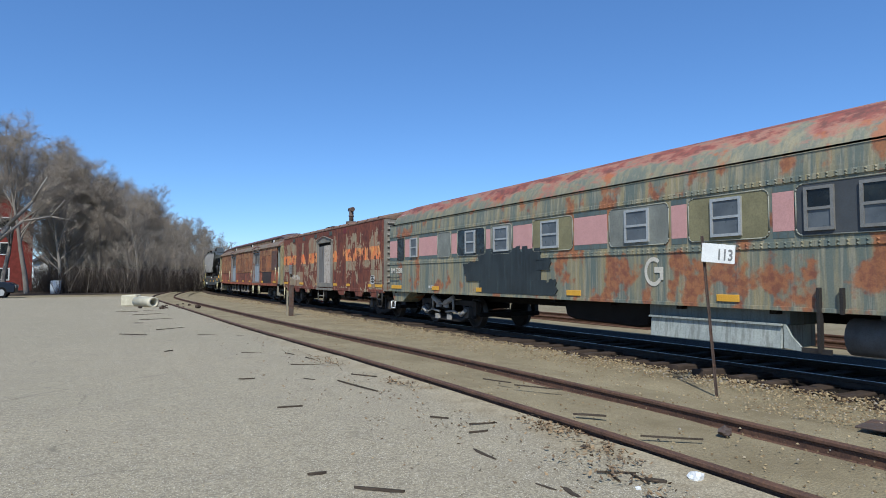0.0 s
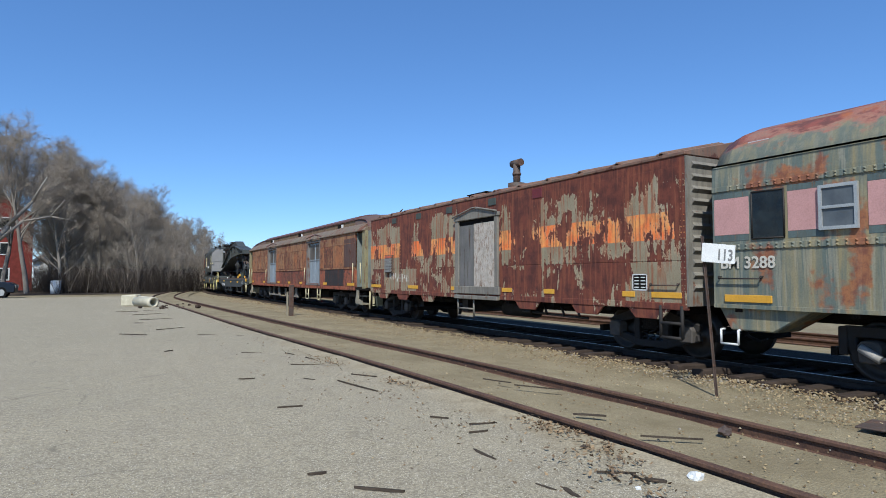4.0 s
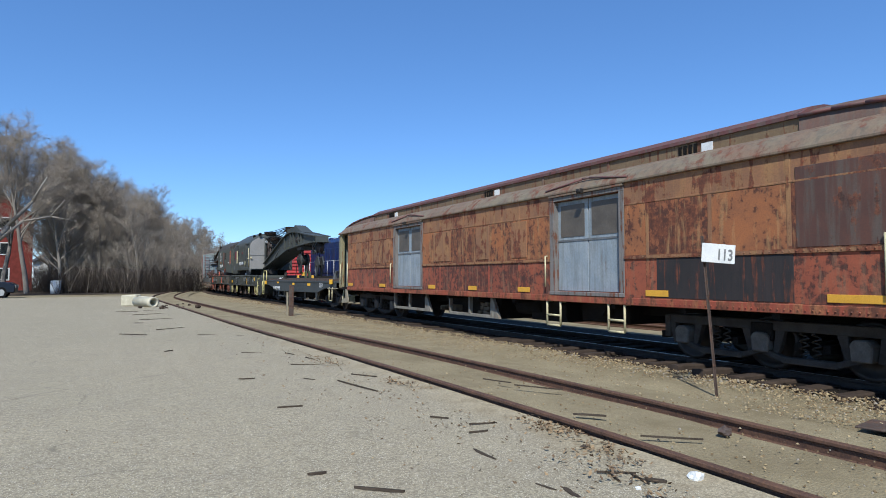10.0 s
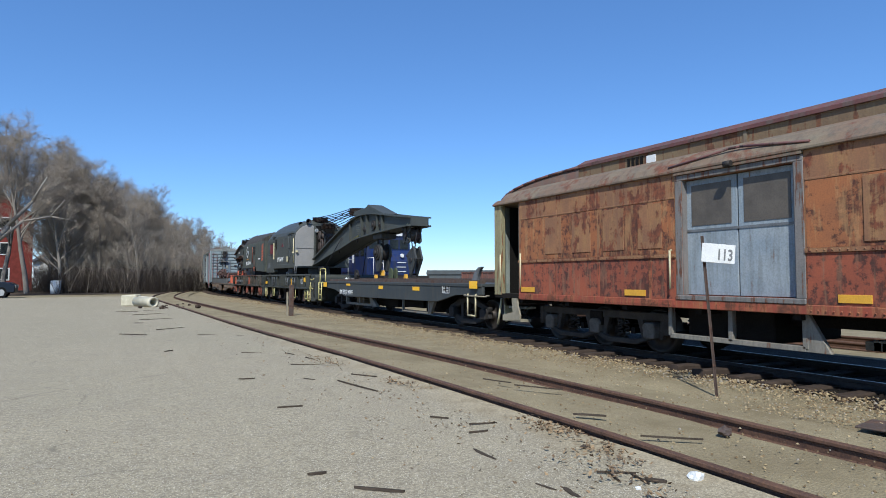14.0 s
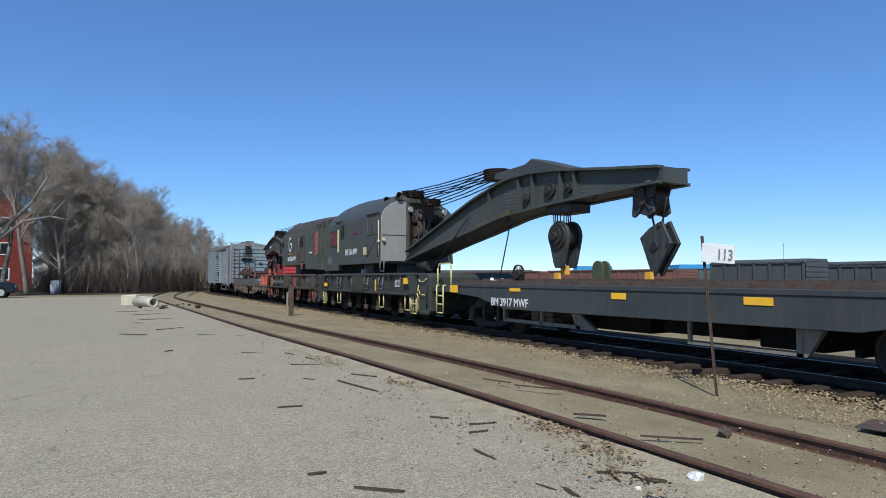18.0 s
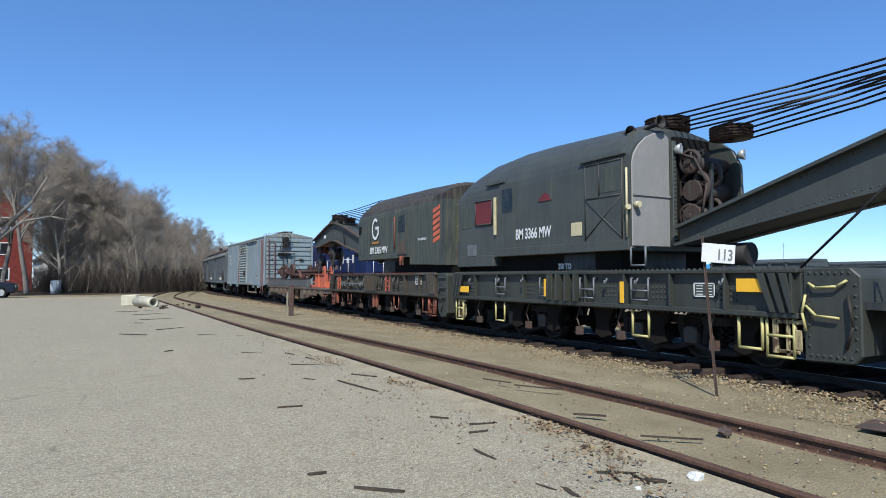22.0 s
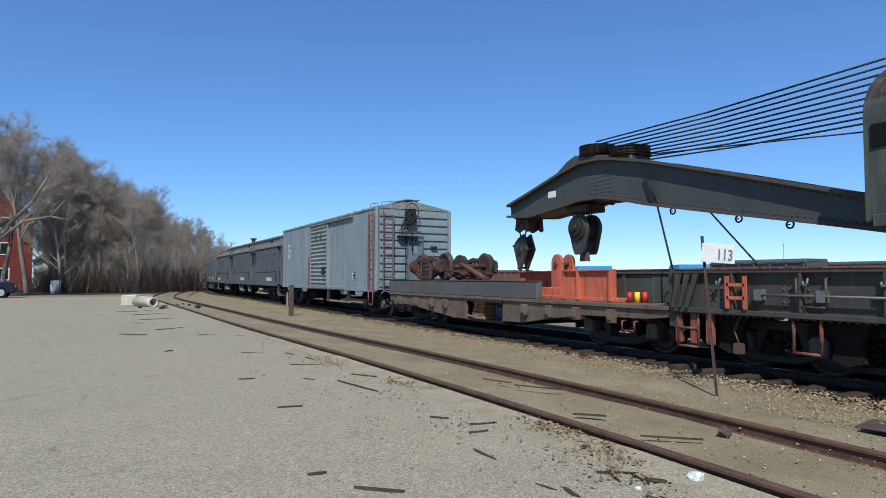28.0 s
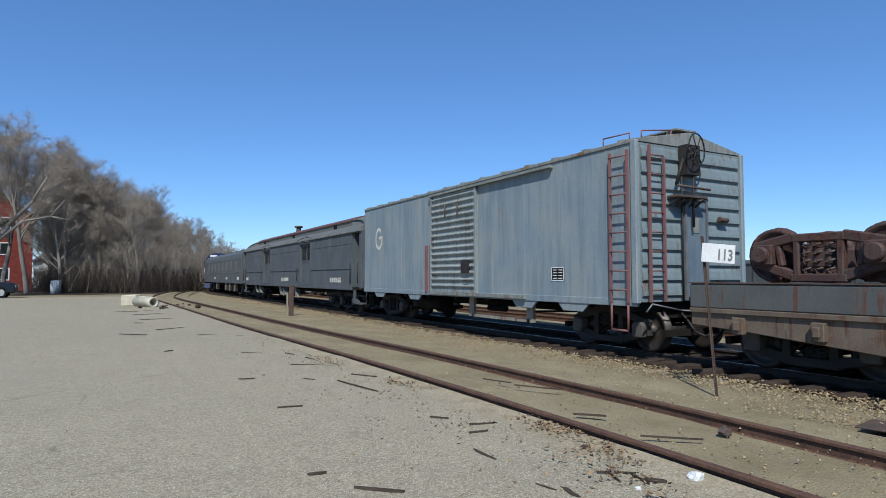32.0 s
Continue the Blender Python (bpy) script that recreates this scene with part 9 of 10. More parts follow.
    # ladders
    for x, y0, y1, mm in ((-W - 0.09, y(106.1), y(105.66), None),):
        m = Mesh()
        for yy in (y0, y1):
            m.box(x - 0.025, x + 0.025, yy - 0.02, yy + 0.02, 0.96, 3.82)
        parts("ladder_rail", m, "red_pipe", car, "faded red ladder")
        for i in range(8):
            part("ladder_rung", Mesh().rod((x - 0.02, y0, 1.2 + i * 0.36), (x - 0.02, y1, 1.2 + i * 0.36), 0.016, 6), "red_pipe", car)
    bar_loop(car, "stirrup", -W - 0.08, y(106.1), y(105.68), 0.45, 0.97, "red_pipe", 0.022, 0.0)
    # ribbed end, its ladder, walk door and brake wheel
    m = Mesh()
    for i in range(10):
        z = 1.06 + i * 0.288
        m.prism([(e0 + 0.01, z), (e0 - 0.045, z + 0.04), (e0 - 0.04, z + 0.09), (e0 - 0.02, z + 0.2), (e0 - 0.004, z + 0.25), (e0 + 0.01, z + 0.26)], -W + 0.12, W - 0.12, axis="x")
    parts("end_rib", m, "box_end", car, "pressed ribs of the car end")
    part("car_end", Mesh().box(-W, W, e0 + 0.0, e0 + 0.06, 0.98, 3.98), "box_end", car, "chalky grey ribbed end")
    for s in (-1, 1):
        part("corner_post", Mesh().box(s * W - 0.05, s * W + 0.05, e0 - 0.05, e0 + 0.1, 0.95, 4.0), "box_blue", car, "", 0.02)
    m = Mesh()
    for x in (-1.3, -0.92):
        m.box(x - 0.02, x + 0.02, e0 - 0.15, e0 - 0.1, 0.98, 3.9 - (0.2 if x > -1 else 0))
    parts("ladder_rail", m, "red_pipe", car, "faded red end ladder")
    for i in range(8):
        part("ladder_rung", Mesh().rod((-1.3, e0 - 0.12, 1.2 + i * 0.36), (-0.92, e0 - 0.12, 1.2 + i * 0.36), 0.016, 6), "red_pipe", car)
    dr = part("end_door", Mesh().box(-0.28, 0.32, e0 - 0.07, e0, 1.05, 2.95), "box_door_blue", car, "narrow blue end door", 0.01)
    m = Mesh()
    for q in ((-0.31, -0.26, 1.0, 3.0), (0.3, 0.35, 1.0, 3.0), (-0.31, 0.35, 2.94, 3.0)):
        m.box(q[0], q[1], e0 - 0.1, e0, q[2], q[3])
    part("door_frame", m, "frame_grey", dr)
    part("door_window", Mesh().box(-0.12, 0.1, e0 - 0.08, e0 - 0.07, 2.3, 2.6), "board_dark", dr)
    m = Mesh()
    hand_wheel(m, (-0.25, e0 - 0.34, 3.88), 0.3, (0.2, -1, 0))
    m.rod((-0.25, e0, 3.8), (-0.25, e0 - 0.3, 3.8), 0.03)
    m.box(-0.42, -0.05, e0 - 0.25, e0 - 0.05, 3.4, 3.98)
    m.rod((-0.6, e0 - 0.14, 3.2), (-0.45, e0 - 0.18, 3.7), 0.03)
    m.rod((-0.15, e0 - 0.16, 2.4), (-0.2, e0 - 0.2, 3.45), 0.025)
    m.rod((-0.4, e0 - 0.1, 1.0), (-0.4, e0 - 0.1, 3.6), 0.018)
    part("brake_wheel", m, "iron", car, "spoked hand brake wheel")
    m = Mesh().box(-0.75, 0.05, e0 - 0.32, e0 - 0.05, 2.95, 2.99)
    for i in range(5):
        m.rod((-0.7 + i * 0.18, e0 - 0.3, 2.95), (-0.7 + i * 0.18, e0 - 0.05, 2.8), 0.02, 5)
    m.rod((-0.8, e0 - 0.34, 3.15), (0.1, e0 - 0.34, 3.12), 0.025)
    part("brake_platform", m, "rust", car, "rusty brake platform")
    m = Mesh().rod((0.65, e0 - 0.12, 2.6), (0.9, e0 - 0.12, 2.58), 0.05, 8)
    part("end_latch", m, "rust", car)
    # uncoupling lever
    m = Mesh().path([(-1.4, e0 - 0.1, 0.8), (-1.3, e0 - 0.15, 0.95), (-0.6, e0 - 0.2, 0.82), (-0.2, e0 - 0.35, 0.8)], 0.016, 5)
    part("uncoupling_lever", m, "frame_grey", car)
    underframe(car, e0 + 0.2, e1 - 0.2, 0.75)
    m = Mesh()
    m.box(-1.36, -1.28, y(109.0), y(111.6), 0.38, 0.46)
    for u in (109.0, 111.6):
        m.box(-1.36, -1.28, y(u) - 0.12, y(u) + 0.12, 0.38, 0.95)
    parts("underfloor_cradle", m, "rust_pale", car)
    m = Mesh()
    m.rod((-0.9, y(115.4), 0.62), (-0.9, y(113.9), 0.62), 0.2, 14)
    m.rod((-0.8, y(107.7), 0.7), (-0.8, y(109.5), 0.6), 0.03)
    for i in range(12):
        m.lathe([(0.06, 0), (0.09, 0.03), (0.06, 0.06)], (-0.9, y(110.6) + i * 0.07, 0.62), (0, 1, 0), 10)
    parts("brake_gear", m, "under", car)
    for v in (5.2, -5.5):
        truck(car, v)
    coupler(car, e0, -1)
    coupler(car, e1, 1)


def yard_post():
    # leaning angle-iron post with a number plate
    p = thing("track_sign", "white number board on a leaning rusty iron post", "sign", at=pose(7.27, 5.47, 0))
    m = Mesh()
    a, b = Vector((0, 0, -0.2)), Vector((-0.23, 0.02, 2.14))
    d = b - a
    for o, w, t in (((0, 0), 0.05, 0.008), ((0, 0), 0.008, 0.05)):
        vs = []
        for q in (a, b):
            vs += [(q.x - w / 2, q.y - t / 2, q.z), (q.x + w / 2, q.y - t / 2, q.z), (q.x + w / 2, q.y + t / 2, q.z), (q.x - w / 2, q.y + t / 2, q.z)]
        m.add(vs, [(0, 1, 2, 3), (4, 7, 6, 5), (0, 4, 5, 1), (1, 5, 6, 2), (2, 6, 7, 3), (3, 7, 4, 0)])
    part("post", m, "rust", p, "rusty iron post", 0.003)
    turn = pose(0, 0, 0, 0, 4.5, -29)
    at = Matrix.Translation((-0.085, -0.12, 1.9)) @ turn
    m = Mesh().box(-0.225, 0.225, -0.006, 0.0, -0.128, 0.128, at)
    plate = part("number_board", m, "white", p, "white painted plate with a track number", 0.003)
    cu_turn = at @ Matrix.Translation((-0.03, -0.009, -0.085)) @ pose(0, 0, 0, 90)
    cu = bpy.data.curves.new("number", "FONT")
    cu.body, cu.size, cu.extrude, cu.offset = "113", 0.21, 0.001, 0.005
    tmp = new("number", cu)
    me = bpy.data.meshes.new_from_object(tmp.evaluated_get(bpy.context.evaluated_depsgraph_get()))
    bpy.data.objects.remove(tmp)
    me.transform(cu_turn @ Matrix.Diagonal((0.72, 1, 1, 1)))
    me.materials.clear()
    me.materials.append(M["number_grey"])
    ob = new("number", me)
    ob.parent = plate


n = Nodes("faded_grey_numeral")
M["number_grey"] = n.done(hexc("6f6f6e"), 0.8)

passenger_car()
bunk_boxcar()
baggage_car()
boom_flat()
wrecking_crane_fore()
wrecking_crane_aft()
tool_flat()
steel_boxcar()
dark_baggage_car()
dark_coach()
locomotive_shape("locomotive", "navy blue diesel locomotive at the end of the train", None, (175.6, 5.6))
locomotive_shape("locomotive", "parked navy blue diesel locomotive with white stripes", pose(15.55, 41.3, RAIL) @ Matrix.Diagonal((1.0, 1.0, 1.1, 1.0)))
yard_post()
TRAIN_WHEELS = list(WHEELS)




def props():
    # broken concrete block and a length of pale pipe
    b = thing("concrete_block", "broken pale concrete block on the lot", "concrete block", at=pose(1.05, 37.4, 0, 0, 0, -25))
    m = Mesh()
    m.prism([(-0.42, 0.0), (0.42, 0.0), (0.44, 0.45), (0.37, 0.64), (-0.4, 0.6)], -0.34, 0.34)
    m.prism([(0.4, 0.0), (0.95, 0.0), (0.9, 0.5), (0.45, 0.55)], -0.25, 0.25)
    part("block", m, "stone", b, bevel=0.05)
    p = thing("concrete_pipe", "short pale concrete pipe lying on the lot", "pipe", at=pose(1.62, 35.7, 0.28, 0, 0, 24))
    m = Mesh()
    m.lathe([(0.18, -0.8), (0.25, -0.8), (0.25, 0.7), (0.28, 0.74), (0.28, 1.0), (0.18, 1.0), (0.18, -0.8)], (0, 0, 0), (0, -1, 0), 24)
    part("pipe", m, "stone", p)
    # black disc added in the bore to paint its inner shade
    part("pipe_plug", Mesh().rod((0, 0.3, 0), (0, 0.4, 0), 0.185, 20), "black", p)
    rr = random.Random(61)
    for i in range(16):
        c = thing("asphalt_chunk", "dark broken chunk of asphalt beside the pipe", "rubble", "rubble beside the pipe", pose(1.2 + rr.random() * 3.0, 32.0 + rr.random() * 6.0, 0.01, 0, 0, rr.uniform(0, 360)))
        lump(c, rr.uniform(0.05, 0.15), "tie", 200 + i)
    # second post beside the siding
    q = thing("marker_post", "short rusty flat iron post with a pale stake", "post", at=pose(6.65, 25.3, 0))
    part("post", Mesh().box(-0.07, 0.12, -0.04, 0.04, -0.2, 1.26), "rust", q, bevel=0.01)
    part("stake", Mesh().box(-0.17, -0.11, -0.03, 0.03, -0.2, 0.95), "cream_dirty", q, "pale wooden stake")
    # white litter bag and bin
    w = thing("white_rock", "lump of white foam beside the rail", "rubbish", at=pose(3.9, 3.13, 0.045))
    lump(w, 0.06, "white", 31)
    w = thing("white_rock", "small white scrap on the gravel", "rubbish", at=pose(3.4, 3.23, 0.03))
    lump(w, 0.025, "white", 32)
    w = thing("grey_rock", "grey stone between the rails", "rock", at=pose(5.3, 3.92, 0.04))
    lump(w, 0.065, "rust", 33)
    bin_ = thing("white_drum", "white drum at the edge of the wood", "drum", at=pose(-4.55, 69.0, 0))
    part("barrel", Mesh().lathe([(0.0, 0.0), (0.42, 0.0), (0.45, 0.5), (0.45, 0.6), (0.42, 1.2), (0.0, 1.2)], (0, 0, 0), (0, 0, 1), 18), "white", bin_)
    part("lid", Mesh().lathe([(0.0, 1.28), (0.3, 1.26), (0.46, 1.2), (0.46, 1.16)], (0, 0, 0), (0, 0, 1), 18), "white", bin_)
    parked_car()
    # steel plate beside the siding
    s = thing("steel_plate", "rusty steel plate lying in the dirt", "plate", at=pose(7.05, 3.0, 0.045, 0, 2, 12))
    part("plate", Mesh().box(-0.3, 0.3, -0.5, 0.5, 0, 0.02), "rust", s, bevel=0.005)


def lump(parent, r, mat, seed):
    rnd = random.Random(seed)
    bm = bmesh.new()
    bmesh.ops.create_icosphere(bm, subdivisions=2, radius=r)
    for v in bm.verts:
        v.co *= rnd.uniform(0.75, 1.2)
        v.co.z = v.co.z * 0.8 + r * 0.55
    me = bpy.data.meshes.new("lump")
    bm.to_mesh(me)
    bm.free()
    me.materials.append(M[mat])
    ob = new("lump", me)
    ob.parent = parent


def parked_car():
    c = thing("parked_car", "dark blue parked car at the far side of the lot", "car", at=pose(-8.55, 57.2, 0, 0, 0, -90) @ Matrix.Diagonal((1.1, 1.0, 1.3, 1)))
    side = [(-2.2, 0.3), (2.2, 0.3), (2.25, 0.75), (1.9, 0.9), (1.0, 0.97), (0.35, 1.42), (-1.2, 1.45), (-1.9, 1.0), (-2.2, 0.9)]
    part("body", Mesh().prism(side, -0.86, 0.86, axis="x"), "car_paint", c, bevel=0.06)
    part("windscreen", Mesh().prism([(0.98, 0.98), (0.38, 1.4), (0.42, 1.43), (1.04, 1.0)], -0.72, 0.72, axis="x"), "glass", c)
    for x in (-0.87, 0.87):
        part("side_window", Mesh().prism([(-1.6, 1.0), (0.8, 1.0), (0.3, 1.36), (-1.15, 1.38)], x - 0.01, x + 0.01, axis="x"), "glass", c)
    for x in (-0.8, 0.8):
        for y in (-1.35, 1.4):
            w = part("wheel", Mesh().rod((x - 0.1, y, 0.32), (x + 0.1, y, 0.32), 0.32, 18), "rubber", c)
            part("rim", Mesh().rod((x - 0.11, y, 0.32), (x + 0.11, y, 0.32), 0.19, 14), "frame_white", w)
        part("headlamp", Mesh().box(x * 0.8 - 0.15, x * 0.8 + 0.15, 2.2, 2.26, 0.6, 0.76), "frame_white", c)


def sticks():
    """Broken laths and bark left on the asphalt: place, length, width, turn in degrees."""
    rows = ((0.59, 18.6, 0.9, 0.1, -45), (1.66, 20.2, 1.0, 0.06, 35), (1.12, 14.1, 0.2, 0.07, 37), (1.88, 9.67, 0.24, 0.04, -18), (2.71, 9.16, 0.24, 0.05, -64),
            (3.11, 8.2, 1.1, 0.05, -80), (1.94, 7.35, 0.3, 0.04, -12), (3.25, 5.17, 0.21, 0.03, -7), (1.48, 4.77, 0.15, 0.045, -10), (1.77, 4.19, 0.39, 0.04, -42),
            (2.92, 4.55, 0.36, 0.05, -91), (0.91, 23.2, 0.3, 0.08, -29), (1.57, 25.0, 1.2, 0.05, 12), (2.96, 3.45, 0.22, 0.06, -99), (2.87, 3.63, 0.19, 0.03, -75),
            (4.57, 5.02, 0.35, 0.06, -47), (4.59, 3.95, 0.55, 0.03, -43), (3.55, 3.36, 0.24, 0.02, -103), (3.2, 12.2, 0.3, 0.04, -70),
            (3.76, 4.19, 0.09, 0.08, 20), (3.42, 3.5, 0.24, 0.012, -110), (3.5, 3.55, 0.3, 0.01, -35), (3.62, 3.27, 0.16, 0.06, -60), (3.2, 5.9, 0.22, 0.03, -50), (3.45, 5.4, 0.3, 0.015, -20),
            (3.5, 8.9, 0.5, 0.03, -60), (3.1, 10.6, 0.6, 0.03, -30), (3.35, 11.3, 0.4, 0.025, -80), (2.6, 12.9, 0.5, 0.03, -45), (2.9, 14.5, 0.4, 0.04, -70), (3.1, 16.5, 0.5, 0.03, -60), (2.4, 17.5, 0.6, 0.03, -20), (2.7, 20.0, 0.5, 0.05, -75), (1.5, 28.5, 1.4, 0.06, 20), (0.7, 31.0, 0.9, 0.07, -15), (2.3, 27.0, 0.7, 0.05, -60), (1.9, 31.5, 1.1, 0.05, -30), (5.1, 6.6, 0.7, 0.03, -60), (4.9, 7.3, 0.5, 0.025, -70))
    r = random.Random(5)
    for x, y, ln, w, a in rows:
        m = Mesh()
        n = 4
        vs = []
        for i in range(n + 1):
            t = -ln / 2 + ln * i / n
            k = w * (0.5 if i in (0, n) else r.uniform(0.8, 1.1)) / 2
            d = r.uniform(-0.15, 0.15) * w
            vs += [(t, d - k, 0.0), (t, d + k, 0.0), (t, d + k * 0.8, 0.014), (t, d - k * 0.8, 0.018)]
        m.add(vs, [(i * 4 + j, i * 4 + (j + 1) % 4, (i + 1) * 4 + (j + 1) % 4, (i + 1) * 4 + j) for i in range(n) for j in range(4)] + [(0, 1, 2, 3), (n * 4, n * 4 + 1, n * 4 + 2, n * 4 + 3)])
        s = part("broken_lath", m, "stick")
        s.matrix_basis = pose(x, y, 0.016 if x < 3.0 else 0.09 if x > 4 else 0.03 + 0.04 * (x - 3), 0, 0, a)
        tagged(s, "dark weathered strip of broken wood on the ground", "wood scrap", "wood scraps on the lot")


def litter():
    r0 = random.Random(8)

    def near_rail(r):
        c = r.choice(((4.12, 4.75, 0.3), (4.05, 4.9, 0.35), (3.95, 3.94, 0.2), (3.85, 7.9, 0.3), (3.6, 3.5, 0.4), (3.6, 10.5, 0.5)))
        return c[0] - 0.15 + r.gauss(0, 0.1), c[1] + r.gauss(0, c[2]), 0.07
    flakes("leaf_litter", "dry brown leaves and bark blown against the rail", 760, near_rail, 0.012, 0.034, 41)

    def verge(r):
        y = -1 + 30 * r.random() ** 1.6
        d = abs(r.gauss(0, 0.75))
        return 3.7 - d - 0.012 * y, y, 0.016 + 0.05 * max(0.0, 1 - d / 0.8)
    flakes("leaf_litter", "scattered bark chips along the edge of the asphalt", 1500, verge, 0.008, 0.03, 42)
    pebbles("gravel", "small pale stones on the asphalt", 2600, lambda r: (-8 + 11.6 * r.random() ** 0.6, 1.6 + 24 * r.random() ** 1.7, 0.012), 0.003, 0.011, "pebble", 43)
    pebbles("gravel", "small stones in the dirt beside the siding", 2600, lambda r: (4.15 + 3.0 * r.random(), 1.0 + 24 * r.random() ** 1.8, 0.06), 0.004, 0.016, "pebble", 44)


def flakes(name, label, count, where, lo, hi, seed):
    r = random.Random(seed)
    m = Mesh()
    for i in range(count):
        x, y, z = where(r)
        s = r.uniform(lo, hi)
        e = Euler((r.uniform(-0.7, 0.7), r.uniform(-0.7, 0.7), r.uniform(0, 6.3))).to_matrix()
        vs = [e @ Vector(p) + Vector((x, y, z + s * 0.3)) for p in ((-s, 0, 0), (0, -s * 0.45, s * 0.1), (s, 0, s * 0.15), (0, s * 0.45, 0.0))]
        m.add(vs, [(0, 1, 2, 3)])
    return tagged(part(name, m, "litter", fix=False), label, "leaf litter", kind="stuff")


def gondola(name, label, at, length, height, mat, ribs=True, lid=None):
    g = thing(name, label, "freight car", "cars parked in the far yard", at)
    h0 = 1.1
    for x in (-1.5, 1.44):
        part("side", Mesh().box(x, x + 0.06, -length / 2, length / 2, h0, height), mat, g)
    for y in (-length / 2, length / 2 - 0.06):
        part("end", Mesh().box(-1.5, 1.5, y, y + 0.06, h0, height), mat, g)
        for k in range(4):
            z = h0 + 0.15 + k * (height - h0) / 4.3
            part("end_rib", Mesh().box(-1.4, 1.4, y - 0.05, y + 0.11, z, z + 0.12), mat, g)
    part("floor", Mesh().box(-1.45, 1.45, -length / 2, length / 2, h0 - 0.1, h0), mat, g)
    if ribs:
        n = int(length / 1.3)
        for i in range(n + 1):
            y = -length / 2 + 0.1 + (length - 0.2) * i / n
            part("side_post", Mesh().box(-1.6, -1.5, y - 0.08, y + 0.08, h0, height), mat, g)
    part("top_rail", Mesh().box(-1.6, -1.4, -length / 2, length / 2, height - 0.08, height + 0.04), mat, g)
    if lid:
        part("cover", Mesh().prism([(-1.5, height), (1.5, height), (1.3, height + 0.25), (-1.3, height + 0.25)], -length / 2, length / 2), lid, g, "", 0.03)
    for y in (-length / 2 + 2.2, length / 2 - 2.2):
        for d in (-0.85, 0.85):
            part("wheelset", Mesh().rod((-0.8, y + d, 0.42), (0.8, y + d, 0.42), 0.42, 14), "wheel", g)
        part("truck", Mesh().box(-1.1, 1.1, y - 1.1, y + 1.1, 0.45, 0.8), "truck", g)
    return g


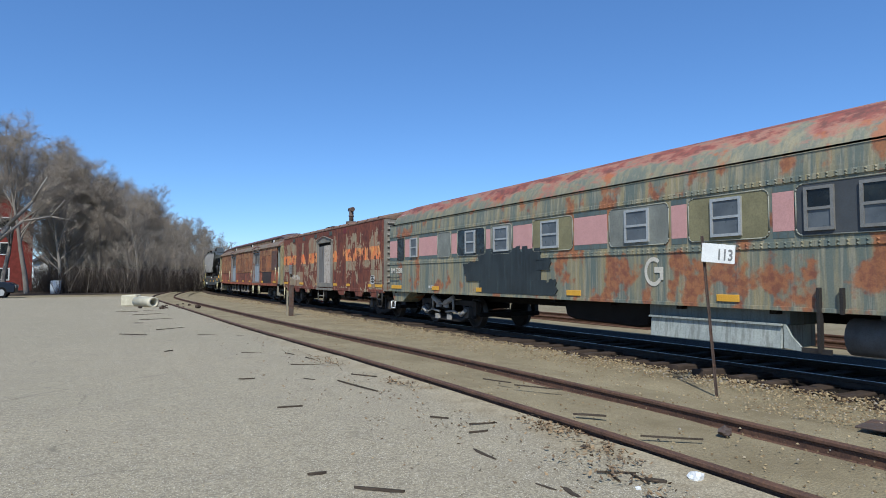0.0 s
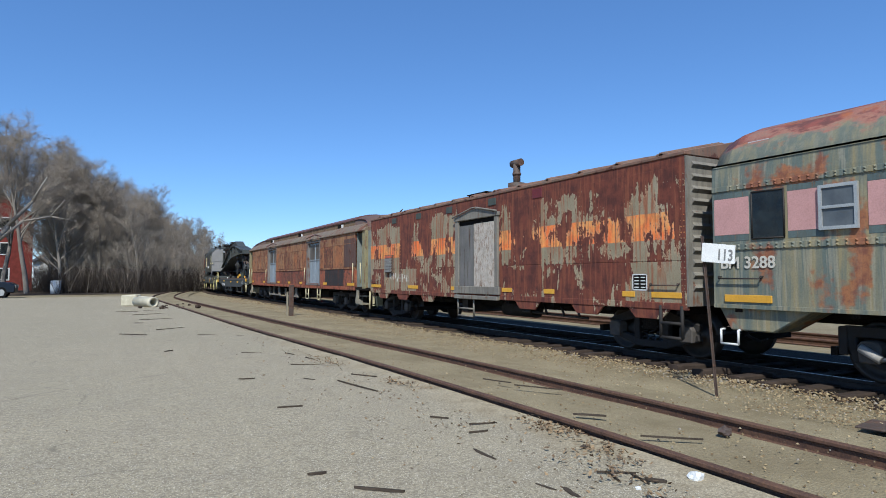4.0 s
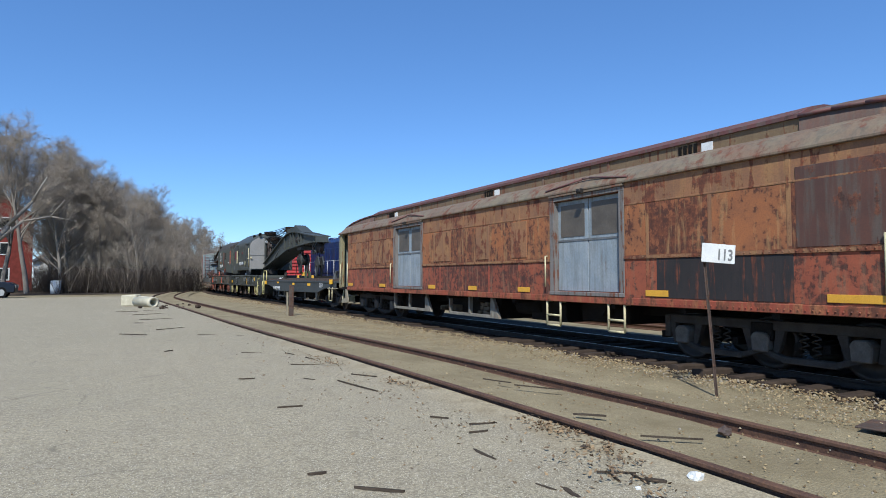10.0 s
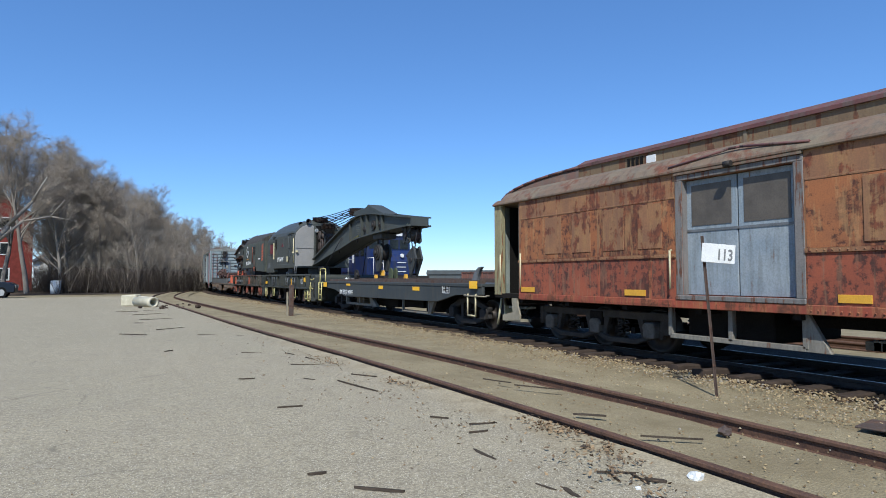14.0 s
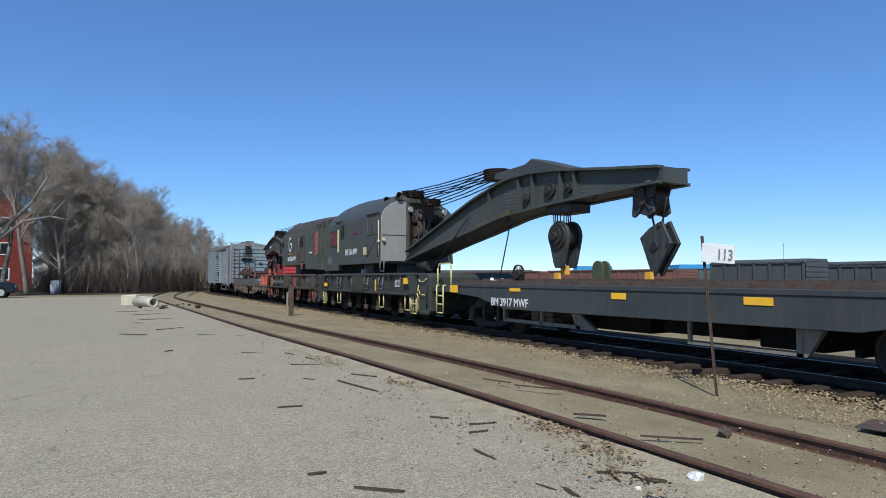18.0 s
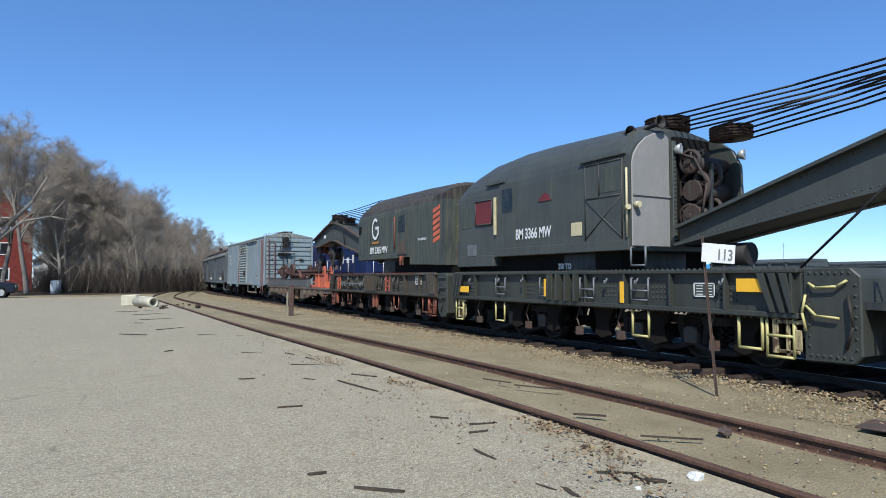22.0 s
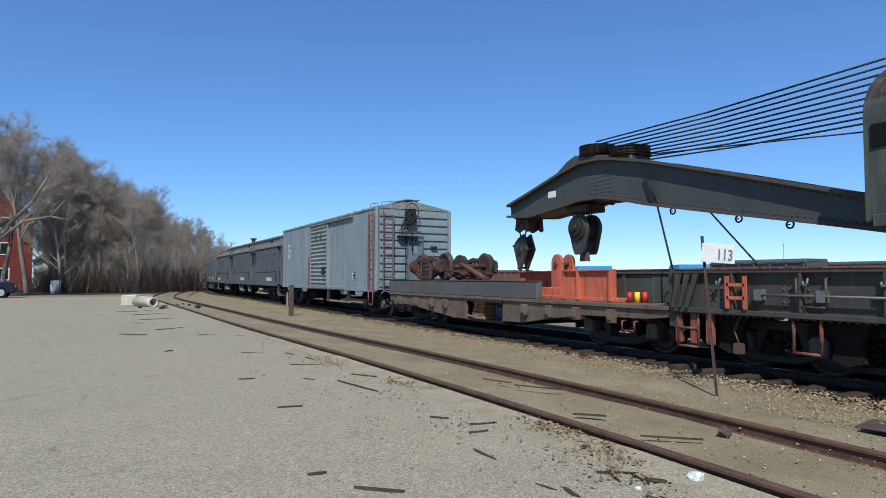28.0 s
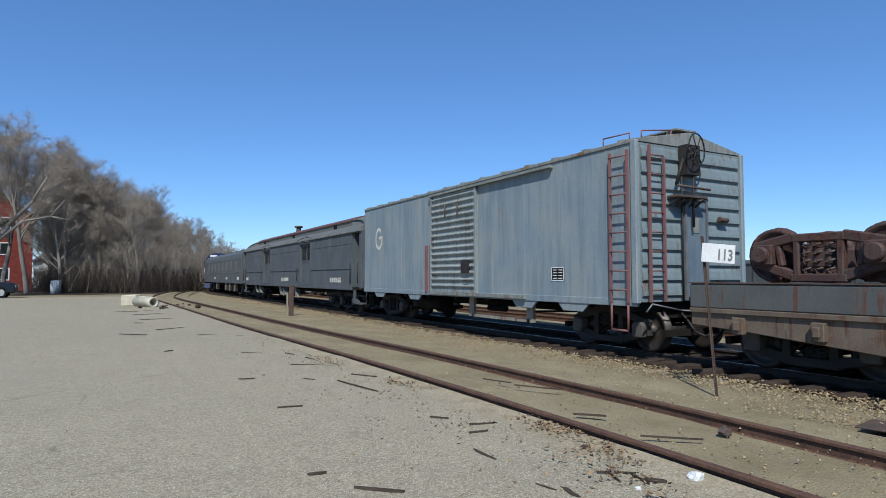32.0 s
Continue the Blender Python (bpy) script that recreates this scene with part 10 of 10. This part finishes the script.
def far_yard():
    gondola("covered_gondola", "grey covered gondola parked in the far yard", pose(45.5, 29.6, 0, 0, 0, 0), 7.9, 2.7, "cont_grey", True, "cont_grey")
    gondola("gondola", "brown ribbed gondola parked in the far yard", pose(46.0, 46.5, 0), 18.0, 2.3, "cont_brown")
    gondola("gondola", "brown gondola parked in the far yard", pose(46.5, 67.0, 0), 18.0, 2.3, "cont_brown")
    gondola("gondola", "dark grey gondola parked in the far yard", pose(57, 32.0, 0), 16.0, 2.55, "cont_grey")
    gondola("gondola", "brown gondola parked in the far yard", pose(57.5, 20.5, 0), 15.0, 2.55, "cont_brown")
    gondola("covered_gondola", "dark grey covered gondola parked in the far yard", pose(66, 30.0, 0), 16.0, 2.9, "cont_grey", True, "cont_grey")
    # a red boxcar on the track behind
    b = thing("red_boxcar", "bright red boxcar parked behind the locomotive", "boxcar", "", pose(station(61.5, 5.2)[0], station(61.5, 5.2)[1], RAIL, 0, 0, -2.0))
    part("body", Mesh().box(-1.5, 1.5, -7.5, 7.5, 1.0, 4.0), "boxred", b, bevel=0.02)
    part("roof", Mesh().prism([(-1.55, 4.0), (1.55, 4.0), (0, 4.2)], -7.5, 7.5), "box_roof_grey", b)
    for i in range(9):
        part("end_rib", Mesh().box(-1.4, 1.4, -7.56, -7.5, 1.2 + i * 0.3, 1.36 + i * 0.3), "boxred", b, "", 0.02)
    for y in (-5, 5):
        for d in (-0.85, 0.85):
            part("wheelset", Mesh().rod((-0.8, y + d, 0.42), (0.8, y + d, 0.42), 0.42, 14), "wheel", b)
        part("truck", Mesh().box(-1.1, 1.1, y - 1.1, y + 1.1, 0.45, 1.0), "truck", b)
    # low sheds far away
    for x, y, w, h, mat in ((118, 128, 9, 4.6, "cont_blue"), (150, 118, 14, 5.2, "cont_blue"), (190, 110, 60, 3.8, "cont_grey"), (95, 150, 30, 3.6, "cont_grey"), (240, 90, 50, 4.5, "cont_grey")):
        s = thing("shed", "low metal shed far across the yard", "building", "sheds across the yard", pose(x, y, 0, 0, 0, -35))
        part("wall", Mesh().box(-w / 2, w / 2, -5, 5, 0, h - 1.2), "cont_grey", s)
        part("roof", Mesh().prism([(-w / 2 - 0.3, h - 1.2), (w / 2 + 0.3, h - 1.2), (w / 2, h), (-w / 2, h)], -5.3, 5.3), mat, s)
    for x, y, h in ((160, 62, 15), (210, 130, 14)):
        p = thing("mast", "thin lattice mast far across the yard", "mast", at=pose(x, y, 0))
        part("pole", Mesh().rod((0, 0, 0), (0, 0, h), 0.12, 6, 0.05), "frame_grey", p)
        part("crossarm", Mesh().box(-0.8, 0.8, -0.05, 0.05, h - 1.0, h - 0.9), "frame_grey", p)


def house(label, at, w, d, h, wall, trim):
    b = thing("house", label, "house", "", at)
    part("wall", Mesh().prism([(-w / 2, 0), (w / 2, 0), (w / 2, h), (0, h + w * 0.38), (-w / 2, h)], -d / 2, d / 2), wall, b)
    for s in (-1, 1):
        part("roof", Mesh().prism([(0, h + w * 0.38), (s * (w / 2 + 0.4), h - 0.3), (s * (w / 2 + 0.4), h - 0.1), (0, h + w * 0.38 + 0.2)], -d / 2 - 0.4, d / 2 + 0.4), "roofing", b)
    for x in (-w * 0.25, w * 0.25):
        for z in (1.2, 4.2, 7.2):
            if z + 1.5 < h + 1:
                f = part("window", Mesh().box(x - 0.55, x + 0.55, -d / 2 - 0.06, -d / 2, z, z + 1.5), trim, b)
                part("pane", Mesh().box(x - 0.42, x + 0.42, -d / 2 - 0.07, -d / 2 - 0.06, z + 0.12, z + 1.38), "glass", f)
    return b


def houses():
    house("red brick house behind the bare trees", pose(-14.2, 92, 0, 0, 0, 6), 11, 10, 9.0, "brick", "white")
    house("white house behind the bare trees", pose(-5.5, 112, 0, 0, 0, 10), 9, 10, 4.2, "white_wall", "frame_grey")
    house("pale house behind the bare trees", pose(7.0, 140, 0, 0, 0, 10), 8, 9, 4.0, "white_wall", "frame_grey")


M["stick"] = plain("weathered_dark_wood", "4d443a", 0.95, 0, 0.4, 8, 0.5, "2f2923", 0.5)
M["white_wall"] = plain("white_clapboard", "c9c8c2", 0.8, 0, 0.1, 1)
props()
sticks()
litter()
far_yard()
houses()


def motions():
    for car, u, hw in MOVING:
        walk(car, [(0.8 * i, car_pose(u, hw, 0.8 * i)) for i in range(41)])
    for w in TRAIN_WHEELS:
        x, y, z = w.location
        walk(w, [(0.2 * i, pose(x, y, z, math.degrees(gone(0.2 * i) / WHEEL_R))) for i in range(161)])


motions()
